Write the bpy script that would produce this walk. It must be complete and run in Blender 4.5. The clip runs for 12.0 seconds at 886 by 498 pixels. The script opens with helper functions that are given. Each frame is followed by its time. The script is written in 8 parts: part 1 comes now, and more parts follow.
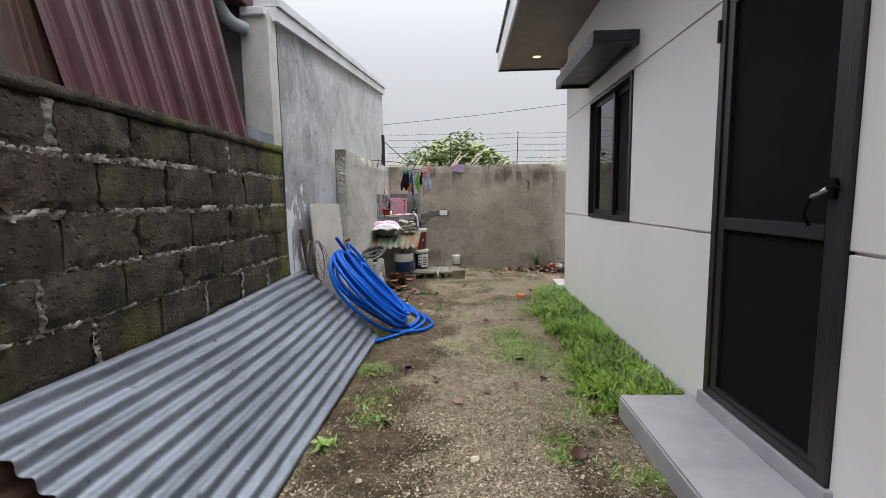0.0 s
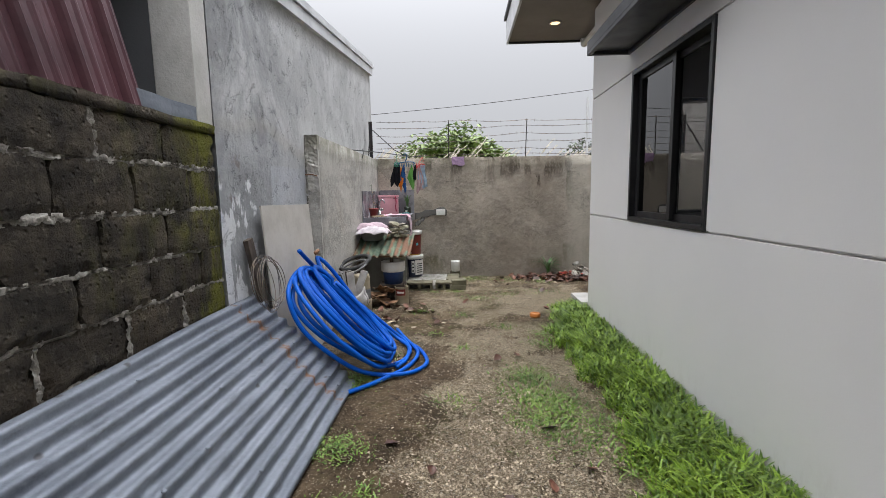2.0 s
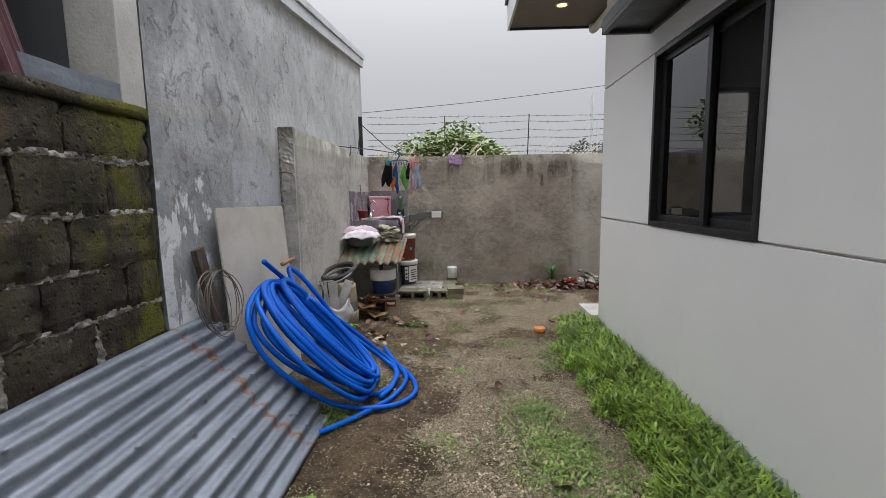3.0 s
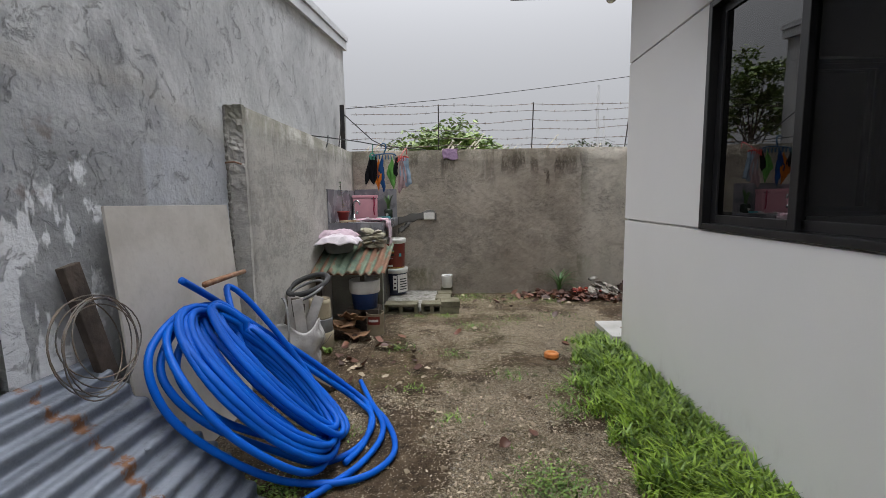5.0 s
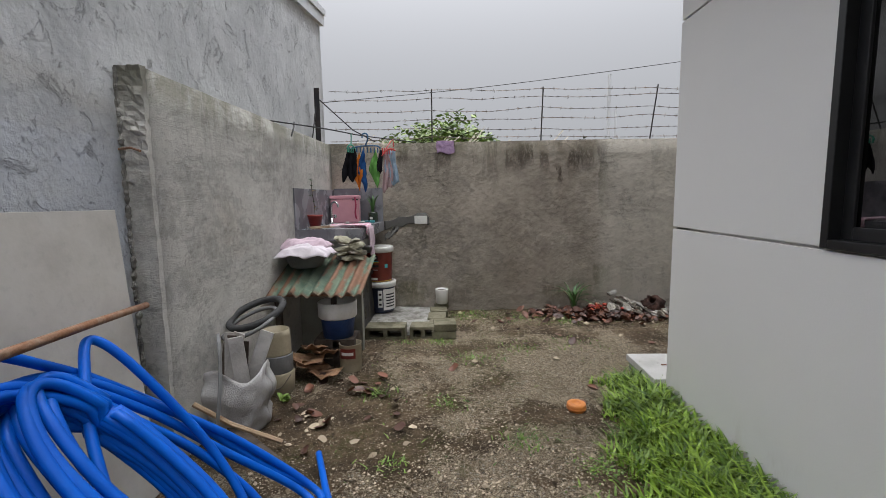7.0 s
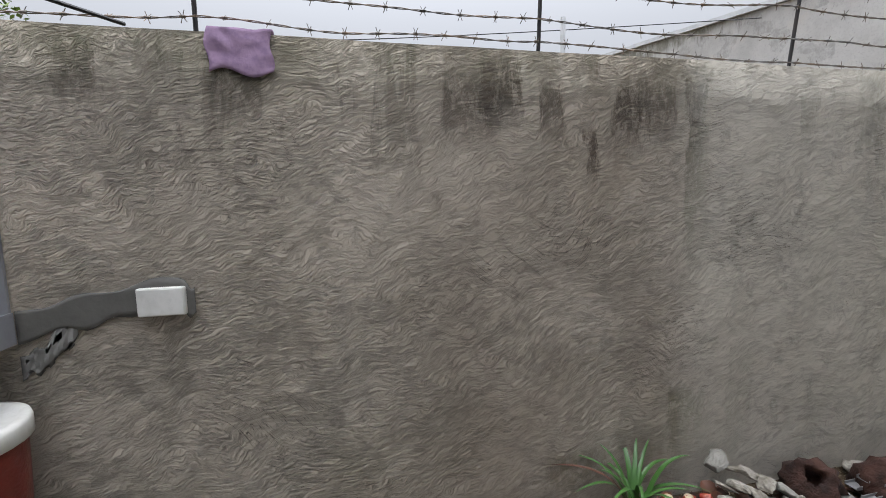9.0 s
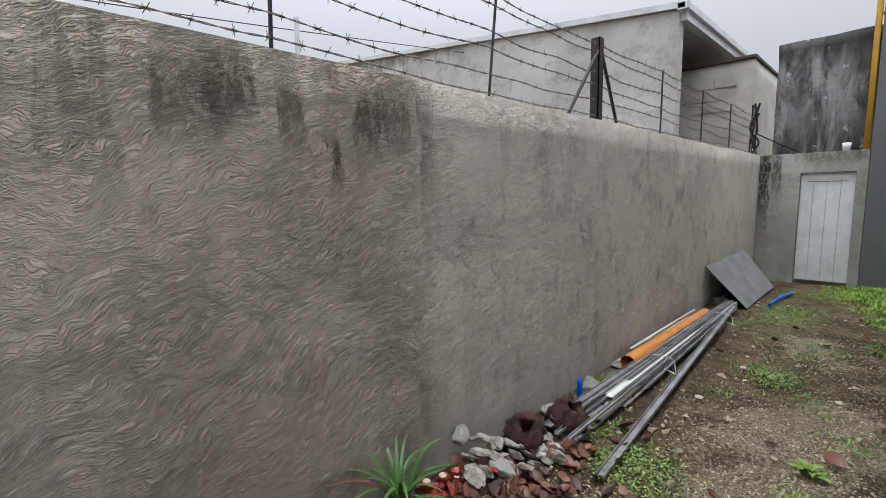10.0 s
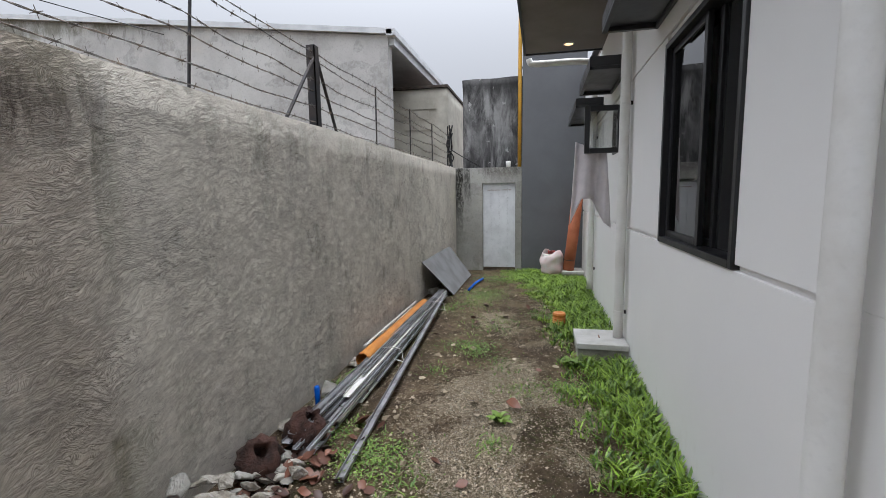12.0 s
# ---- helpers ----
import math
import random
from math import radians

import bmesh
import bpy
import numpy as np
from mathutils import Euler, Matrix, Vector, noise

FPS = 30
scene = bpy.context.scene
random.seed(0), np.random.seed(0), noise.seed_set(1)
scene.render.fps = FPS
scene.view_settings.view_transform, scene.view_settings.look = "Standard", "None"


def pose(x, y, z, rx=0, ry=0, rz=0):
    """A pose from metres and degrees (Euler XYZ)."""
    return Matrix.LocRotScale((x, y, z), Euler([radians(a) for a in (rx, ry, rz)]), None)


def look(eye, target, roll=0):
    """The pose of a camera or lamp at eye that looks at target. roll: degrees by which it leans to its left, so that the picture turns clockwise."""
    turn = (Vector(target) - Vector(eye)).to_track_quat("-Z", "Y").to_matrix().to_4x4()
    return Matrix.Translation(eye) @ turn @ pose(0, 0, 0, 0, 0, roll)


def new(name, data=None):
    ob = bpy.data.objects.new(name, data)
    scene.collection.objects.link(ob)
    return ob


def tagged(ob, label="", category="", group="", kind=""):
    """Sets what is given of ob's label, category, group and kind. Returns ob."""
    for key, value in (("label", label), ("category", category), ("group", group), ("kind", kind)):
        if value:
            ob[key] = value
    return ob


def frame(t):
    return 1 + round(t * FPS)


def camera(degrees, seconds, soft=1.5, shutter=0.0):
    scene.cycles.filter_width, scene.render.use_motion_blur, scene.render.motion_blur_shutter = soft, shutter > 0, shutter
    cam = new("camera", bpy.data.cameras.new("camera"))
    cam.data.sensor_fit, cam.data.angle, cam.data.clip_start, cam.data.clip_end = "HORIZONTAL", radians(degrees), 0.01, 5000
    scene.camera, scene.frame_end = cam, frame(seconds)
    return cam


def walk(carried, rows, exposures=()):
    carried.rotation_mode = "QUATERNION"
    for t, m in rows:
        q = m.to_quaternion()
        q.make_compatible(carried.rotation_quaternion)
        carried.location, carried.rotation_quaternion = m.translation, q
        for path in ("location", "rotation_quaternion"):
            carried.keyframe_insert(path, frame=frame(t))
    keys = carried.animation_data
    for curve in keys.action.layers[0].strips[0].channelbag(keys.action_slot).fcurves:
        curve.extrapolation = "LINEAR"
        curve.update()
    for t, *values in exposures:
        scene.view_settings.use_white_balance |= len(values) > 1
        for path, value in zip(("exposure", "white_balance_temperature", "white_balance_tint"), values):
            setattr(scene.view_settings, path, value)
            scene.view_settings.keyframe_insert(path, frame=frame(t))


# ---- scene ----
cam = camera(89.93, 12.0, soft=0.65)
PATH = [
    (0.0, 1.256, 1.094, 1.193, 83.55, 0.95, 2.65),
    (0.5, 1.235, 1.323, 1.198, 83.21, 0.88, 2.52),
    (1.0, 1.229, 1.595, 1.201, 83.04, 0.91, 2.41),
    (1.5, 1.228, 1.840, 1.207, 83.01, 0.91, 2.36),
    (2.0, 1.199, 2.084, 1.221, 82.95, 0.92, 2.19),
    (2.5, 1.207, 2.317, 1.213, 82.96, 0.84, 2.16),
    (3.0, 1.228, 2.545, 1.216, 83.10, 0.85, 2.10),
    (3.2, 1.228, 2.631, 1.212, 83.15, 0.85, 2.01),
    (5.0, 1.246, 3.236, 1.180, 83.36, 0.88, 1.73),
    (5.5, 1.252, 3.377, 1.178, 83.42, 0.79, 1.61),
    (6.0, 1.254, 3.504, 1.185, 83.47, 0.81, 1.49),
    (6.5, 1.258, 3.647, 1.196, 83.18, 0.97, 1.48),
    (6.7, 1.256, 3.754, 1.186, 83.40, 0.89, 1.49),
    (8.3, 1.313, 6.228, 1.201, 82.74, 0.80, -0.17),
    (8.5, 1.331, 6.596, 1.201, 82.96, 0.79, -1.50),
    (8.9, 1.450, 7.099, 1.245, 83.03, 0.88, -8.10),
    (9.0, 1.456, 7.167, 1.257, 83.21, 0.95, -12.56),
    (9.5, 1.474, 7.248, 1.269, 83.12, 1.02, -34.23),
    (10.0, 1.490, 7.238, 1.281, 82.99, 1.00, -44.39),
    (10.5, 1.503, 7.229, 1.284, 83.00, 0.96, -53.12),
    (11.0, 1.508, 7.221, 1.284, 83.06, 0.95, -61.89),
    (11.5, 1.516, 7.204, 1.283, 83.13, 0.88, -70.92),
    (12.0, 1.546, 7.207, 1.280, 83.17, 0.86, -77.60),
]
walk(cam, [(t, pose(*p)) for t, *p in PATH], [(0.0, 0.33, 6500, 10), (1.5, 0.32, 6500, 10), (2.5, 0.15, 6500, 10), (5.0, -0.05, 6500, 10), (6.5, -0.12, 6500, 10), (8.5, 0.12, 6250, 10), (10.0, 0.16, 6250, 10), (12.0, 0.17, 6150, 10)])

# ---- sky and sun: bright overcast ----
world = bpy.data.worlds.new("world")
scene.world = world
world.use_nodes = True
wt = world.node_tree
sky = wt.nodes.new("ShaderNodeTexSky")
sky.sky_type, sky.sun_disc = "NISHITA", False
sky.sun_elevation, sky.sun_rotation = radians(58), radians(200)
sky.air_density, sky.dust_density, sky.ozone_density = 1.2, 6.0, 1.5
dull = wt.nodes.new("ShaderNodeHueSaturation")
dull.inputs["Saturation"].default_value = 0.25
cloud = wt.nodes.new("ShaderNodeMix")
cloud.data_type = "RGBA"
cloud.inputs["Factor"].default_value = 0.86
wc = wt.nodes.new("ShaderNodeTexCoord")
ws = wt.nodes.new("ShaderNodeSeparateXYZ")
wr = wt.nodes.new("ShaderNodeMapRange")     # thin overcast, brightest overhead where the sun stands behind it
wp = wt.nodes.new("ShaderNodeMath")
wp.operation = "POWER"
wp.use_clamp = True
wp.inputs[1].default_value = 3.0
wr.inputs["From Min"].default_value, wr.inputs["From Max"].default_value = 0.0, 1.0
wr.inputs["To Min"].default_value, wr.inputs["To Max"].default_value = 5.3, 60.0
wm = wt.nodes.new("ShaderNodeVectorMath")
wm.operation = "SCALE"
wm.inputs[0].default_value = (0.965, 0.985, 1.045)
wt.links.new(wc.outputs["Generated"], ws.inputs[0])
wt.links.new(ws.outputs["Z"], wp.inputs[0])
wt.links.new(wp.outputs[0], wr.inputs["Value"])
wt.links.new(wr.outputs["Result"], wm.inputs["Scale"])
wt.links.new(sky.outputs[0], dull.inputs["Color"])
wt.links.new(dull.outputs[0], cloud.inputs["A"])
wt.links.new(wm.outputs[0], cloud.inputs["B"])
wt.links.new(cloud.outputs["Result"], wt.nodes["Background"].inputs["Color"])
wt.nodes["Background"].inputs["Strength"].default_value = 0.1
sun = new("sun", bpy.data.lights.new("sun", "SUN"))
sun.data.energy, sun.data.angle, sun.data.color = 1.3, radians(30), (1.0, 0.96, 0.9)
sun.matrix_basis = look((0, 0, 20), (0.3, -1.0, 7))

# ---- materials ----
class Nodes:
    """Small helper to write node trees."""
    def __init__(self, name):
        self.m = bpy.data.materials.new(name)
        self.m.use_nodes = True
        self.t = self.m.node_tree
        self.b = self.t.nodes["Principled BSDF"]
        self.co = self.t.nodes.new("ShaderNodeTexCoord").outputs["Object"]

    def link(self, a, b):
        self.t.links.new(a, b)

    def put(self, socket, v):
        if isinstance(v, bpy.types.NodeSocket):
            self.link(v, socket)
        elif v is not None:
            socket.default_value = (*v, 1) if isinstance(v, tuple) and len(v) == 3 and socket.type == "RGBA" else v

    def mapped(self, scale=(1, 1, 1), co=None, rot=(0, 0, 0), loc=(0, 0, 0)):
        n = self.t.nodes.new("ShaderNodeMapping")
        self.put(n.inputs["Vector"], co or self.co)
        n.inputs["Scale"].default_value, n.inputs["Rotation"].default_value, n.inputs["Location"].default_value = scale, rot, loc
        return n.outputs[0]

    def noise(self, scale, detail=4, rough=0.55, co=None, dist=0.0, color=False):
        n = self.t.nodes.new("ShaderNodeTexNoise")
        self.put(n.inputs["Vector"], co or self.co)
        n.inputs["Scale"].default_value, n.inputs["Detail"].default_value = scale, detail
        n.inputs["Roughness"].default_value, n.inputs["Distortion"].default_value = rough, dist
        return n.outputs["Color" if color else "Fac"]

    def voronoi(self, scale, feature="F1", co=None, out="Distance"):
        n = self.t.nodes.new("ShaderNodeTexVoronoi")
        n.feature = feature
        self.put(n.inputs["Vector"], co or self.co)
        n.inputs["Scale"].default_value = scale
        return n.outputs[out]

    def step(self, v, lo, hi, a=0.0, b=1.0):
        n = self.t.nodes.new("ShaderNodeMapRange")
        n.interpolation_type = "SMOOTHSTEP"
        self.put(n.inputs["Value"], v)
        for k, q in (("From Min", lo), ("From Max", hi), ("To Min", a), ("To Max", b)):
            n.inputs[k].default_value = q
        return n.outputs["Result"]

    def math(self, op, a, b=0.5, c=None):
        n = self.t.nodes.new("ShaderNodeMath")
        n.operation = op
        self.put(n.inputs[0], a)
        self.put(n.inputs[1], b)
        if c is not None:
            self.put(n.inputs[2], c)
        return n.outputs[0]

    def vec(self, op, a, b):
        n = self.t.nodes.new("ShaderNodeVectorMath")
        n.operation = op
        self.put(n.inputs[0], a)
        self.put(n.inputs["Scale" if op == "SCALE" else 1], b)
        return n.outputs[0]

    def mix(self, f, a, b, mode="MIX"):
        n = self.t.nodes.new("ShaderNodeMix")
        n.data_type, n.blend_type = "RGBA", mode
        self.put(n.inputs["Factor"], f)
        self.put(n.inputs["A"], a)
        self.put(n.inputs["B"], b)
        return n.outputs["Result"]

    def axis(self, k, co=None):
        n = self.t.nodes.new("ShaderNodeSeparateXYZ")
        self.put(n.inputs[0], co or self.co)
        return n.outputs["XYZ".index(k)]

    def random(self):
        return self.t.nodes.new("ShaderNodeObjectInfo").outputs["Random"]

    def island(self):
        return self.t.nodes.new("ShaderNodeNewGeometry").outputs["Random Per Island"]

    def between(self, v, lo, hi, soft):
        return self.math("MULTIPLY", self.step(v, lo - soft, lo + soft), self.step(v, hi - soft, hi + soft, 1, 0))

    def done(self, color, rough=0.7, metal=0.0, bump=None, depth=0.004, strength=1.0, spec=None):
        self.put(self.b.inputs["Base Color"], color)
        self.put(self.b.inputs["Roughness"], rough)
        self.put(self.b.inputs["Metallic"], metal)
        if spec is not None:
            self.b.inputs["Specular IOR Level"].default_value = spec
        if bump is not None:
            n = self.t.nodes.new("ShaderNodeBump")
            n.inputs["Distance"].default_value, n.inputs["Strength"].default_value = depth, strength
            self.put(n.inputs["Height"], bump)
            self.link(n.outputs[0], self.b.inputs["Normal"])
        return self.m


def plain(name, c, c2=None, scale=6, rough=0.6, metal=0.0, depth=0.002, fine=60, spec=None, wear=0.25):
    """A surface of two close tones with fine grain and uneven gloss."""
    n = Nodes(name)
    c2 = c2 or tuple(x * 0.72 for x in c)
    big = n.step(n.noise(scale, 5, 0.6), 0.35, 0.7)
    small = n.noise(fine, 3, 0.6)
    col = n.mix(big, c, c2)
    col = n.mix(n.step(small, 0.5, 0.8, 0, wear), col, tuple(x * 0.6 for x in c))
    ro = n.math("MULTIPLY_ADD", big, 0.15, rough - 0.07)
    return n.done(col, ro, metal, n.math("ADD", small, n.math("MULTIPLY", big, 0.5)), depth, spec=spec)


def ground_mat():
    """Trodden brown soil and pale crushed gravel, mixed by the ground's own gravel share."""
    n = Nodes("gravelly_soil")
    share = n.t.nodes.new("ShaderNodeAttribute")
    share.attribute_name = "gravel"
    g = share.outputs["Fac"]
    mid = n.noise(9, 7, 0.75)
    fine = n.noise(55, 5, 0.75)
    soil = n.mix(n.step(n.noise(3.2, 7, 0.72), 0.36, 0.64), (0.066, 0.045, 0.027), (0.185, 0.13, 0.078))
    soil = n.mix(n.step(n.noise(17, 6, 0.78), 0.5, 0.7, 0, 0.7), soil, (0.036, 0.026, 0.016))
    soil = n.mix(n.step(fine, 0.56, 0.72, 0, 0.7), soil, (0.25, 0.195, 0.135))
    warp = n.vec("ADD", n.co, n.vec("SCALE", n.noise(60, 3, 0.6, None, 0, True), 0.014))
    def grains(scale):
        d = n.voronoi(scale, co=warp)
        t = n.axis("X", n.voronoi(scale, co=warp, out="Color"))
        return d, t
    d1, t1 = grains(140)
    d2, t2 = grains(70)
    gravel = n.mix(n.math("POWER", t1, 1.1), (0.27, 0.208, 0.138), (0.60, 0.50, 0.36))
    # Gaps between grains darkened in the colour, as shade in crevices.
    gravel = n.mix(n.step(d1, 0.42, 0.7, 0, 0.8), gravel, (0.14, 0.105, 0.068))
    big = n.math("MULTIPLY", n.step(t2, 0.7, 0.74), n.step(d2, 0.46, 0.36))
    gravel = n.mix(big, gravel, n.mix(t1, (0.36, 0.31, 0.235), (0.62, 0.56, 0.46)))
    rim = n.math("MULTIPLY", n.step(t2, 0.7, 0.74), n.between(d2, 0.42, 0.54, 0.05))
    # Same painted crevice shade as a ring round each larger stone.
    gravel = n.mix(n.math("MULTIPLY", rim, 0.7), gravel, (0.06, 0.044, 0.03))
    edge = n.math("ADD", g, n.math("ADD", n.math("MULTIPLY", n.math("SUBTRACT", mid, 0.5), 0.9), n.math("MULTIPLY", n.math("SUBTRACT", fine, 0.5), 0.7)))
    cover = n.step(edge, 0.43, 0.58)
    few = n.math("MULTIPLY", n.step(t1, 0.86, 0.9), n.step(d1, 0.5, 0.36))
    col = n.mix(n.math("MAXIMUM", cover, n.math("MULTIPLY", few, 0.8)), soil, gravel)
    dust = n.math("MULTIPLY", n.step(n.noise(5.0, 8, 0.8), 0.54, 0.7), g)
    col = n.mix(n.math("MULTIPLY", dust, 0.45), col, (0.34, 0.285, 0.21))
    clod = n.step(n.noise(20, 6, 0.8, n.mapped(loc=(4, 2, 0))), 0.54, 0.62)
    col = n.mix(n.math("MULTIPLY", clod, 0.75), col, (0.05, 0.036, 0.022))
    green = n.math("MULTIPLY", n.step(n.noise(1.7, 5, 0.65, n.mapped((1, 1, 1), loc=(7, 3, 0))), 0.46, 0.66), n.step(n.noise(30, 4, 0.7), 0.42, 0.6))
    col = n.mix(n.math("MULTIPLY", green, 0.65), col, (0.075, 0.078, 0.02))
    bump = n.math("ADD", n.math("MULTIPLY", n.step(d1, 0.7, 0.1), cover), n.math("MULTIPLY", fine, 2.2))
    bump = n.math("ADD", bump, n.math("MULTIPLY", big, 0.8))
    return n.done(col, 0.93, 0, bump, 0.024, spec=0.25)


def plaster_mat(name, dark, light, lines=1.0, streak_top=1.74, moss=0.5, seed=0.0, smooth_from=None, rainy=0.8, soot=(0.05, 0.04, 0.03), drips=(), along="X"):
    """Trowelled cement plaster with ridged strokes shaded in the colour, rain streaks below the coping and damp green
    patches.
    """
    n = Nodes(name)
    base = n.mapped(loc=(seed, seed, 0))
    warp = n.vec("ADD", base, n.vec("SCALE", n.noise(0.9, 2, 0.45, base, color=True), 1.0))
    gate = n.step(n.noise(11, 3, 0.6, base), 0.36, 0.6, 0.6, 1.0)
    def scratch(scale, stretch, turn):
        s = n.noise(scale, 2, 0.5, n.mapped(stretch, warp, (0, turn, 0)), 0.6)
        return n.step(n.math("ABSOLUTE", n.math("SUBTRACT", s, 0.5)), 0.0, 0.045)
    sway = n.vec("ADD", base, n.vec("SCALE", n.noise(2.2, 4, 0.6, base, color=True), 0.3))
    def sweep(cells, pitch, away, thin):
        """Arcs left by the trowel: rings about a hidden pivot for each stroke patch."""
        v = n.t.nodes.new("ShaderNodeTexVoronoi")
        v.inputs["Scale"].default_value = cells
        n.link(sway, v.inputs["Vector"])
        off = n.vec("SUBTRACT", n.vec("SUBTRACT", sway, v.outputs["Position"]), away)
        ln = n.t.nodes.new("ShaderNodeVectorMath")
        ln.operation = "LENGTH"
        n.link(off, ln.inputs[0])
        c = n.t.nodes.new("ShaderNodeCombineXYZ")
        n.link(n.math("MULTIPLY", ln.outputs["Value"], pitch), c.inputs[0])
        n.link(n.math("MULTIPLY", n.axis("X", base), 10.0), c.inputs[1])
        n.link(n.math("MULTIPLY", n.axis("Z", base), 10.0), c.inputs[2])
        s = n.noise(1.0, 3, 0.55, c.outputs[0])
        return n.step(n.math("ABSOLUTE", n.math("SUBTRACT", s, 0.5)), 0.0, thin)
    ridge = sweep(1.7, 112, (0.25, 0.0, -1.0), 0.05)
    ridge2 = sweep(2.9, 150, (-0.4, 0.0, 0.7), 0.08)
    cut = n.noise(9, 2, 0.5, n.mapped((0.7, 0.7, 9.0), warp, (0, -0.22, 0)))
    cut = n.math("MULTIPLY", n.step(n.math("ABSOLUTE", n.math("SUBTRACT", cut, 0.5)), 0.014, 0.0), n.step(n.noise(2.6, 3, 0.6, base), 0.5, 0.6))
    where = n.math("MULTIPLY", n.step(n.noise(2.1, 4, 0.6, base), 0.3, 0.56, 0.5, 1.0), gate)
    x, z = n.axis("X"), n.axis("Z")
    tone = n.noise(0.75, 6, 0.62, base)
    col = n.mix(n.step(tone, 0.3, 0.7), dark, light)
    col = n.mix(n.step(n.noise(4.5, 6, 0.75, base), 0.48, 0.8, 0, 0.3), col, tuple(c * 0.6 for c in dark))
    col = n.mix(n.step(n.noise(34, 4, 0.75, base), 0.5, 0.72, 0, 0.45), col, tuple(c * 0.62 for c in dark))
    col = n.mix(n.step(n.noise(2.3, 4, 0.6, n.mapped(loc=(3, 9, 4))), 0.55, 0.8, 0, 0.22), col, (light[0] * 1.1, light[1] * 0.98, light[2] * 0.84))
    rain = n.noise(8, 6, 0.75, n.mapped((1.0, 1.0, 0.2), base), 0.5)
    rain2 = n.noise(1.9, 3, 0.5, n.mapped((1.0, 1.0, 0.05), base))
    streak = n.math("MULTIPLY", n.step(n.math("ADD", rain, n.math("MULTIPLY", rain2, 0.5)), 0.80, 0.9), n.step(z, streak_top - 0.6, streak_top - 0.12))
    col = n.mix(n.math("MULTIPLY", streak, rainy), col, soot)
    ghost = n.axis("X", n.voronoi(1.0, co=n.vec("ADD", n.mapped((2.7, 2.7, 5.2), base), n.vec("SCALE", n.noise(5, 4, 0.7, base, color=True), 0.7)), out="Color"))
    ghost = n.math("MULTIPLY", n.step(ghost, 0.6, 0.75), n.step(n.noise(13, 5, 0.75, base), 0.36, 0.62))
    col = n.mix(n.math("MULTIPLY", ghost, 0.34), col, (0.13, 0.122, 0.11))      # damp blocks showing through the coat
    damp = n.math("MULTIPLY", n.step(n.noise(2.2, 5, 0.65, n.mapped((1, 1, 0.5), loc=(1, 5, 2))), 0.47, 0.7), n.step(z, 0.6, 0.05))
    col = n.mix(n.math("MULTIPLY", damp, moss), col, (0.085, 0.09, 0.03))
    run = n.axis(along)
    fray = n.math("MULTIPLY", n.math("SUBTRACT", n.noise(16, 5, 0.75, n.mapped((1, 1, 0.25), base)), 0.5), 0.16)
    broken = n.step(n.noise(26, 6, 0.85, n.mapped((1, 1, 0.5), base)), 0.40, 0.54, 0.3, 1.0)
    for at, top, end, wide, much, tone2 in drips:
        band = n.between(n.math("ADD", run, fray), at - wide * 1.35, at + wide * 1.35, wide * 0.35)
        fall = n.math("MULTIPLY", n.step(z, end, end + (top - end) * 0.75), n.step(z, top + 0.05, top - 0.02))
        f = n.math("MULTIPLY", n.math("MULTIPLY", band, fall), n.math("MULTIPLY", broken, min(1.0, much * 1.35)))
        col = n.mix(f, col, tone2)
    rim = n.math("MULTIPLY", n.step(z, streak_top - 0.24, streak_top - 0.02), n.step(n.noise(5, 7, 0.75, n.mapped((1, 1, 0.5), base)), 0.3, 0.58))
    col = n.mix(n.math("MULTIPLY", rim, 0.68), col, (0.1, 0.096, 0.055))
    amount = n.math("MULTIPLY", where, lines)
    if smooth_from is not None:
        weathered = n.math("MULTIPLY", n.between(x, 1.7, smooth_from - 0.05, 0.3), n.step(n.noise(3.1, 6, 0.7, base), 0.3, 0.62, 0.05, 0.4))
        col = n.mix(weathered, col, (0.22, 0.172, 0.132))
        calm = n.step(x, smooth_from - 0.12, smooth_from + 0.1)
        col = n.mix(n.math("MULTIPLY", calm, 0.62), col, (light[0] * 1.02, light[1] * 1.07, light[2] * 1.11))
        amount = n.math("MULTIPLY", amount, n.math("SUBTRACT", 1.0, n.math("MULTIPLY", calm, 0.45)))
        blots = n.math("MULTIPLY", calm, n.step(n.noise(5.5, 7, 0.75, n.mapped((1, 1, 0.7), base)), 0.5, 0.68))
        col = n.mix(n.math("MULTIPLY", blots, 0.45), col, (0.13, 0.12, 0.10))
    # Shade in the trowel grooves and light on their crests, put into the colour.
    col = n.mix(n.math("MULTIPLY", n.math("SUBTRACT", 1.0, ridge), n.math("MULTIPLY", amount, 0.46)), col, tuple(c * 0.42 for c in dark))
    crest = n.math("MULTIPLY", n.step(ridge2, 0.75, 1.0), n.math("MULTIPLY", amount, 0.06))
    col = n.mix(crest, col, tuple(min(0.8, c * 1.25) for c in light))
    # The long cuts carry painted shade too.
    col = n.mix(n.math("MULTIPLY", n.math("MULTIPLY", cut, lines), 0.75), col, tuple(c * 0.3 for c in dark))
    h = n.math("MULTIPLY", n.math("ADD", ridge, n.math("MULTIPLY", ridge2, 0.6)), amount)
    h = n.math("SUBTRACT", h, n.math("MULTIPLY", cut, lines * 1.2))
    h = n.math("ADD", h, n.math("MULTIPLY", n.noise(60, 4, 0.7), 0.5))
    h = n.math("ADD", h, n.math("MULTIPLY", n.noise(6, 4, 0.6), 0.9))
    return n.done(col, 0.88, 0, h, 0.0068, spec=0.3)


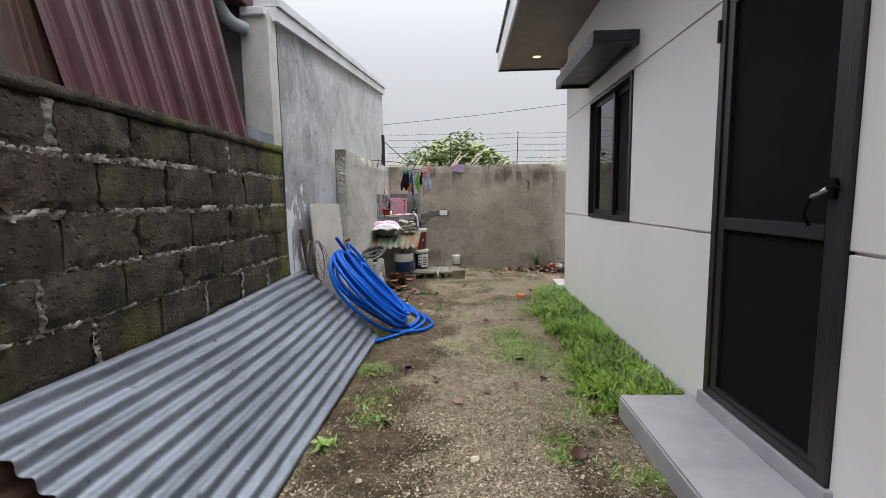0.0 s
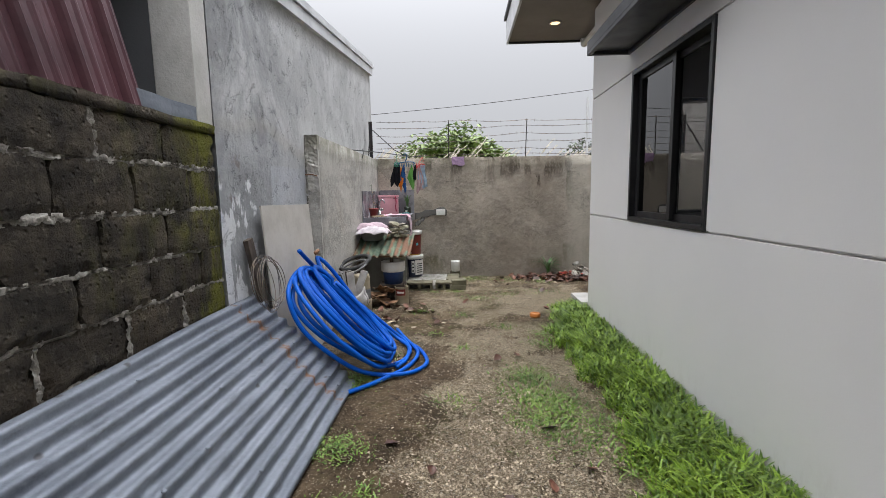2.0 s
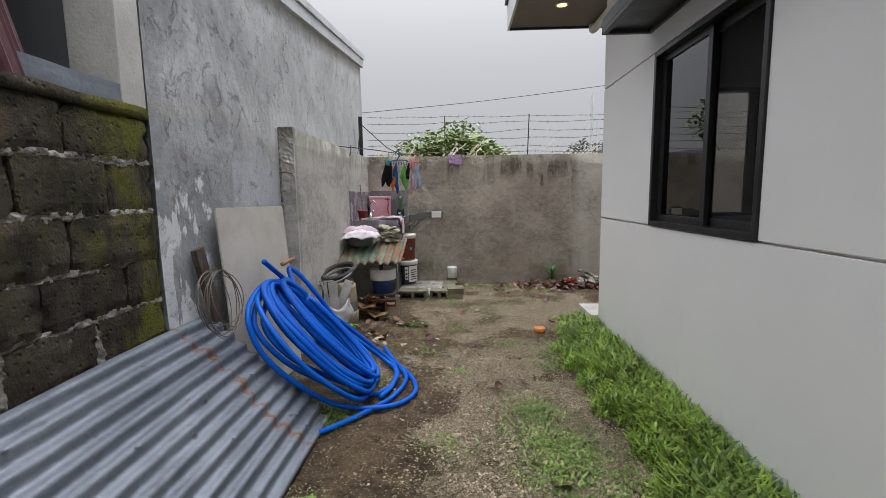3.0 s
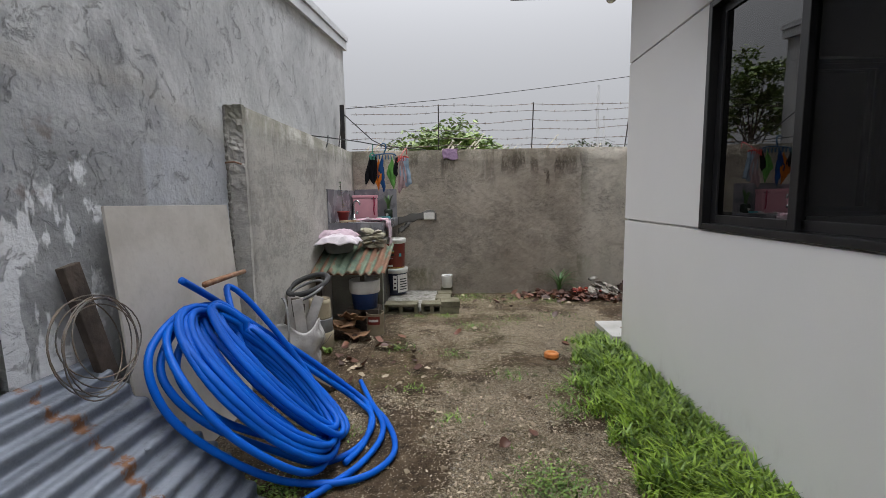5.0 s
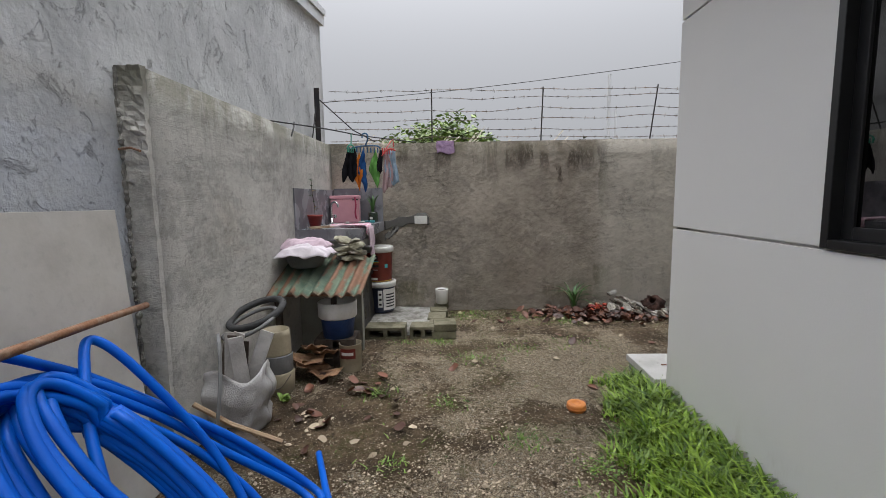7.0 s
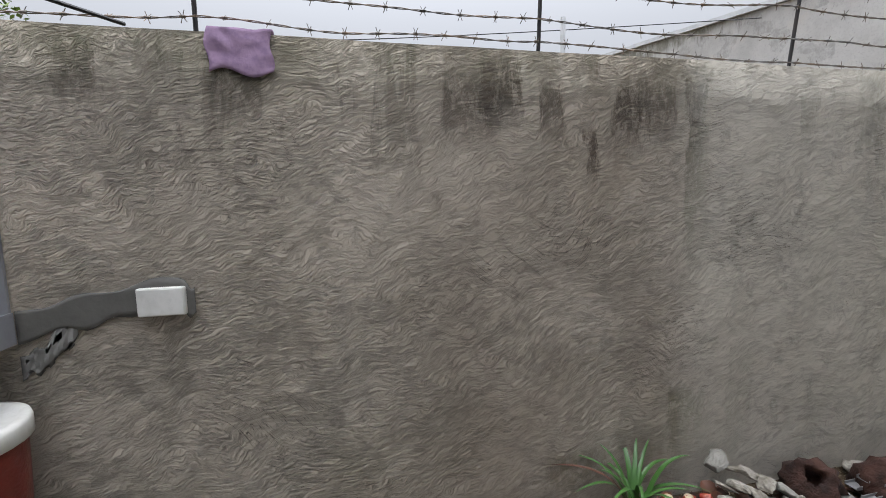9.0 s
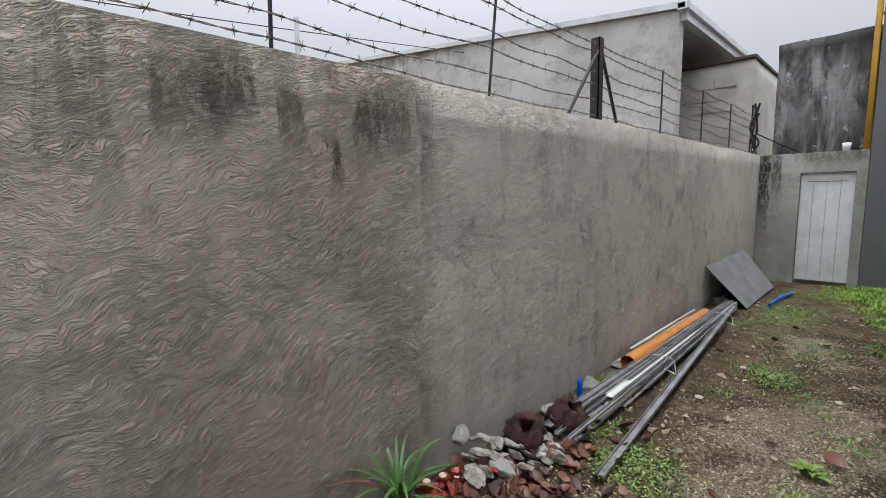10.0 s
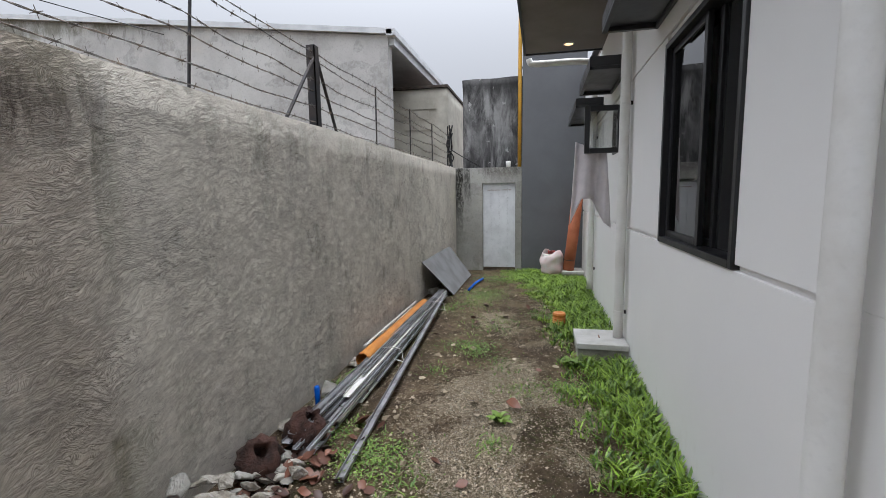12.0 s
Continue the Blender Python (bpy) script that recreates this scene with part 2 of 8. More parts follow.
def grey_wall_mat():
    """Skim-coated grey wall with blotches, drips and whitish primer patches low down."""
    n = Nodes("skimmed_cement")
    y, z = n.axis("Y"), n.axis("Z")
    flow = n.mapped((1, 1, 0.4))
    a = n.noise(1.3, 6, 0.68, n.mapped((1, 1, 0.8)), 1.2)
    b = n.noise(3.4, 8, 0.75, n.mapped((1, 0.9, 0.9)), 0.6)
    col = n.mix(n.step(a, 0.38, 0.62), (0.27, 0.274, 0.278), (0.53, 0.535, 0.535))
    fresh = n.step(n.math("ADD", n.math("ADD", y, n.math("MULTIPLY", z, 0.35)), n.math("MULTIPLY", n.noise(1.1, 4, 0.6), 1.6)), 6.5, 7.4)
    col = n.mix(n.math("MULTIPLY", fresh, 0.55), col, (0.54, 0.545, 0.54))
    col = n.mix(n.step(b, 0.52, 0.72, 0, 0.42), col, (0.19, 0.193, 0.2))
    fleck = n.noise(8, 8, 0.8, n.mapped((1, 1, 0.9)), 0.8)
    col = n.mix(n.math("MULTIPLY", n.step(fleck, 0.64, 0.74, 0, 0.4), n.math("SUBTRACT", 1.0, n.math("MULTIPLY", fresh, 0.75))), col, (0.10, 0.102, 0.106))
    pale = n.noise(2.6, 7, 0.72, n.mapped((1, 1, 0.8), loc=(2, 5, 1)), 0.6)
    col = n.mix(n.step(pale, 0.58, 0.7, 0, 0.5), col, (0.56, 0.565, 0.57))
    drips = n.noise(7, 4, 0.6, n.mapped((1, 1, 0.13)))
    col = n.mix(n.step(drips, 0.6, 0.75, 0, 0.18), col, (0.19, 0.195, 0.205))
    edge = n.math("ADD", z, n.math("MULTIPLY", n.noise(1.3, 4, 0.6), 0.5))
    low = n.step(edge, 1.9, 1.84)
    col = n.mix(n.math("MULTIPLY", low, 0.4), col, (0.25, 0.26, 0.275))
    line = n.between(edge, 1.85, 1.93, 0.05)
    col = n.mix(n.math("MULTIPLY", line, 0.4), col, (0.33, 0.31, 0.27))
    jag = n.math("MULTIPLY", n.math("SUBTRACT", n.noise(6, 4, 0.7), 0.5), 0.5)
    yy, zz = n.math("ADD", y, jag), n.math("ADD", z, jag)
    primer = n.math("MULTIPLY", n.between(yy, 4.2, 4.82, 0.03), n.step(zz, 1.32, 1.24))
    brush = n.step(n.noise(5, 4, 0.6, n.mapped((1, 1.3, 0.45))), 0.44, 0.47)
    col = n.mix(n.math("MULTIPLY", primer, brush), col, (0.68, 0.69, 0.71))
    sq = n.math("MULTIPLY", n.between(n.math("ADD", y, n.math("MULTIPLY", jag, 0.1)), 5.15, 5.88, 0.02), n.between(n.math("ADD", z, n.math("MULTIPLY", jag, 0.1)), 0.9, 1.44, 0.012))
    col = n.mix(n.math("MULTIPLY", sq, n.step(n.noise(7, 5, 0.6), 0.25, 0.6, 0.15, 0.75)), col, (0.43, 0.45, 0.49))
    rust = n.math("MULTIPLY", n.between(zz, 1.18, 1.42, 0.06), n.math("MULTIPLY", n.between(yy, 4.45, 4.75, 0.08), n.step(n.noise(13, 3), 0.55, 0.7)))
    col = n.mix(n.math("MULTIPLY", rust, 0.5), col, (0.13, 0.085, 0.06))
    h = n.math("ADD", n.noise(22, 5, 0.65), n.math("MULTIPLY", n.noise(5, 4, 0.6, n.mapped((1, 1, 0.5))), 1.6))
    h = n.math("SUBTRACT", h, n.math("MULTIPLY", n.step(fleck, 0.55, 0.66), 0.5))
    return n.done(col, 0.8, 0, h, 0.009, spec=0.3)


def block_mat():
    n = Nodes("old_concrete_block")
    r = n.random()
    co = n.vec("ADD", n.co, n.vec("SCALE", n.t.nodes.new("ShaderNodeObjectInfo").outputs["Location"], 1.0))
    a = n.noise(7, 6, 0.65, co)
    col = n.mix(n.step(a, 0.35, 0.7), (0.016, 0.013, 0.009), (0.105, 0.085, 0.06))
    col = n.mix(n.step(n.noise(3, 4, 0.6, n.mapped((1, 1, 0.5), co)), 0.5, 0.72, 0, 0.6), col, (0.075, 0.052, 0.034))
    col = n.mix(n.step(n.noise(21, 6, 0.8, n.mapped((1, 1, 0.6), co)), 0.58, 0.7, 0, 0.75), col, (0.20, 0.18, 0.145))
    col = n.mix(n.step(n.noise(9, 6, 0.8, n.mapped((1, 1, 0.3), co)), 0.5, 0.66, 0, 0.55), col, (0.012, 0.010, 0.008))
    col = n.mix(n.math("MULTIPLY", r, 0.45), col, (0.028, 0.022, 0.016))
    y = n.axis("Y", co)
    moss = n.math("MULTIPLY", n.step(n.noise(5, 5, 0.7, n.mapped((1, 1, 0.6), co)), 0.4, 0.62), n.step(n.math("ADD", y, n.math("MULTIPLY", n.noise(4, 3, 0.6, co), 0.6)), 4.28, 4.62))
    moss2 = n.math("MULTIPLY", n.step(n.noise(2.2, 5, 0.65, n.mapped((1, 1, 0.45), co)), 0.5, 0.7), 0.55)
    col = n.mix(n.math("MAXIMUM", moss, moss2), col, (0.125, 0.125, 0.012))
    h = n.math("ADD", n.noise(45, 5, 0.75, co), n.math("MULTIPLY", n.step(n.voronoi(30, co=co), 0.05, 0.3), 0.7))
    return n.done(col, 0.86, 0, h, 0.022, spec=0.3)


def galvanised_mat():
    n = Nodes("galvanised_sheet")
    a = n.noise(3, 6, 0.65, n.mapped((3, 0.6, 3)))
    col = n.mix(n.step(a, 0.3, 0.7), (0.115, 0.132, 0.162), (0.215, 0.238, 0.28))
    col = n.mix(n.step(n.noise(9, 7, 0.78, n.mapped((1.6, 0.6, 1.6))), 0.52, 0.68, 0, 0.6), col, (0.085, 0.093, 0.11))
    dots = n.step(n.voronoi(8, co=n.mapped((1, 0.8, 1))), 0.12, 0.05)
    col = n.mix(n.math("MULTIPLY", dots, 0.8), col, (0.045, 0.042, 0.042))
    y = n.axis("Y")
    w = n.math("ADD", y, n.math("MULTIPLY", n.noise(4, 5, 0.75), 0.34))
    rust = n.math("MULTIPLY", n.between(w, 4.66, 4.70, 0.014), n.step(n.noise(9, 5, 0.75), 0.42, 0.52))
    spots = n.step(n.noise(7, 5, 0.75, n.mapped((1, 0.6, 1))), 0.71, 0.78)
    col = n.mix(n.math("MAXIMUM", rust, n.math("MULTIPLY", spots, 0.75)), col, (0.17, 0.078, 0.035))
    ro = n.math("MULTIPLY_ADD", a, 0.25, 0.36)
    return n.done(col, ro, 0.3, n.math("ADD", n.noise(30, 4), n.math("MULTIPLY", n.noise(6, 3), 2.0)), 0.004)


def painted_sheet_mat():
    n = Nodes("green_paint_over_rust")
    a = n.noise(4, 6, 0.68, n.mapped((1, 0.35, 1)))
    wave = n.math("SINE", n.math("MULTIPLY", n.axis("X"), 2 * math.pi / 0.076))
    f = n.step(n.math("ADD", a, n.math("MULTIPLY", wave, 0.08)), 0.52, 0.60)
    col = n.mix(n.step(n.noise(14, 4), 0.3, 0.7), (0.075, 0.12, 0.085), (0.15, 0.19, 0.13))
    rust = n.mix(n.noise(20, 4), (0.085, 0.035, 0.018), (0.24, 0.13, 0.075))
    edge = n.step(n.math("ADD", n.axis("Y"), n.math("MULTIPLY", n.noise(16, 4), 0.08)), 6.96, 6.90)
    col = n.mix(n.math("MAXIMUM", f, n.math("MULTIPLY", edge, 0.85)), col, rust)
    return n.done(col, 0.75, 0.1, n.noise(40, 4), 0.003)


def stucco_white():
    n = Nodes("off_white_paint")
    a = n.noise(1.1, 4, 0.5)
    col = n.mix(n.step(a, 0.3, 0.7), (0.77, 0.752, 0.73), (0.735, 0.72, 0.70))
    low = n.math("MULTIPLY", n.step(n.noise(9, 5, 0.7, n.mapped((1, 1, 0.4))), 0.5, 0.75), n.step(n.axis("Z"), 0.3, 0.02))
    col = n.mix(n.math("MULTIPLY", low, 0.35), col, (0.42, 0.38, 0.3))
    h = n.math("ADD", n.noise(160, 3, 0.6), n.math("MULTIPLY", n.noise(14, 3), 0.6))
    return n.done(col, 0.62, 0, h, 0.0004, spec=0.35)


def glass_mat(name, tint, low=1.0):
    n = Nodes(name)
    tr = n.t.nodes.new("ShaderNodeBsdfTransparent")
    tr.inputs["Color"].default_value = (*tint, 1)
    gl = n.t.nodes.new("ShaderNodeBsdfGlossy")
    gl.inputs["Roughness"].default_value = 0.01
    fr = n.t.nodes.new("ShaderNodeFresnel")
    fr.inputs["IOR"].default_value = 2.3
    mx = n.t.nodes.new("ShaderNodeMixShader")
    n.link(fr.outputs[0], mx.inputs[0])
    n.link(tr.outputs[0], mx.inputs[1])
    n.link(gl.outputs[0], mx.inputs[2])
    n.link(mx.outputs[0], n.t.nodes["Material Output"].inputs["Surface"])
    return n.m


def leaf_mat(name, a, b, rough=0.5):
    n = Nodes(name)
    r = n.island()
    col = n.mix(r, a, b)
    col = n.mix(n.step(n.noise(3, 3), 0.45, 0.7, 0, 0.5), col, tuple(c * 0.6 for c in a))
    m = n.done(col, rough, 0, None)
    n.b.inputs["Subsurface Weight"].default_value = 0.0
    return m


def cloth_mat(name, c, c2=None, scale=9):
    n = Nodes(name)
    weave = n.noise(420, 2)
    col = n.mix(n.step(n.noise(scale, 4), 0.35, 0.7), c, c2 or tuple(x * 0.8 for x in c))
    return n.done(col, 0.95, 0, n.math("ADD", weave, n.math("MULTIPLY", n.noise(30, 3), 1.5)), 0.002, spec=0.1)


SOIL = ground_mat()
UMBER, MOULD, OLIVEGREEN = (0.032, 0.021, 0.014), (0.022, 0.02, 0.016), (0.105, 0.105, 0.04)
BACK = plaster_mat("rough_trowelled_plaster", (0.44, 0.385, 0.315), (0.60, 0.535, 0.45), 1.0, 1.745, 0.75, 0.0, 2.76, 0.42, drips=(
    (1.88, 1.66, 1.36, 0.07, 0.6, UMBER), (1.96, 1.70, 1.42, 0.03, 0.85, UMBER), (2.02, 1.70, 1.44, 0.03, 0.8, UMBER), (2.19, 1.63, 1.38, 0.03, 0.6, UMBER),
    (2.33, 1.47, 1.22, 0.02, 0.75, UMBER), (2.49, 1.64, 1.33, 0.05, 0.8, UMBER), (2.60, 1.66, 1.40, 0.06, 0.55, UMBER), (2.765, 1.68, 1.14, 0.026, 0.95, UMBER), (2.79, 1.5, 0.7, 0.04, 0.45, OLIVEGREEN),
    (3.30, 1.68, 1.30, 0.03, 0.65, (0.10, 0.075, 0.035)), (3.62, 1.70, 1.35, 0.04, 0.5, OLIVEGREEN), (0.74, 0.3, 0.0, 0.09, 0.5, OLIVEGREEN), (1.3, 0.2, 0.0, 0.1, 0.3, MOULD), (2.3, 0.24, 0.0, 0.09, 0.35, OLIVEGREEN), (4.05, 1.70, 1.25, 0.05, 0.5, UMBER), (4.7, 1.72, 1.35, 0.08, 0.45, OLIVEGREEN), (5.6, 1.72, 1.3, 0.1, 0.45, UMBER),
    (1.15, 1.70, 1.42, 0.05, 0.5, UMBER), (0.75, 1.70, 1.45, 0.04, 0.5, UMBER), (2.80, 0.45, 0.0, 0.06, 0.6, OLIVEGREEN), (3.05, 0.55, 0.05, 0.05, 0.45, OLIVEGREEN)))
FENCE = plaster_mat("fence_plaster", (0.42, 0.402, 0.365), (0.56, 0.54, 0.495), 0.2, 1.73, 0.4, 4.3, None, 0.25)
GATEWALL = plaster_mat("mouldy_plaster", (0.27, 0.262, 0.235), (0.42, 0.41, 0.375), 0.2, 2.1, 0.9, 8.1, None, 0.9, drips=((8.58, 1.74, 0.35, 0.05, 0.95, MOULD), (8.44, 1.72, 0.9, 0.04, 0.6, MOULD), (7.28, 1.72, 0.5, 0.05, 0.55, MOULD), (7.85, 1.74, 1.52, 0.25, 0.4, UMBER)), along="Y")
FARWALL = plaster_mat("far_plaster", (0.40, 0.385, 0.365), (0.56, 0.545, 0.52), 0.1, 4.6, 0.0, 2.7, None, 0.5)
def stained_mat():
    n = Nodes("black_stained_plaster")
    run = n.noise(3.2, 6, 0.72, n.mapped((1, 1, 0.28)), 0.8)
    col = n.mix(n.step(run, 0.36, 0.62), (0.34, 0.335, 0.325), (0.035, 0.033, 0.033))
    col = n.mix(n.step(n.noise(1.6, 4, 0.6), 0.45, 0.65, 0, 0.5), col, (0.12, 0.118, 0.115))
    top = n.step(n.math("ADD", n.axis("Z"), n.math("MULTIPLY", n.noise(4, 4, 0.7), 0.5)), 3.2, 3.6)
    col = n.mix(n.math("MULTIPLY", top, 0.8), col, (0.02, 0.019, 0.019))
    col = n.mix(n.step(n.noise(5, 4, 0.6, n.mapped(loc=(4, 4, 4))), 0.64, 0.68, 0, 0.9), col, (0.42, 0.415, 0.40))
    return n.done(col, 0.9, 0, n.noise(20, 5, 0.7), 0.008)


STAINED = stained_mat()
CREAM = plain("cream_flaking_paint", (0.56, 0.53, 0.45), (0.40, 0.37, 0.31), 2.2, 0.85, depth=0.006, fine=9)
GREYWALL = grey_wall_mat()
BLOCK = block_mat()
MORTAR = plain("lumpy_mortar", (0.34, 0.32, 0.285), (0.07, 0.06, 0.048), 15, 0.92, depth=0.012, fine=55, wear=0.9)
JOINT = plain("dark_joint_filling", (0.04, 0.034, 0.027), (0.02, 0.017, 0.013), 15, 0.95, depth=0.012, fine=50)
ROUGH = plain("broken_concrete", (0.28, 0.268, 0.24), (0.15, 0.14, 0.122), 12, 0.92, depth=0.02, fine=30, wear=0.6)
CEMENT = plain("cement_slab", (0.32, 0.31, 0.28), (0.19, 0.178, 0.155), 5, 0.9, depth=0.008, fine=50, wear=0.5)
PALECEMENT = plain("pale_cement_lid", (0.52, 0.51, 0.48), (0.42, 0.41, 0.38), 6, 0.85, depth=0.003, fine=60, wear=0.25)
DAMP = plain("dark_smooth_cement", (0.13, 0.125, 0.115), (0.1, 0.096, 0.088), 6, 0.8, depth=0.002)
MOSSY = plain("mossy_old_block", (0.19, 0.175, 0.118), (0.085, 0.078, 0.046), 8, 0.92, depth=0.008, fine=45, wear=0.6)
PADMAT = plain("rough_cement_pad", (0.40, 0.39, 0.36), (0.19, 0.18, 0.155), 11, 0.93, depth=0.03, fine=48, wear=0.9)
STONE = plain("pale_stone", (0.46, 0.43, 0.375), (0.19, 0.168, 0.133), 14, 0.92, depth=0.014, fine=60, wear=0.8)
OLIVE = plain("mossy_stone", (0.32, 0.305, 0.225), (0.2, 0.185, 0.12), 14, 0.9, depth=0.006, fine=50, wear=0.5)
WHITE = stucco_white()
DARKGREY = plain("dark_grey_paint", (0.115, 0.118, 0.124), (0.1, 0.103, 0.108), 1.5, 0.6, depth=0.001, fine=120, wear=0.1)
SOFFIT = plain("taupe_soffit_board", (0.2, 0.17, 0.15), (0.18, 0.152, 0.135), 2, 0.65, depth=0.001, wear=0.1)
FASCIA = plain("light_grey_fascia", (0.62, 0.63, 0.64), (0.5, 0.51, 0.52), 3, 0.5, depth=0.001, wear=0.15)
BLACK = plain("black_powder_coat", (0.012, 0.012, 0.013), (0.018, 0.018, 0.019), 8, 0.38, depth=0.0005, wear=0.1)
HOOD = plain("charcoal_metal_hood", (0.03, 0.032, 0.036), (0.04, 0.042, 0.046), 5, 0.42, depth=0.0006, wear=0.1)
SCREEN = plain("black_insect_screen", (0.004, 0.004, 0.0043), (0.006, 0.005, 0.005), 3, 0.8, depth=0.0, fine=90, wear=0.2, spec=0.15)
MESH = plain("see_through_insect_mesh", (0.01, 0.01, 0.011), (0.014, 0.014, 0.014), 3, 0.8, depth=0.0, wear=0.1)
MESH.node_tree.nodes["Principled BSDF"].inputs["Alpha"].default_value = 0.3
GLASS = glass_mat("tinted_glass", (0.30, 0.29, 0.28))
CLEAR = glass_mat("clear_glass", (0.85, 0.87, 0.86))
PVC = plain("white_pvc", (0.72, 0.71, 0.68), (0.62, 0.6, 0.56), 4, 0.4, depth=0.0006, wear=0.15)
GREYPVC = plain("grey_pvc", (0.3, 0.33, 0.35), None, 6, 0.5)
GALV = galvanised_mat()
GREENRUST = painted_sheet_mat()
MAROON = plain("maroon_roofing", (0.115, 0.05, 0.06), (0.062, 0.026, 0.032), 3, 0.36, 0.1, depth=0.002, fine=30, wear=0.35)
BROWNSHEET = plain("rusty_brown_sheet", (0.075, 0.032, 0.022), (0.04, 0.02, 0.016), 4, 0.6)
HOSE = plain("blue_pe_hose", (0.0, 0.095, 0.49), (0.0, 0.072, 0.40), 5, 0.5, depth=0.0006, fine=90, wear=0.15, spec=0.2)
BOARD = plain("dusty_white_board", (0.50, 0.475, 0.435), (0.40, 0.37, 0.33), 3, 0.85, depth=0.001, fine=30, wear=0.25)
WOOD = plain("weathered_brown_wood", (0.075, 0.055, 0.042), (0.035, 0.026, 0.02), 9, 0.8, depth=0.004, fine=40)
PALEWOOD = plain("bare_wood", (0.36, 0.26, 0.16), (0.26, 0.17, 0.1), 14, 0.7)
RUST = plain("rusty_steel", (0.22, 0.10, 0.05), (0.3, 0.2, 0.14), 20, 0.85, 0.2, depth=0.003)
WIRE = plain("dull_steel_wire", (0.12, 0.115, 0.11), (0.2, 0.15, 0.11), 12, 0.55, 0.6)
DARKSTEEL = plain("dark_steel", (0.02, 0.02, 0.023), (0.045, 0.035, 0.03), 8, 0.6, 0.3)
CHROME = plain("chrome", (0.7, 0.7, 0.71), (0.55, 0.55, 0.56), 12, 0.16, 1.0, depth=0.0003)
STEEL = plain("brushed_steel_sink", (0.5, 0.49, 0.47), (0.36, 0.35, 0.33), 8, 0.35, 0.9, depth=0.0008)
TILE = plain("grey_marbled_tile", (0.14, 0.14, 0.155), (0.27, 0.27, 0.29), 4.5, 0.28, depth=0.0006, fine=18, wear=0.3)
STEPTILE = plain("pale_grey_step_tile", (0.36, 0.355, 0.37), (0.29, 0.285, 0.30), 3.5, 0.42, depth=0.0006, fine=20, wear=0.12)
LEGPLASTER = plain("painted_cement_leg", (0.33, 0.33, 0.29), (0.25, 0.25, 0.215), 6, 0.85, depth=0.003)
BLACKBOARD = plain("black_film_plywood", (0.014, 0.013, 0.012), (0.022, 0.02, 0.018), 6, 0.5)
FADEPRINT = plain("faded_print", (0.12, 0.105, 0.075), (0.06, 0.055, 0.04), 30, 0.6)
PINK = plain("pink_plastic", (0.66, 0.33, 0.38), (0.6, 0.29, 0.34), 6, 0.45, depth=0.0006, wear=0.12)
MAGENTA = plain("magenta_strap", (0.42, 0.03, 0.09), None, 10, 0.6)
REDPOT = plain("red_brown_plastic", (0.3, 0.03, 0.025), (0.2, 0.022, 0.02), 9, 0.45)
WHITEPLASTIC = plain("white_plastic", (0.72, 0.71, 0.68), (0.58, 0.57, 0.53), 7, 0.42, depth=0.0008, wear=0.25)
PAILRED = plain("dark_red_print", (0.17, 0.022, 0.014), (0.13, 0.018, 0.012), 8, 0.4)
PAILNAVY = plain("navy_print", (0.016, 0.024, 0.055), (0.02, 0.02, 0.03), 8, 0.4)
PAILBLUE = plain("blue_print", (0.02, 0.06, 0.2), None, 8, 0.45)
INK = plain("black_ink", (0.01, 0.01, 0.01), None, 10, 0.5)
GOLD = plain("yellow_band", (0.5, 0.32, 0.05), None, 10, 0.5)
CYAN = plain("turquoise_plastic", (0.08, 0.45, 0.5), None, 12, 0.45)
GREENPLASTIC = plain("green_plastic", (0.03, 0.26, 0.17), None, 12, 0.45)
BLUEPLASTIC = plain("blue_plastic", (0.02, 0.1, 0.2), (0.02, 0.075, 0.16), 12, 0.4)
REDPLASTIC = plain("red_plastic", (0.5, 0.05, 0.045), None, 12, 0.45)
TYRE = plain("grey_black_rubber", (0.03, 0.03, 0.031), (0.05, 0.05, 0.05), 14, 0.85, depth=0.003)
SACK = plain("dirty_white_sack", (0.42, 0.41, 0.40), (0.3, 0.29, 0.275), 7, 0.8, depth=0.004, fine=140)
SCRAP = plain("pale_scrap_board", (0.5, 0.48, 0.45), (0.34, 0.32, 0.3), 8, 0.8)
KRAFT = plain("brown_cardboard", (0.24, 0.135, 0.07), (0.12, 0.065, 0.038), 8, 0.85, depth=0.004)
TAN = plain("tan_tub_plastic", (0.34, 0.29, 0.2), (0.26, 0.22, 0.15), 9, 0.6)
GREYTUB = plain("grey_tub_band", (0.16, 0.16, 0.16), None, 9, 0.6)
ORANGEPIPE = plain("orange_pvc", (0.62, 0.26, 0.055), (0.52, 0.2, 0.045), 5, 0.42, depth=0.0006)
ORANGECAP = plain("orange_cap", (0.62, 0.22, 0.045), (0.5, 0.17, 0.04), 18, 0.5)
YELLOWPIPE = plain("yellow_conduit", (0.6, 0.32, 0.03), None, 5, 0.45)
STRIP = plain("grey_metal_strip", (0.30, 0.30, 0.315), (0.16, 0.152, 0.155), 6, 0.5, 0.35, depth=0.001)
LEADSHEET = plain("grey_cement_board", (0.2, 0.2, 0.205), (0.16, 0.155, 0.155), 4, 0.6, depth=0.001)
HUSK = plain("brown_coconut_husk", (0.06, 0.022, 0.013), (0.018, 0.008, 0.006), 16, 0.85, depth=0.008, fine=70)
ORANGEFRUIT = plain("red_orange_fruit", (0.26, 0.014, 0.014), (0.40, 0.07, 0.022), 24, 0.4)
CREAMCUT = plain("cut_fruit_flesh", (0.72, 0.6, 0.42), None, 20, 0.7)
TUBE = plain("orange_terracotta_mesh_roll", (0.42, 0.13, 0.055), (0.34, 0.1, 0.045), 6, 0.75, depth=0.004, fine=90)
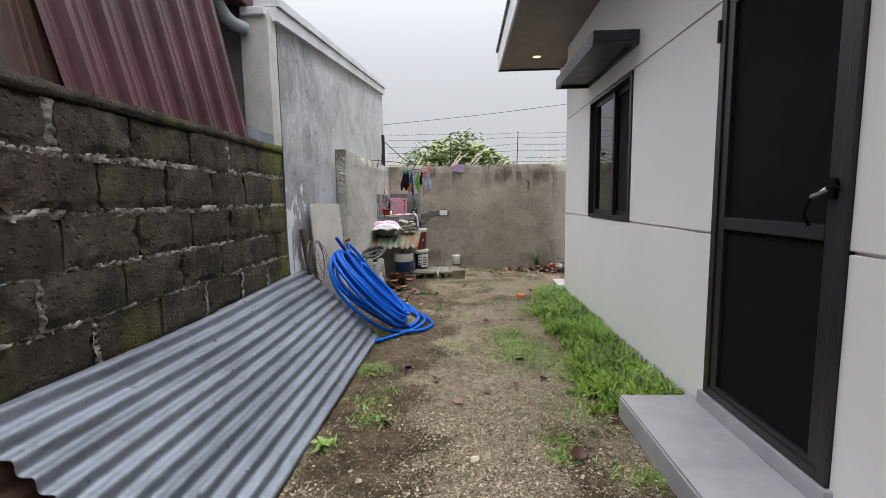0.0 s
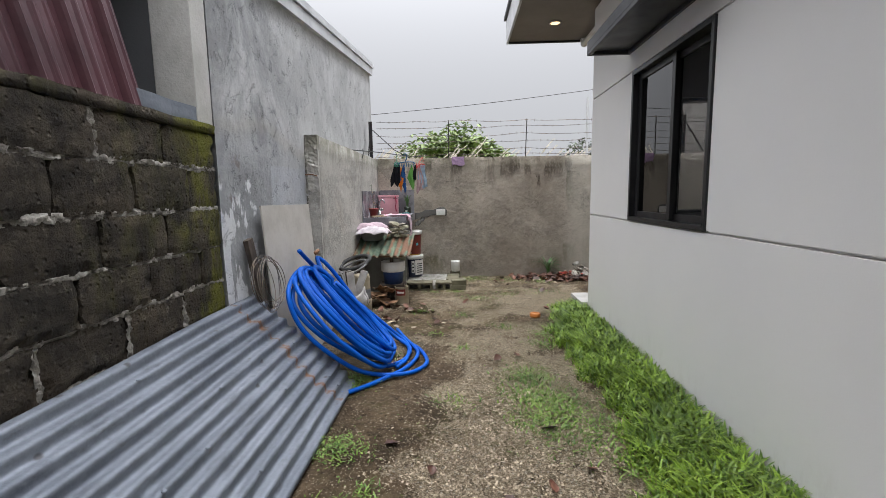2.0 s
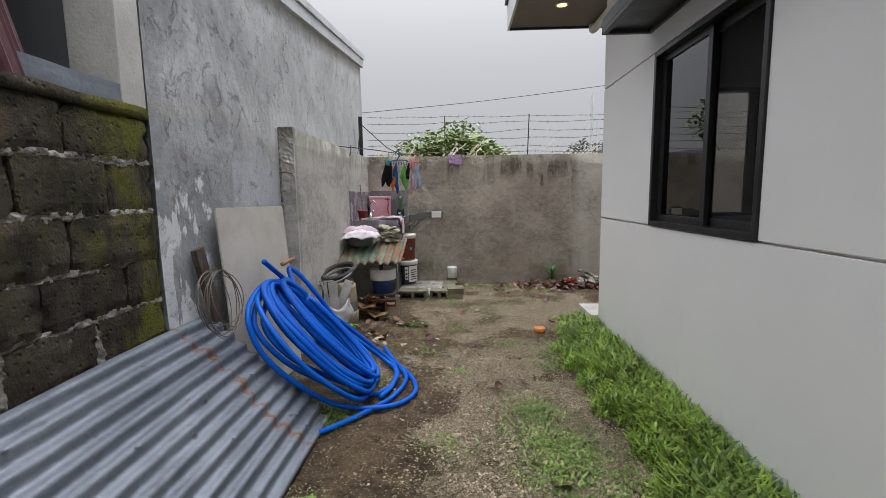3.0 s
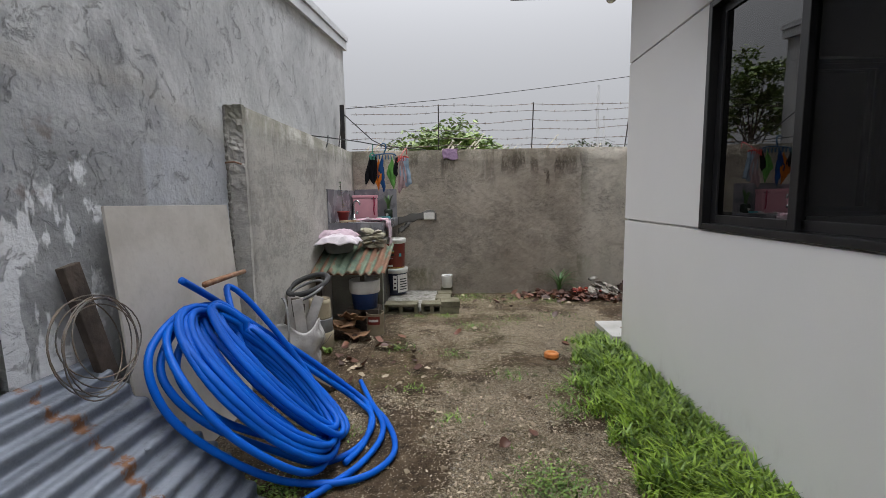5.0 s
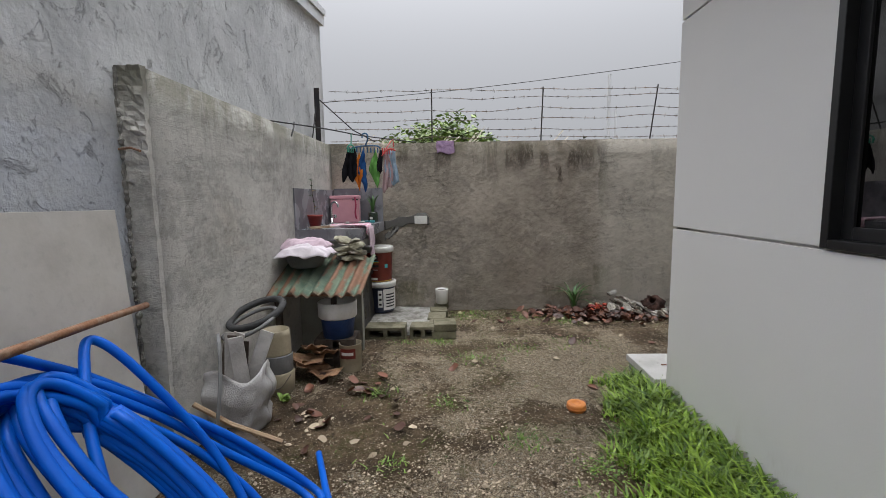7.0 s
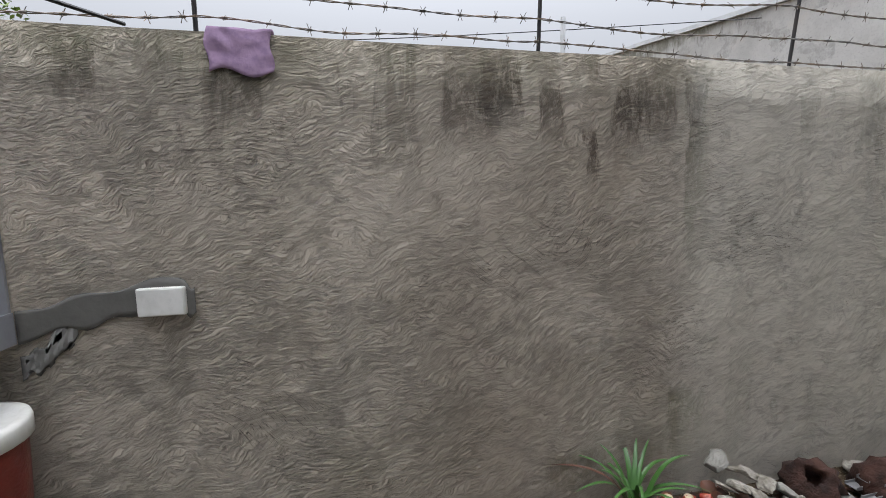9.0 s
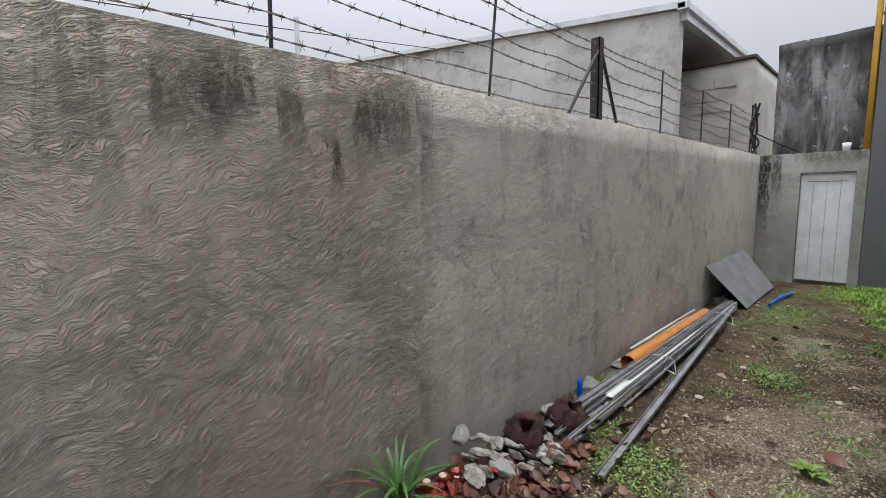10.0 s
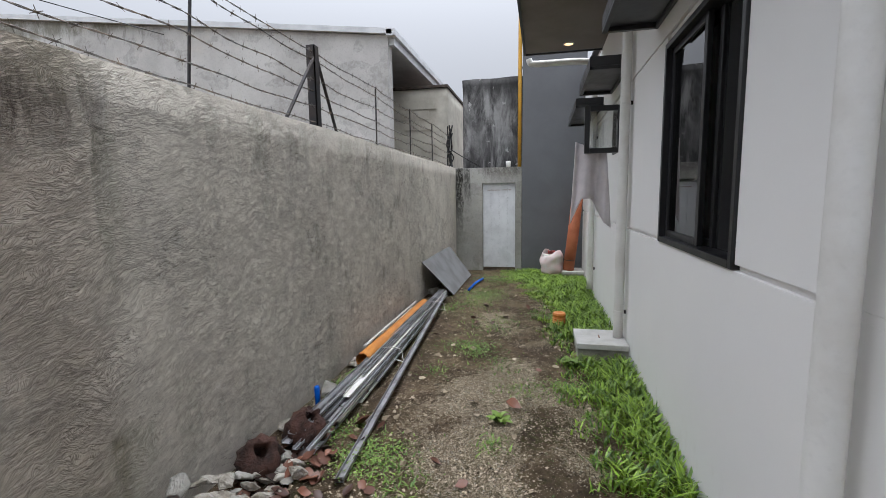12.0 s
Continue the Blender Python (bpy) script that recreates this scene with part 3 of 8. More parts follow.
PLASTICBAG = plain("pinkish_plastic_bag", (0.6, 0.45, 0.44), (0.6, 0.56, 0.54), 7, 0.4)
GATEPAINT = plain("peeling_white_gate_paint", (0.68, 0.69, 0.70), (0.55, 0.56, 0.57), 4, 0.7, depth=0.003, fine=14, wear=0.35)
LAMPGLOW = bpy.data.materials.new("warm_led")
LAMPGLOW.use_nodes = True
LAMPGLOW.node_tree.nodes["Principled BSDF"].inputs["Emission Color"].default_value = (1.0, 0.6, 0.26, 1)
LAMPGLOW.node_tree.nodes["Principled BSDF"].inputs["Emission Strength"].default_value = 2.2
GRASS = leaf_mat("grass_blade", (0.03, 0.085, 0.006), (0.31, 0.47, 0.05), 0.45)
WEED = leaf_mat("weed_leaf", (0.06, 0.13, 0.015), (0.22, 0.32, 0.055), 0.55)
FOLIAGE = leaf_mat("tree_leaf", (0.10, 0.17, 0.035), (0.24, 0.31, 0.09), 0.5)
FARFOLIAGE = leaf_mat("far_leaf", (0.035, 0.06, 0.022), (0.06, 0.09, 0.035), 0.6)
PLUME = leaf_mat("dry_plume", (0.72, 0.67, 0.56), (0.85, 0.8, 0.7), 0.9)
PANDAN = leaf_mat("strap_leaf", (0.035, 0.1, 0.02), (0.07, 0.17, 0.035), 0.4)
DRYLEAF = leaf_mat("dry_brown_leaf", (0.03, 0.014, 0.01), (0.20, 0.08, 0.046), 0.5)
BARK = plain("bark", (0.13, 0.105, 0.08), (0.07, 0.055, 0.042), 9, 0.9, depth=0.01)
PEBBLE = leaf_mat("gravel_stone", (0.19, 0.147, 0.097), (0.56, 0.465, 0.335), 0.9)
LILAC = cloth_mat("lilac_cloth", (0.39, 0.27, 0.40), (0.29, 0.2, 0.31), 40)
BLACKCLOTH = cloth_mat("black_cloth", (0.008, 0.008, 0.01), (0.014, 0.014, 0.016))
ORANGECLOTH = cloth_mat("orange_cloth", (0.62, 0.19, 0.025), (0.48, 0.13, 0.02))
BLUECLOTH = cloth_mat("blue_towel", (0.02, 0.075, 0.22))
GREENCLOTH = cloth_mat("green_cloth", (0.15, 0.36, 0.09), (0.10, 0.26, 0.06))
DENIM = cloth_mat("pale_denim", (0.30, 0.37, 0.44), (0.2, 0.28, 0.37), 22)
ROSE = cloth_mat("rose_grey_cloth", (0.4, 0.29, 0.3), (0.28, 0.19, 0.19), 14)
WHITECLOTH = cloth_mat("white_towel", (0.66, 0.61, 0.64), (0.56, 0.5, 0.54))
PINKCLOTH = cloth_mat("pink_towel", (0.58, 0.455, 0.51), (0.5, 0.39, 0.445), 14)
GREYTOWEL = cloth_mat("grey_mauve_towel", (0.62, 0.575, 0.585), (0.54, 0.5, 0.51), 10)


def stripe_cloth():
    n = Nodes("red_striped_pink_towel")
    w = n.math("SINE", n.math("MULTIPLY", n.math("ADD", n.axis("Y"), n.axis("Z")), 2 * math.pi / 0.034))
    f = n.math("MULTIPLY", n.step(w, 0.35, 0.6), n.step(n.noise(90, 2), 0.42, 0.52))
    return n.done(n.mix(f, (0.58, 0.44, 0.49), (0.46, 0.12, 0.2)), 0.95, 0, n.noise(300, 2), 0.002)


STRIPED = stripe_cloth()

# ---- builders ----
def thing(name, at, label, category, group="", kind=""):
    """An empty at its base that holds the parts of a thing."""
    e = new(name)
    e.empty_display_size = 0.05
    e.matrix_basis = Matrix.Translation(at)
    return tagged(e, label, category, group, kind)


def obj(name, bm, material, smooth=False):
    me = bpy.data.meshes.new(name)
    if isinstance(bm, tuple):
        me.from_pydata(*bm)
    else:
        bm.to_mesh(me)
        bm.free()
    me.materials.append(material)
    if smooth:
        me.polygons.foreach_set("use_smooth", [True] * len(me.polygons))
    return new(name, me)


def part(name, bm, material, parent, label="", smooth=False):
    ob = obj(name, bm, material, smooth)
    ob.parent = parent
    if parent.type == "EMPTY":
        ob.matrix_parent_inverse = parent.matrix_basis.inverted()
    return tagged(ob, label)


def cut_box(bm, x0, x1, y0, y1, z0, z1, bev=0.0):
    r = bmesh.ops.create_cube(bm, size=1, matrix=Matrix.LocRotScale(((x0 + x1) / 2, (y0 + y1) / 2, (z0 + z1) / 2), None, (x1 - x0, y1 - y0, z1 - z0)))
    if bev:
        edges = list({e for v in r["verts"] for e in v.link_edges})
        bmesh.ops.bevel(bm, geom=edges, offset=bev, segments=2, affect="EDGES", profile=0.6)
    return bm


def box(x0, x1, y0, y1, z0, z1, bev=0.0):
    return cut_box(bmesh.new(), x0, x1, y0, y1, z0, z1, bev)


def boxes(rows, bev=0.0):
    bm = bmesh.new()
    for r in rows:
        cut_box(bm, *r, bev)
    return bm


def turned(bm, m):
    bmesh.ops.transform(bm, matrix=m, verts=bm.verts)
    return bm


def wobble(bm, amount, scale, seed=0.0):
    """Uneven surface: push vertices about by smooth noise."""
    for v in bm.verts:
        p = v.co * scale + Vector((seed, seed * 0.7, seed * 1.3))
        v.co += noise.noise_vector(p) * amount
    return bm


def fine_box(x0, x1, y0, y1, z0, z1, step, amount, scale=4.0, seed=0.0):
    """A box cut into a lattice and made slightly uneven."""
    bm = bmesh.new()
    dims = [(x0, x1), (y0, y1), (z0, z1)]
    n = [max(1, int(round((b - a) / step))) for a, b in dims]
    for k in range(3):
        i, j = (k + 1) % 3, (k + 2) % 3
        for side in (0, 1):
            rows = []
            for a in range(n[i] + 1):
                row = []
                for b in range(n[j] + 1):
                    p = [0, 0, 0]
                    p[k] = dims[k][side]
                    p[i] = dims[i][0] + (dims[i][1] - dims[i][0]) * a / n[i]
                    p[j] = dims[j][0] + (dims[j][1] - dims[j][0]) * b / n[j]
                    row.append(bm.verts.new(p))
                rows.append(row)
            for a in range(n[i]):
                for b in range(n[j]):
                    q = [rows[a][b], rows[a + 1][b], rows[a + 1][b + 1], rows[a][b + 1]]
                    bm.faces.new(q if side else q[::-1])
    bmesh.ops.remove_doubles(bm, verts=bm.verts, dist=0.0005)
    return wobble(bm, amount, scale, seed)


def lathe(profile, at, seg=24, squash=1.0):
    """Turn (radius, height) pairs about an upright axis at a place."""
    vs, fs = [], []
    for r, h in profile:
        for i in range(seg):
            a = 2 * math.pi * i / seg
            vs.append((at[0] + r * math.cos(a), at[1] + squash * r * math.sin(a), at[2] + h))
    for k in range(len(profile) - 1):
        for i in range(seg):
            j = (i + 1) % seg
            fs.append((k * seg + i, k * seg + j, (k + 1) * seg + j, (k + 1) * seg + i))
    fs.append(tuple(range(seg))[::-1])
    fs.append(tuple(range((len(profile) - 1) * seg, len(profile) * seg)))
    return vs, [], fs


def tube(points, r, seg=8, caps=True, taper=None):
    """A round tube along points."""
    pts = [Vector(p) for p in points]
    vs, fs = [], []
    up = Vector((0.13, 0.21, 0.97)).normalized()
    side = None
    for i, p in enumerate(pts):
        d = (pts[min(i + 1, len(pts) - 1)] - pts[max(i - 1, 0)]).normalized()
        side = (side - d * side.dot(d)) if side is not None else d.cross(up)
        if side.length < 1e-4:
            side = d.cross(Vector((1, 0, 0)))
        side.normalize()
        other = d.cross(side)
        rr = r * (taper(i / max(1, len(pts) - 1)) if taper else 1)
        for k in range(seg):
            a = 2 * math.pi * k / seg
            vs.append(p + (side * math.cos(a) + other * math.sin(a)) * rr)
    for i in range(len(pts) - 1):
        for k in range(seg):
            j = (k + 1) % seg
            fs.append((i * seg + k, i * seg + j, (i + 1) * seg + j, (i + 1) * seg + k))
    if caps:
        fs.append(tuple(range(seg))[::-1])
        fs.append(tuple(range((len(pts) - 1) * seg, len(pts) * seg)))
    return [tuple(v) for v in vs], [], fs


def join(*meshes):
    vs, fs = [], []
    for v, _, f in meshes:
        o = len(vs)
        vs += list(v)
        fs += [tuple(i + o for i in q) for q in f]
    return vs, [], fs


def spline(ctrl, n):
    """Smooth curve through control places (Catmull-Rom)."""
    c = [Vector(p) for p in ctrl]
    c = [c[0] * 2 - c[1]] + c + [c[-1] * 2 - c[-2]]
    out = []
    for i in range(1, len(c) - 2):
        for k in range(n):
            t = k / n
            a, b, d, e = c[i - 1], c[i], c[i + 1], c[i + 2]
            out.append(0.5 * ((2 * b) + (d - a) * t + (2 * a - 5 * b + 4 * d - e) * t * t + (3 * b - a - 3 * d + e) * t ** 3))
    out.append(c[-2])
    return out


def sheet(f, nu, nv, thick):
    """A thin solid sheet from f(u, v) with u, v in 0..1."""
    bm = bmesh.new()
    g = [[bm.verts.new(f(i / nu, j / nv)) for j in range(nv + 1)] for i in range(nu + 1)]
    for i in range(nu):
        for j in range(nv):
            bm.faces.new((g[i][j], g[i + 1][j], g[i + 1][j + 1], g[i][j + 1]))
    bmesh.ops.recalc_face_normals(bm, faces=bm.faces)
    bmesh.ops.solidify(bm, geom=list(bm.faces), thickness=thick)
    return bm


def rock(at, size, seed, flat=0.6, sub=2):
    """An angular broken stone: the hull of scattered points, edges slightly worn."""
    r = random.Random(seed)
    bm = bmesh.new()
    s = Vector((size * r.uniform(0.9, 1.4), size * r.uniform(0.7, 1.05), size * flat * r.uniform(0.8, 1.2)))
    for _ in range(16):
        d = Vector((r.gauss(0, 1), r.gauss(0, 1), r.gauss(0, 1))).normalized()
        d /= max(abs(d.x), abs(d.y), abs(d.z)) ** 0.7
        bm.verts.new((d.x * s.x, d.y * s.y, d.z * s.z))
    bmesh.ops.convex_hull(bm, input=bm.verts)
    loose = [v for v in bm.verts if not v.link_faces]
    bmesh.ops.delete(bm, geom=loose, context="VERTS")
    bmesh.ops.bevel(bm, geom=bm.edges[:], offset=size * 0.04, segments=1, affect="EDGES")
    bmesh.ops.subdivide_edges(bm, edges=[e for e in bm.edges if e.calc_length() > size * 0.3], cuts=2, use_grid_fill=True)
    for v in bm.verts:
        v.co += v.co.normalized() * size * 0.16 * noise.noise(v.co * (2.6 / size) + Vector((seed, 0, 0)))
    turn = Euler((r.uniform(-0.25, 0.25), r.uniform(-0.25, 0.25), r.uniform(0, 6.3))).to_matrix().to_4x4()
    low = min((turn @ v.co).z for v in bm.verts)
    return turned(bm, Matrix.Translation((at[0], at[1], at[2] - low - 0.01)) @ turn)


def ground_height(x, y):
    """The lie of the yard: nearly level, with shallow hollows."""
    k = 1.0 if -0.2 < x < 9.2 and 0.5 < y < 8.8 else 0.0
    return k * (0.018 * noise.noise(Vector((x * 1.1, y * 1.1, 0.3))) + 0.008 * noise.noise(Vector((x * 5, y * 5, 1.7))) + 0.005 * noise.noise(Vector((x * 12, y * 12, 4.1))) - 0.004)


# trodden gravel (+) and bare dark soil (-): x, y, half-length along x and y, amount
BEDS = [(1.4, 3.5, 0.45, 1.3, 0.42), (1.35, 5.0, 0.35, 0.8, 0.25), (1.8, 4.1, 0.25, 0.5, 0.25), (2.05, 7.0, 0.4, 0.6, 0.3), (1.6, 6.5, 0.45, 0.9, 0.22), (4.1, 7.6, 0.6, 0.3, 0.42), (6.2, 7.5, 0.5, 0.2, 0.3),
        (3.4, 7.65, 0.4, 0.3, 0.35), (4.7, 7.35, 0.5, 0.2, 0.35), (0.85, 4.6, 0.28, 0.7, -0.45), (0.6, 3.9, 0.25, 0.9, -0.3), (0.95, 5.9, 0.3, 0.5, -0.35), (0.85, 3.1, 0.25, 0.6, -0.2), (5.15, 7.75, 0.3, 0.25, -0.4),
        (3.7, 7.2, 0.25, 0.15, -0.35), (6.7, 7.75, 0.45, 0.3, -0.4), (4.8, 8.1, 0.6, 0.2, -0.35), (0.6, 6.4, 0.4, 0.5, -0.4), (8.1, 7.8, 1.0, 0.5, -0.45), (2.7, 8.35, 0.7, 0.22, -0.5), (4.0, 8.25, 0.6, 0.14, -0.35), (5.7, 8.2, 0.6, 0.2, -0.3), (5.6, 7.35, 0.4, 0.25, -0.25), (7.6, 7.6, 1.1, 0.6, -0.5), (5.0, 7.9, 2.0, 0.6, -0.14)]


def gravel_share(x, y):
    """How much of the ground is pale gravel, 0 to 1."""
    g = 0.45 + 0.42 * noise.noise(Vector((x * 1.5, y * 1.5, 4))) + 0.4 * noise.noise(Vector((x * 3.7, y * 3.7, 6)))
    for bx, by, rx, ry, am in BEDS:
        q = ((x - bx) / rx) ** 2 + ((y - by) / ry) ** 2
        if q < 6:
            g += am * math.exp(-q)
    return max(0.0, min(1.0, g))


# ---- ground ----
gx = [-400, -120, -40, -15, -6, -2, -0.6] + [-0.2 + 0.04 * i for i in range(237)] + [10, 12, 16, 25, 60, 150, 400]
gy = [-400, -120, -40, -15, -6, -2, 0] + [0.5 + 0.04 * i for i in range(208)] + [9, 10, 12, 16, 25, 60, 150, 400]
gv = [(x, y, ground_height(x, y)) for x in gx for y in gy]
gf = [(i * len(gy) + j, (i + 1) * len(gy) + j, (i + 1) * len(gy) + j + 1, i * len(gy) + j + 1) for i in range(len(gx) - 1) for j in range(len(gy) - 1)]
ground = tagged(obj("ground", (gv, [], gf), SOIL, True), "brown soil and pale gravel yard with sparse weeds", "ground", kind="structure")

share = ground.data.attributes.new("gravel", "FLOAT", "POINT")
share.data.foreach_set("value", [gravel_share(x, y) if -0.3 < x < 9.4 and 0.4 < y < 8.9 else 0.4 for x, y, z in gv])

# ---- boundary walls ----
HX, HB, BY, GX = 2.484, 6.545, 8.64, 9.08
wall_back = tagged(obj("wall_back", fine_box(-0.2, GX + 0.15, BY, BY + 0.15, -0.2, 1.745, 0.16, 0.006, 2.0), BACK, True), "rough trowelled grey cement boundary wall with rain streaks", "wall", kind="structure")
fence_left = tagged(obj("wall_left", fine_box(-0.109, 0.0, 5.89, BY - 0.002, -0.2, 1.73, 0.14, 0.004, 3.0, 2.0), FENCE, True), "grey plastered low boundary wall", "wall", kind="structure")
rough_end = fine_box(-0.106, 0.002, 5.862, 5.888, -0.1, 1.735, 0.02, 0.004, 16.0, 5.0)
for v in rough_end.verts:
    k = max(0.0, min(1.0, (v.co.z - 1.25) / 0.2)) if v.co.z > 1.2 else 0.0
    v.co.y -= (0.006 + 0.03 * k) * max(0.0, noise.noise(v.co * 28)) + 0.012 * max(0.0, noise.noise(v.co * 60 + Vector((3, 1, 2)))) * k
part("broken_edge", rough_end, FENCE, fence_left, "patched concrete end face")
part("crumbled_edge", tube([(-0.106 + 0.008 * noise.noise(Vector((z * 9, 1, 2))), 5.858, z) for z in np.arange(0.0, 1.74, 0.012)], 0.012, 6, True, lambda q: 0.8 + 1.1 * noise.noise(Vector((q * 80, 4, 1))) + 0.5 * noise.noise(Vector((q * 31, 9, 1)))), ROUGH, fence_left, "rough crumbled concrete edge")
part("rebar_stub", tube([(-0.16, 5.86, 1.40), (-0.05, 5.83, 1.405), (0.0, 5.815, 1.39)], 0.005, 6), RUST, fence_left)


def slope_wall(x0, x1, rows, seed):
    """A solid wall whose top follows (y, z) rows."""
    bm = bmesh.new()
    n, m = 26, 18
    y0, y1 = rows[0][0], rows[-1][0]
    def top(y):
        return float(np.interp(y, [r[0] for r in rows], [r[1] for r in rows]))
    g = [[[bm.verts.new((x, y0 + (y1 - y0) * i / n, -0.2 + (top(y0 + (y1 - y0) * i / n) + 0.2) * j / m)) for j in range(m + 1)] for i in range(n + 1)] for x in (x0, x1)]
    for s in (0, 1):
        for i in range(n):
            for j in range(m):
                q = (g[s][i][j], g[s][i + 1][j], g[s][i + 1][j + 1], g[s][i][j + 1])
                bm.faces.new(q if s else q[::-1])
    for i in range(n):
        bm.faces.new((g[0][i][m], g[0][i + 1][m], g[1][i + 1][m], g[1][i][m]))
    for j in range(m):
        bm.faces.new((g[0][0][j], g[0][0][j + 1], g[1][0][j + 1], g[1][0][j]))
        bm.faces.new((g[0][n][j], g[1][n][j], g[1][n][j + 1], g[0][n][j + 1]))
    return wobble(bm, 0.006, 1.7, seed)


# ---- neighbour's house on the block wall's side ----
neighbour = thing("neighbour_house", (-2.0, 6.6, 0), "grey skim-coated neighbouring house wall with metal roof trim", "house")
part("wall", slope_wall(-0.3, -0.11, [(4.47, 2.50), (8.82, 2.98)], 1.0), GREYWALL, neighbour, "blotchy grey cement side wall", True)
part("end_wall", box(-4.0, -0.301, 8.62, 8.82, -0.2, 3.0), GREYWALL, neighbour)
part("column", box(-0.32, -0.114, 4.33, 4.466, 1.602, 2.52, 0.006), PALECEMENT, neighbour, "pale painted corner column")
# Dark backing put in for the deep shade behind the sheets.
part("shade_wall", boxes([(-1.75, -1.65, 0.2, 4.33, 0, 3.3), (-1.65, -0.325, 4.345, 4.44, 0, 3.3)]), DARKGREY, neighbour, "dark grey walls in place of the deep shade behind the sheets")
def trim_row(z0, z1, x0, x1):
    bm = bmesh.new()
    a = [bm.verts.new((x, y, z + dz)) for y, dz in ((4.40, 2.50), (8.86, 2.985)) for x, z in ((x0, z0), (x1, z0), (x1, z1), (x0, z1))]
    for i in range(4):
        bm.faces.new((a[i], a[(i + 1) % 4], a[4 + (i + 1) % 4], a[4 + i]))
    bm.faces.new(a[:4][::-1])
    bm.faces.new(a[4:])
    bmesh.ops.recalc_face_normals(bm, faces=bm.faces)
    return bm
part("roof_trim", trim_row(-0.01, 0.085, -0.34, -0.075), FASCIA, neighbour, "light grey folded roof trim")
part("roof_cap", trim_row(0.09, 0.15, -0.34, -0.055), FASCIA, neighbour)
part("roof", trim_row(0.02, 0.10, -4.0, -0.345), FASCIA, neighbour)
part("gutter", box(-0.6, -0.24, 3.6, 4.40, 2.56, 2.74, 0.01), MAROON, neighbour, "red gutter end")
part("gutter_bracket", box(-0.30, -0.13, 4.30, 4.40, 2.50, 2.555, 0.006), FASCIA, neighbour)
part("drain_elbow", tube(spline([(-0.38, 4.12, 2.62), (-0.36, 4.14, 2.5), (-0.32, 4.2, 2.42), (-0.26, 4.3, 2.40)], 6), 0.045, 12), GREYPVC, neighbour, "grey drain pipe elbow", True)
shed = thing("neighbour_shed", (-2.5, 2.0, 0), "dark open shed behind the block wall", "shed")
part("back_wall", box(-3.4, -3.3, -3.0, 4.3, 0, 3.0), BROWNSHEET, shed)
# Out of view; its edge reaches forward to shade the walls behind the sheets.
part("roof", box(-4.0, -0.44, -3.0, 4.32, 3.32, 3.38), BROWNSHEET, shed)


def rib_sheet(y0, y1, z0, z1, x_low, x_top, shift, pitch):
    def f(u, v):
        y = y0 + (y1 - y0) * u
        k = (y / pitch) % 1.0
        rib = 0.028 * max(0.0, min(1.0, (0.17 - abs(k - 0.5)) / 0.05)) if abs(k - 0.5) < 0.17 else 0.0
        rib += 0.004 * (abs((k * 4) % 1 - 0.5) < 0.12)
        return (x_low + (x_top - x_low) * v + rib, y + shift * v, z0 + (z1 - z0) * v)
    return sheet(f, int((y1 - y0) / pitch * 24), 3, 0.003)


sheet_stack = thing("roofing_sheet", (-0.2, 3.3, 1.6), "maroon ribbed roofing sheets standing on the block wall", "roofing sheet")
part("panel", rib_sheet(2.64, 3.98, 1.60, 3.3, -0.135, -0.36, -0.27, 0.19), MAROON, sheet_stack)
part("panel", rib_sheet(2.36, 2.7, 1.60, 3.2, -0.19, -0.40, -0.1, 0.17), BROWNSHEET, sheet_stack, "rusty brown sheet")
tarp = thing("folded_tarp", (-0.45, 2.25, 1.55), "pale blue-grey folded tarp inside the shed", "tarp")
part("cloth", wobble(fine_box(-0.62, -0.3, 1.9, 2.5, 1.42, 1.72, 0.05, 0.02, 7.0), 0.02, 12.0), PVC, tarp, "", True)
part("plank", box(-0.62, -0.12, 1.2, 2.6, 1.36, 1.42), WOOD, tarp)
flash = thing("flashing_strip", (-0.14, 4.2, 1.6), "galvanised flashing strip with rust spots on the wall top", "metal strip")
part("strip", sheet(lambda u, v: (-0.125 + 0.006 * math.sin(u * 9), 3.9 + 0.5 * u, 1.60 + 0.075 * v), 10, 2, 0.003), GALV, flash)

# ---- the white house ----
side_wall = tagged(obj("wall_house_side", boxes([
    (HX + 0.018, HX + 0.14, -3.0, 2.558, -0.1, 2.92), (HX + 0.018, HX + 0.14, 2.558, 3.335, 2.14, 2.92), (HX + 0.018, HX + 0.14, 2.558, 3.335, -0.1, 0.19),
    (HX + 0.018, HX + 0.14, 3.335, 4.455, -0.1, 2.92), (HX + 0.018, HX + 0.14, 4.455, 5.53, -0.1, 1.0), (HX + 0.018, HX + 0.14, 4.455, 5.53, 2.09, 2.92),
    (HX + 0.018, HX + 0.14, 5.53, HB - 0.018, -0.1, 2.92)]), WHITE), "off-white painted house side wall with panel grooves", "wall", kind="structure")
Z1, Z2 = (0.994, 1.006), (2.089, 2.101)
def skin(rows, parent, along):
    for a, b, z0, z1 in rows:
        if along == "y":
            part("panel", box(HX, HX + 0.017, a, b, z0, z1, 0.0025), WHITE, parent)
        else:
            part("panel", box(a, b, HB - 0.017, HB, z0, z1, 0.0025), WHITE, parent)
skin([(-3.0, 2.558, -0.1, Z1[0]), (3.335, HB, -0.1, Z1[0]), (2.558, 3.335, -0.1, 0.19), (-3.0, 2.558, Z1[1], Z2[0]), (3.335, 4.455, Z1[1], Z2[0]),
      (5.53, HB, Z1[1], Z2[0]), (-3.0, 2.558, Z2[1], 2.92), (2.558, 3.335, 2.14, 2.92), (3.335, HB, Z2[1], 2.92)], side_wall, "y")
X1, X2 = 3.262, 4.275
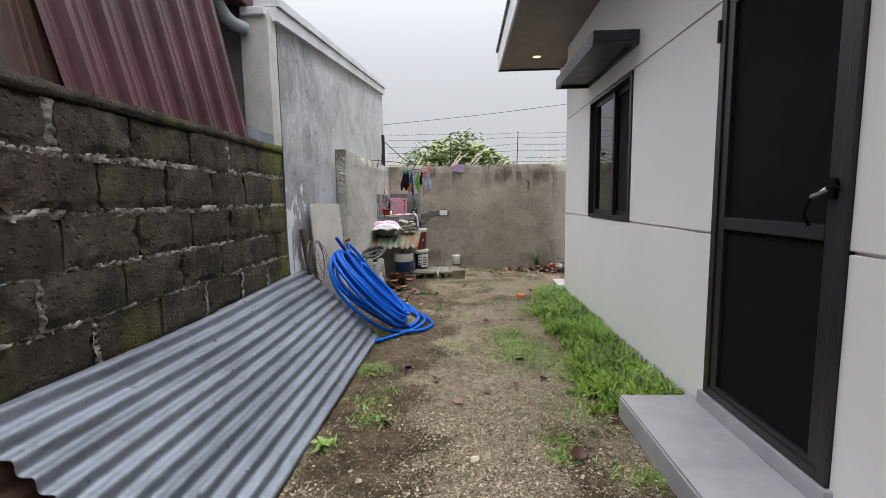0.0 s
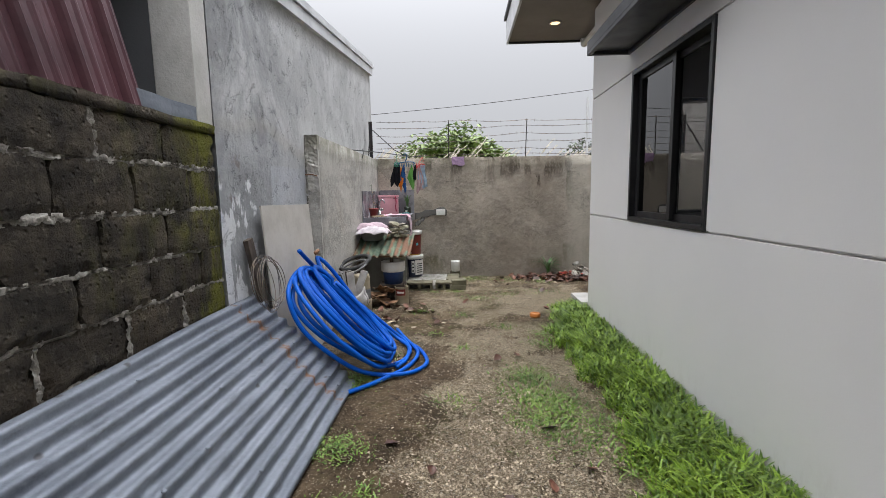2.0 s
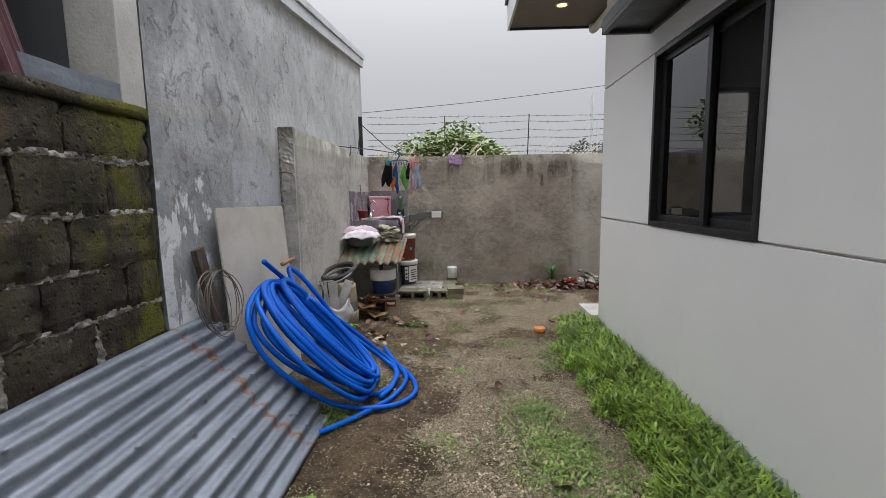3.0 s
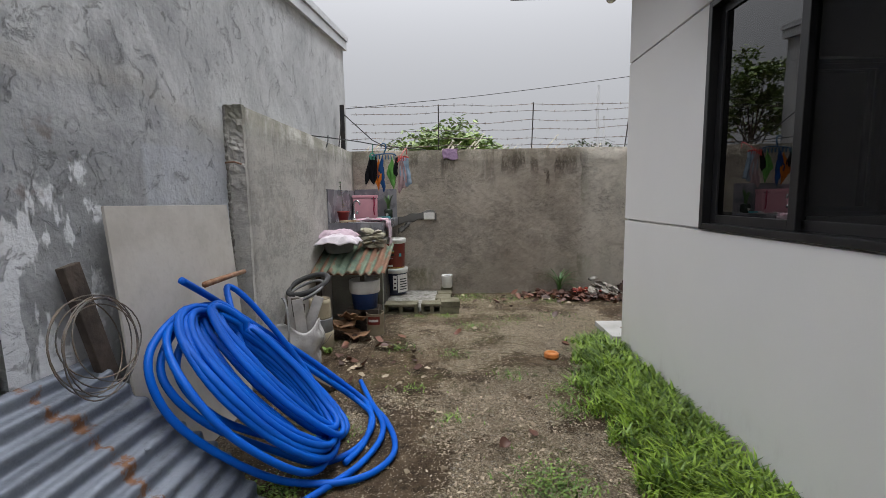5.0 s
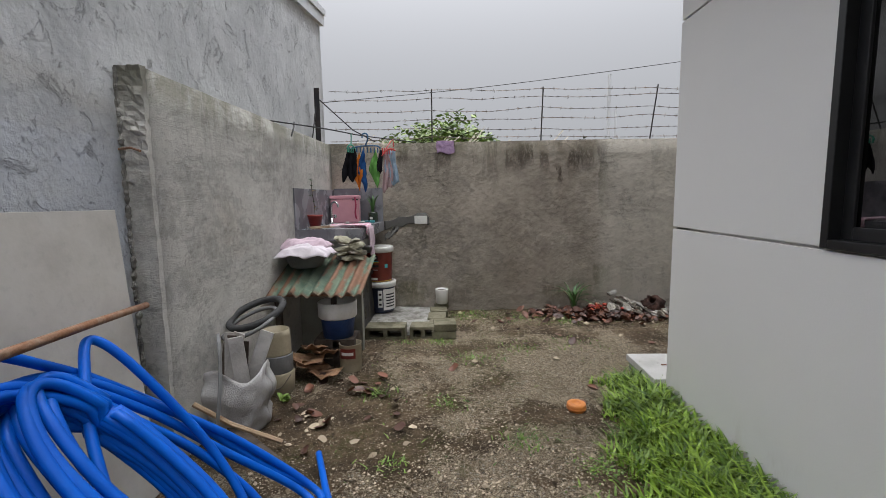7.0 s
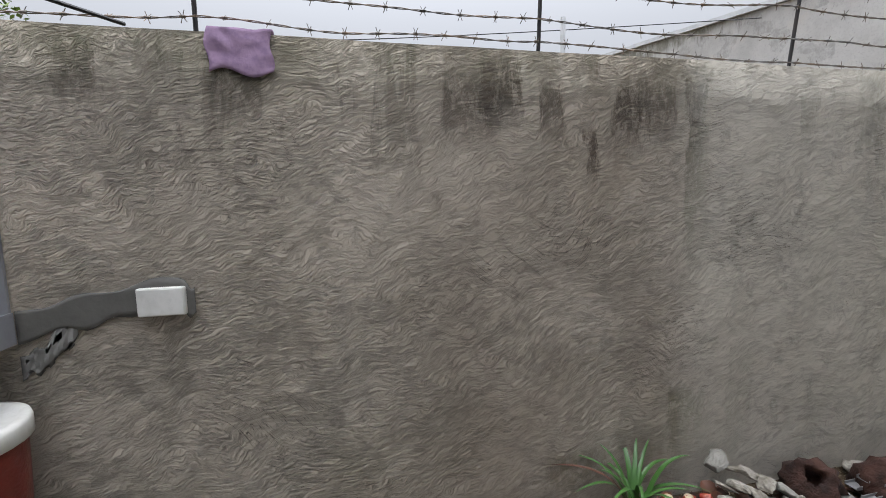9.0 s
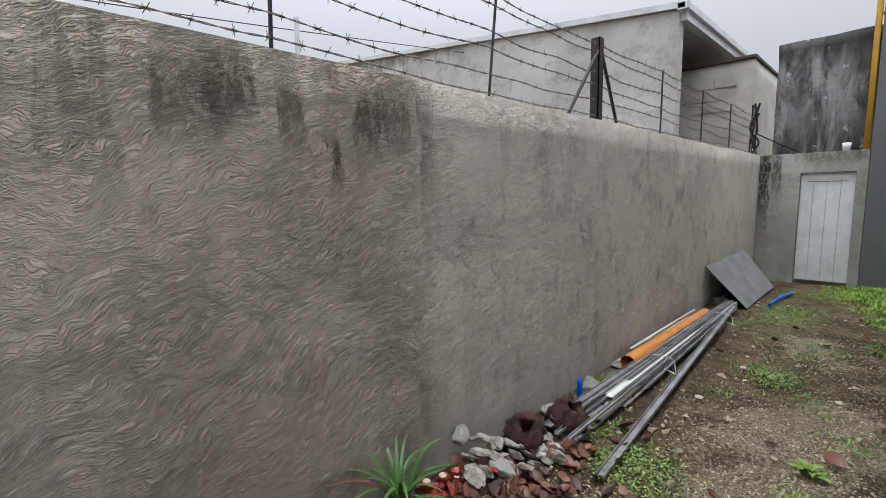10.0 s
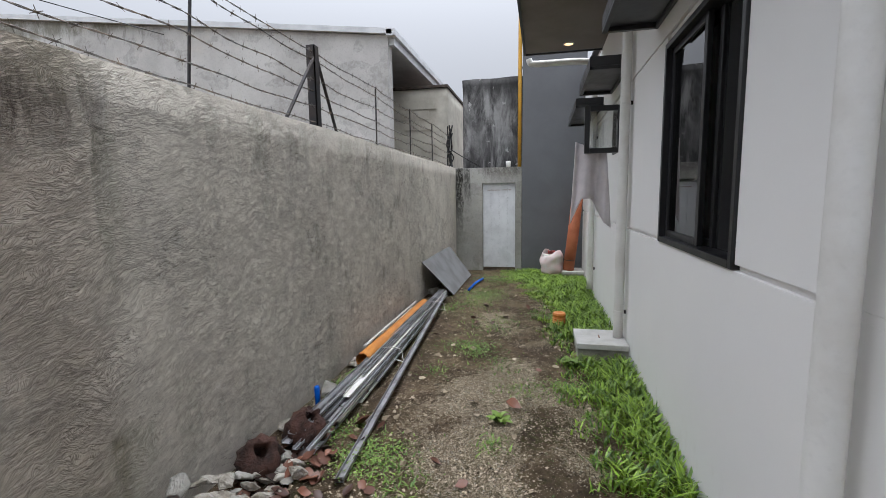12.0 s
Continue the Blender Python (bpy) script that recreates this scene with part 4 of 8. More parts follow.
rear_wall = tagged(obj("wall_house_rear", boxes([
    (HX + 0.018, X1, HB - 0.14, HB - 0.018, -0.1, 2.92), (X1, X2, HB - 0.14, HB - 0.018, -0.1, 1.005), (X1, X2, HB - 0.14, HB - 0.018, 2.075, 2.92),
    (X2, 5.58, HB - 0.14, HB - 0.018, -0.1, 2.92), (5.58, 6.1, HB - 0.14, HB - 0.018, -0.1, 1.64), (5.58, 6.1, HB - 0.14, HB - 0.018, 2.05, 2.92),
    (6.1, GX - 0.002, HB - 0.14, HB - 0.018, -0.1, 2.92)]), WHITE), "off-white painted house rear wall with panel grooves", "wall", kind="structure")
RX = HX + 0.018
skin([(RX, GX - 0.002, -0.1, Z1[0] + 0.01), (RX, X1, Z1[1] + 0.02, Z2[0] + 0.03), (X2, 5.58, Z1[1] + 0.02, Z2[0] + 0.03),
      (5.58, 6.1, Z1[1] + 0.02, 1.64), (6.1, GX - 0.002, Z1[1] + 0.02, Z2[0] + 0.03), (RX, GX - 0.002, Z2[1] + 0.03, 2.92)], rear_wall, "x")
part("groove_filler", boxes([(RX, 2.72, HB - 0.017, HB - 0.0005, Z1[0] + 0.01, Z1[1] + 0.02), (RX, 2.72, HB - 0.017, HB - 0.0005, Z2[0] + 0.03, Z2[1] + 0.03)]), WHITE, rear_wall)
tagged(obj("floor_inside", box(HX + 0.14, 8.9, -3.0, HB - 0.14, 0.0, 0.15), DARKGREY), "dark floor inside the house", "floor", kind="structure")
tagged(obj("wall_inside", boxes([(5.2, 5.3, -3.0, HB - 0.14, 0.15, 2.9), (HX + 0.14, 5.2, 3.75, 3.83, 0.15, 2.9)]), WHITE), "plain inner partition walls", "wall", kind="structure")
tagged(obj("soffit", boxes([(1.77, 7.099, -3.0, 7.40, 2.925, 2.97), (7.10, GX - 0.01, -3.0, HB - 0.002, 2.925, 2.97)]), SOFFIT), "taupe boarded roof soffit", "soffit", kind="structure")
roof = thing("house_roof", (4, 2, 2.97), "flat-edged house roof with light fascia", "roof", kind="structure")
part("fascia", box(1.745, 1.768, -3.0, 7.425, 2.905, 3.16, 0.003), FASCIA, roof)
part("fascia", box(1.769, 7.12, 7.402, 7.425, 2.905, 3.16, 0.003), HOOD, roof, "dark rear fascia")
part("fascia", box(7.10, 7.12, HB, 7.40, 2.905, 2.924, 0.002), HOOD, roof)
part("covering", boxes([(1.72, 7.15, -3.0, 7.45, 3.165, 3.2), (7.151, GX - 0.02, -3.0, HB - 0.002, 3.165, 3.2)]), DARKGREY, roof)


def hood(x0, x1, y0, y1, label):
    """A boxed window hood with a recessed panel below."""
    t = thing("window_hood", ((x0 + x1) / 2, (y0 + y1) / 2, 2.24), label, "window hood", "window hoods")
    part("top_box", box(x0, x1, y0, y1, 2.262, 2.335, 0.004), HOOD, t)
    if x1 - x0 < y1 - y0:
        rows = [(x0, x0 + 0.03, y0, y1), (x1 - 0.02, x1, y0, y1), (x0, x1, y0, y0 + 0.03), (x0, x1, y1 - 0.03, y1)]
    else:
        rows = [(x0, x1, y1 - 0.03, y1), (x0, x1, y0, y0 + 0.02), (x0, x0 + 0.03, y0, y1), (x1 - 0.03, x1, y0, y1)]
    for r in rows:
        part("rim", box(*r, 2.235, 2.261, 0.003), HOOD, t)
    return t


hood(2.166, HX - 0.002, 4.36, 5.62, "charcoal metal hood over the side window")
hood(3.12, 4.5, HB + 0.002, 6.86, "charcoal metal hood over the rear window")
hood(5.3, 6.25, HB + 0.002, 6.85, "small charcoal metal hood over the casement")
hood(6.85, 8.3, HB + 0.002, 6.84, "charcoal metal hood far along the rear wall")


def frame_bars(parent, axis, plane0, plane1, a0, a1, z0, z1, w, name="window_frame", mat=None):
    """Four bars round an opening; axis is the direction along the wall."""
    for r in ((a0, a0 + w, z0, z1), (a1 - w, a1, z0, z1), (a0 + w, a1 - w, z0, z0 + w), (a0 + w, a1 - w, z1 - w, z1)):
        b = (plane0, plane1, r[0], r[1], r[2], r[3]) if axis == "y" else (r[0], r[1], plane0, plane1, r[2], r[3])
        part(name, box(*b, 0.003), mat or BLACK, parent)


window_1 = thing("window_1", (HX, 5.0, 1.0), "black aluminium sliding window with tinted glass", "window", kind="structure")
frame_bars(window_1, "y", HX - 0.012, HX + 0.09, 4.457, 5.528, 1.002, 2.088, 0.03)
frame_bars(window_1, "y", HX + 0.03, HX + 0.055, 4.94, 5.498, 1.032, 2.058, 0.042, "sash")
frame_bars(window_1, "y", HX + 0.062, HX + 0.085, 4.487, 5.0, 1.032, 2.058, 0.042, "sash")
for a, b, x, pane in ((4.982, 5.456, HX + 0.04, GLASS), (4.529, 4.958, HX + 0.072, MESH)):
    part("pane", box(x, x + 0.004, a, b, 1.074, 2.016), pane, window_1, "tinted glass pane" if pane is GLASS else "see-through insect mesh").visible_shadow = False
window_2 = thing("window_2", (3.77, HB, 1.0), "black aluminium sliding window with tinted glass, half open", "window", kind="structure")
frame_bars(window_2, "x", HB - 0.09, HB + 0.012, X1 + 0.002, X2 - 0.002, 1.007, 2.073, 0.03)
frame_bars(window_2, "x", HB - 0.045, HB - 0.02, 3.72, 4.245, 1.037, 2.043, 0.036, "sash")
frame_bars(window_2, "x", HB - 0.085, HB - 0.06, 3.66, 4.17, 1.037, 2.043, 0.036, "sash")
part("pane", box(3.756, 4.209, HB - 0.035, HB - 0.029, 1.073, 2.007), GLASS, window_2, "tinted glass pane").visible_shadow = False
part("screen", box(3.294, 3.66, HB - 0.075, HB - 0.0735, 1.037, 2.043), MESH, window_2, "black insect screen")
window_3 = thing("window_3", (5.84, HB, 1.64), "small black casement window with its leaf open", "window", kind="structure")
frame_bars(window_3, "x", HB - 0.08, HB + 0.01, 5.582, 6.098, 1.642, 2.048, 0.035)
frame_bars(window_3, "y", 5.50, 5.535, HB + 0.012, 6.86, 1.615, 2.0, 0.042, "leaf")
part("pane", box(5.515, 5.521, HB + 0.054, 6.818, 1.657, 1.958), CLEAR, window_3, "clear glass pane").visible_shadow = False
# Black sheet set in for the unlit room behind the casement.
part("dark_inside", box(5.617, 6.063, HB - 0.1, HB - 0.09, 1.66, 2.03), SCREEN, window_3)

door_1 = thing("door_1", (HX, 2.94, 0.19), "black framed screen door, closed", "door", kind="structure")
frame_bars(door_1, "y", HX - 0.015, HX + 0.09, 2.56, 3.333, 0.192, 2.138, 0.04, "door_frame")
frame_bars(door_1, "y", HX - 0.006, HX + 0.03, 2.603, 3.29, 0.205, 2.09, 0.05, "leaf_frame")
part("mid_rail", box(HX - 0.008, HX + 0.03, 2.653, 3.24, 1.03, 1.085, 0.004), BLACK, door_1)
part("screen", box(HX + 0.012, HX + 0.016, 2.653, 3.24, 0.255, 2.04), SCREEN, door_1, "fine black screen")
handle = part("handle", box(HX - 0.02, HX - 0.009, 2.61, 2.645, 1.17, 1.24, 0.004), SCREEN, door_1, "dark pull handle")
part("sleeve", tube([(HX - 0.04, 2.615, 1.205), (HX - 0.05, 2.665, 1.178)], 0.0085, 10), STEEL, handle, "worn bright sleeve", True)
part("rod", tube(spline([(HX - 0.012, 2.60, 1.21), (HX - 0.04, 2.615, 1.205), (HX - 0.05, 2.665, 1.178), (HX - 0.045, 2.70, 1.12), (HX - 0.012, 2.72, 1.08)], 5), 0.006, 8), SCREEN, handle, "", True)
part("hinge", tube([(HX - 0.02, 3.335, 2.0), (HX - 0.02, 3.335, 1.9)], 0.008, 8), BLACK, door_1)
step = thing("door_step", (2.29, 2.7, 0), "pale grey tiled concrete door step", "step", kind="structure")
part("plinth", fine_box(2.10, HX - 0.001, 1.6, 3.435, -0.05, 0.108, 0.12, 0.002, 5.0), CEMENT, step)
part("tread", box(2.094, HX - 0.004, 1.6, 3.438, 0.109, 0.121, 0.002), STEPTILE, step)
part("face_tile", box(2.088, 2.098, 1.6, 3.437, 0.0, 0.108, 0.002), STEPTILE, step)
part("sill", box(HX - 0.03, HX + 0.02, 2.54, 3.36, 0.122, 0.19, 0.003), STEPTILE, step)


def downlight(x, y):
    t = thing("downlight", (x, y, 2.925), "round recessed ceiling downlight, lit warm", "ceiling light", "downlights")
    part("ring", lathe([(0.058, 0.0), (0.06, -0.008), (0.05, -0.012), (0.046, -0.004)], (x, y, 2.924), 24), FASCIA, t, "", True)
    part("lens", lathe([(0.045, 0.0), (0.045, -0.006)], (x, y, 2.922), 24), LAMPGLOW, t, "glowing lens")


downlight(2.178, 6.851)
downlight(6.84, 6.93)


def downspout(x, top, label, slab_top):
    t = thing("downspout", (x, HB + 0.06, slab_top), label, "drain pipe", "white downspouts")
    part("pipe", tube(spline([(x, HB + 0.055, slab_top), (x, HB + 0.055, 1.0), (x, HB + 0.055, 2.0), (x, HB + 0.055, 2.76), (x + 0.0, HB + 0.09, 2.83), (x, 6.85, 2.855), (x, 7.3, 2.86), (x, 7.36, 2.89), (x, 7.37, 2.92)], 8), 0.037, 16), PVC, t, "", True)
    for z in (0.35, 1.95):
        part("strap", lathe([(0.0385, -0.012), (0.0405, -0.01), (0.0405, 0.01), (0.0385, 0.012)], (x, HB + 0.055, z), 18), PVC, t)
        part("bracket", box(x - 0.006, x + 0.006, HB, HB + 0.02, z - 0.014, z + 0.014), DARKSTEEL, t)


downspout(2.605, 2.9, "white pvc downspout at the house corner", 0.115)
downspout(5.19, 2.9, "white pvc downspout rising from a cement slab", 0.14)
downspout(7.3, 2.9, "white pvc downspout far along the rear wall", 0.09)


def catch_slab(x0, x1, y0, y1, h, label):
    t = thing("catch_basin", ((x0 + x1) / 2, (y0 + y1) / 2, 0), label, "drain cover", "cement catch basins")
    part("base", fine_box(x0 + 0.015, x1 - 0.01, y0, y1 - 0.015, -0.05, h - 0.045, 0.08, 0.003, 9.0), CEMENT, t)
    part("lid", box(x0, x1, y0 - 0.0, y1, h - 0.043, h, 0.005), PALECEMENT, t, "pale cement lid")
    part("lift_ring", box((x0 + x1) / 2 - 0.03, (x0 + x1) / 2 + 0.03, (y0 + y1) / 2, (y0 + y1) / 2 + 0.008, h - 0.002, h + 0.006), RUST, t)


catch_slab(2.42, 2.76, HB + 0.005, 6.98, 0.11, "square cement drain cover at the house corner")
catch_slab(4.98, 5.38, HB + 0.005, 6.93, 0.14, "square cement drain cover under a downspout")
catch_slab(8.55, 8.95, HB + 0.005, 6.88, 0.09, "square cement drain cover by the far wall")

# ---- end of the rear passage ----
gate_wall = tagged(obj("wall_gate", boxes([(GX, GX + 0.14, 8.18, BY - 0.002, -0.1, 1.74), (GX, GX + 0.14, 7.525, 7.63, -0.1, 1.74), (GX, GX + 0.14, 7.63, 8.18, 1.48, 1.74)], 0.004), GATEWALL), "low plastered wall with mould stains", "wall", kind="structure")
gate = thing("metal_gate", (GX + 0.07, 7.9, 0), "small white painted gate, paint peeling, shut", "gate")
for i in range(4):
    part("board", box(GX + 0.05, GX + 0.075, 7.634 + 0.136 * i, 7.634 + 0.136 * (i + 1) - 0.003, 0.05, 1.476, 0.002), GATEPAINT, gate)
part("top_rail", box(GX + 0.04, GX + 0.049, 7.68, 8.13, 1.40, 1.44, 0.002), GATEPAINT, gate)
part("rust_rail", box(GX + 0.043, GX + 0.0485, 7.70, 8.10, 1.36, 1.368), RUST, gate)
tagged(obj("wall_grey_end", box(GX, GX + 3.5, HB - 0.02, 7.52, -0.1, 4.0, 0.006), DARKGREY), "tall dark grey painted end wall of the house", "wall", kind="structure")
tagged(obj("wall_grey_cap", box(GX - 0.01, GX + 3.5, HB - 0.02, 7.53, 4.004, 4.22, 0.006), FASCIA), "pale band on top of the grey end wall", "wall", kind="structure")
conduit = thing("yellow_pipe", (GX - 0.02, 7.56, 1.74), "thin yellow conduit running up the wall edge", "pipe")
part("pipe", tube([(GX + 0.03, 7.565, 1.742), (GX + 0.03, 7.565, 3.0), (GX + 0.03, 7.56, 4.2), (GX + 0.05, 7.52, 4.3), (GX + 0.1, 7.46, 4.32)], 0.032, 10), YELLOWPIPE, conduit, "", True)
for z in (2.2, 3.3):
    part("clip", box(GX + 0.0, GX + 0.065, 7.522, 7.53, z, z + 0.03), DARKSTEEL, conduit)
cup = thing("white_cup", (GX + 0.07, 7.75, 1.74), "white plastic cup standing on the wall", "cup")
part("cup_body", lathe([(0.036, 0), (0.045, 0.1), (0.041, 0.1), (0.033, 0.006)], (GX + 0.07, 7.75, 1.741), 18), WHITEPLASTIC, cup, "", True)
tagged(obj("wall_stained", fine_box(10.0, 10.15, 7.525, 8.66, -0.1, 3.41, 0.12, 0.012, 3.0, 4.0), STAINED, True), "tall black-stained old plaster wall", "wall", kind="structure")

# ---- houses behind the back wall ----
far_house = thing("far_house", (12, 13, 0), "grey plastered two-level house behind the wall", "house")
far_wall = bmesh.new()
fr = [far_wall.verts.new((8.8, y, z)) for y, z in ((9.69, -0.1), (18.9, -0.1), (18.9, 5.05), (9.69, 3.9))]
far_wall.faces.new(fr)
ex = bmesh.ops.extrude_face_region(far_wall, geom=far_wall.faces[:])
for v in [v for v in ex["geom"] if isinstance(v, bmesh.types.BMVert)]:
    v.co.x += 0.2
bmesh.ops.recalc_face_normals(far_wall, faces=far_wall.faces)
part("wall", far_wall, FARWALL, far_house, "stained grey plaster gable wall")
edge = bmesh.new()
e8 = [edge.verts.new((x, y, z + dz)) for y, z in ((9.6, 3.9), (18.95, 5.06)) for x, dz in ((8.74, 0.0), (9.0, 0.0), (9.0, 0.09), (8.74, 0.09))]
for i in range(4):
    edge.faces.new((e8[i], e8[(i + 1) % 4], e8[4 + (i + 1) % 4], e8[4 + i]))
edge.faces.new(e8[:4][::-1])
edge.faces.new(e8[4:])
bmesh.ops.recalc_face_normals(edge, faces=edge.faces)
part("roof_edge", edge, FASCIA, far_house, "pale metal roof edge")
part("eave", box(8.74, 15.0, 9.55, 9.70, 3.88, 3.98, 0.004), FASCIA, far_house, "white stepped eave trim")
part("eave", box(8.86, 15.0, 9.60, 9.72, 3.76, 3.878, 0.004), FASCIA, far_house)
# Charcoal slab stands in for the shaded hollow below the eave.
part("eave_shade", box(9.01, 15.0, 10.75, 10.85, -0.1, 3.89), HOOD, far_house, "charcoal slab in place of the shaded opening under the eave")
part("roof", box(9.01, 15.0, 9.72, 18.0, 3.90, 3.97), FASCIA, far_house)
cream = thing("cream_building", (11.7, 9.8, 0), "cream building with flaking paint and exposed blocks", "house")
part("wall", fine_box(10.5, 13.0, 9.07, 10.7, -0.1, 3.42, 0.22, 0.015, 3.0, 7.0), CREAM, cream, "", True)
part("parapet", box(10.46, 13.05, 9.04, 10.74, 3.425, 3.475, 0.005), WOOD, cream, "dark rusty roof flashing")
for i in range(3):
    for j in range(2):
        part("block", box(10.478, 10.492, 9.3 + 0.34 * j + 0.14 * (i % 2), 9.3 + 0.34 * j + 0.14 * (i % 2) + 0.32, 2.62 + 0.2 * i, 2.80 + 0.2 * i, 0.006), CREAM, cream)
meter = thing("wire_cluster", (9.02, 8.72, 1.745), "dark bundle of service wires and conduits on the wall corner", "cables")
part("post", tube([(8.99, 8.71, 1.74), (8.99, 8.71, 2.36)], 0.02, 8), PVC, meter)
for i in range(7):
    r = random.Random(i)
    pts = [(8.94 + r.uniform(-0.08, 0.08), 8.70 + r.uniform(-0.06, 0.06), z) for z in (1.76, 1.9 + r.uniform(0, 0.1), 2.1, 2.3 + r.uniform(0, 0.15))]
    part("wire", tube(spline(pts, 4), 0.012, 6), INK, meter)
part("wire", tube(spline([(8.98, 8.70, 2.05), (9.25, 8.5, 1.92), (9.6, 8.3, 1.8)], 6), 0.008, 5), INK, meter)

# ---- barbed wire on the back wall ----
wire_fence = thing("barbed_wire_fence", (4.5, BY + 0.07, 1.745), "rusty barbed wire strands on steel rods along the wall top", "barbed wire")
WY = BY + 0.07
RODS = [(-0.02, 0.0), (1.04, 0.0), (2.155, 0.02), (3.257, 0.07), (5.54, 0.01), (6.65, 0.0), (7.72, 0.0), (8.9, 0.0)]
for x, lean in RODS[1:]:
    part("rod", tube([(x, WY, 1.70), (x + lean * 0.5, WY, 2.0), (x + lean, WY, 2.285)], 0.007, 8), DARKSTEEL, wire_fence)
def iron_post(x, name):
    p = part("angle_post", boxes([(x - 0.03, x + 0.03, WY - 0.03, WY - 0.022, 1.7, 2.285), (x - 0.03, x - 0.022, WY - 0.03, WY + 0.03, 1.7, 2.285)], 0.001), DARKSTEEL, wire_fence, "dark steel angle post")
    return p
iron_post(4.385, "a")
part("brace", tube([(4.0, WY, 1.73), (4.375, WY - 0.02, 2.22)], 0.011, 6), DARKSTEEL, wire_fence)
part("brace", tube([(4.72, WY, 1.73), (4.395, WY - 0.02, 2.22)], 0.011, 6), DARKSTEEL, wire_fence)
def barbed(z, seed):
    """One twisted strand with four-point barbs, sagging between the rods."""
    r = random.Random(seed)
    xs = [-0.02] + [x for x, _ in RODS[1:4]] + [4.385] + [x for x, _ in RODS[4:]]
    ends = [z + r.uniform(-0.02, 0.02) for _ in xs]
    def at(x):
        zz = float(np.interp(x, xs, ends))
        k = max(i for i in range(len(xs)) if xs[i] <= x + 1e-6)
        u = 0 if k == len(xs) - 1 else (x - xs[k]) / (xs[k + 1] - xs[k])
        return Vector((x, WY - 0.012 + 0.012 * noise.noise(Vector((x * 3, seed, 2))), zz - 0.03 * 4 * u * (1 - u) * (0.4 + 0.6 * abs(noise.noise(Vector((k * 1.7, seed, 0))))) + 0.014 * noise.noise(Vector((x * 2.7, seed * 2.3, 0)))))
    n = 420
    line = [at(-0.02 + 8.92 * i / n) for i in range(n + 1)]
    strands = []
    for ph in (0, math.pi):
        strands.append(tube([p + Vector((0, math.cos(i * 0.9 + ph), math.sin(i * 0.9 + ph))) * 0.0022 for i, p in enumerate(line)], 0.0019, 4))
    x = 0.05
    while x < 8.8:
        p = at(x)
        for k in range(2):
            a = r.uniform(0, 3.14)
            d = Vector((0.35 * (1 if k else -1), math.cos(a), math.sin(a))).normalized() * 0.02
            strands.append(tube([p - d, p + d], 0.0014, 3))
        strands.append(tube([p - Vector((0.008, 0, 0)), p + Vector((0.008, 0, 0))], 0.0048, 5))
        x += r.uniform(0.095, 0.13)
    part("strand", join(*strands), WIRE, wire_fence)
for k, z in enumerate((1.79, 1.885, 1.985, 2.085, 2.18, 2.265)):
    barbed(z, k + 1)
side_post = thing("corner_post", (-0.03, 8.36, 1.73), "dark steel angle post at the wall corner", "post")
part("post", boxes([(-0.055, -0.005, 8.33, 8.337, 1.70, 2.23), (-0.055, -0.048, 8.33, 8.38, 1.70, 2.23)], 0.001), DARKSTEEL, side_post)
part("stay", tube([(-0.04, 8.36, 2.15), (0.28, 8.44, 1.85), (0.48, 8.52, 1.745)], 0.006, 6), DARKSTEEL, side_post)
part("stay", tube([(-0.04, 8.35, 2.1), (-0.05, 8.2, 1.72)], 0.006, 6), DARKSTEEL, side_post)

# ---- cloths line ----
clothesline = thing("clothes_line", (0.4, 8.3, 1.74), "black sagging clothes line between two walls", "clothes line")
part("line", tube(spline([(-0.02, 7.17, 1.735), (0.25, 7.6, 1.738), (0.49, 8.0, 1.73), (0.88, 8.63, 1.748)], 8), 0.0055, 6), INK, clothesline)
part("loose_end", tube(spline([(0.03, 7.52, 1.78), (0.05, 7.44, 1.72), (0.045, 7.40, 1.66)], 6), 0.006, 6), INK, clothesline)


def hanging(at, w, h, seed, mat, top=0.25, thick=0.006, tilt=0.0, ragged=0.02):
    """A cloth pinned at a point or edge, with folds that open downwards."""
    r = random.Random(seed)
    ph, fq = r.uniform(0, 6), r.uniform(2.0, 3.2)
    c, s = math.cos(tilt), math.sin(tilt)
    def g(s, q):
        """A square cloth hung by one corner: straight hems, a fold or two running down from the pin."""
        v = (s + q) / 2
        a = (s - q) * w * (0.75 + 0.2 * math.sin(v * 3 + ph))
        crease = abs(((a / w) * 2.2 + ph) % 2 - 1) - 0.5
        d = 0.030 * crease * (0.35 + v) + 0.014 * noise.noise(Vector((s * 4, q * 4, seed)))
        a = a * (0.78 - 0.12 * crease) + 0.012 * math.sin(v * 5 + ph)
        return (at[0] + a * c - d * s_, at[1] + a * s_ + d * c, at[2] - h * (0.12 * math.sqrt(max(v, 0.0)) + 0.88 * v) * (1 + 0.06 * noise.noise(Vector((s, q, seed)))))
    if top < 0.2:
        s_ = s
        return sheet(g, 18, 18, thick)
    def f(u, v):
        wide = w * (top + (1 - top) * min(1, v * 1.6)) * (1 - 0.12 * v)
        a = (u - 0.5) * wide + 0.012 * math.sin(v * 4 + ph)
        d = 0.011 * math.sin(u * fq * 6.28 + ph) * (0.35 + 0.65 * v) + 0.01 * noise.noise(Vector((u * 4, v * 4, seed)))
        low = h * v * (1 + 0.16 * noise.noise(Vector((u * 2.3 + seed, 0.4, 1))) * v) - 0.012 * abs(u - 0.5)
        return (at[0] + a * c - d * s, at[1] + a * s + d * c, at[2] - low - ragged * v * math.sin(u * 9 + ph))
    return sheet(f, 20, 18, thick)


def cloth(name, at, w, h, seed, mat, label, cat, **k):
    t = thing(name, at, label, cat)
    part("fabric", hanging(at, w * 1.15, h, seed, mat, **k), mat, t, "", True)
    return t


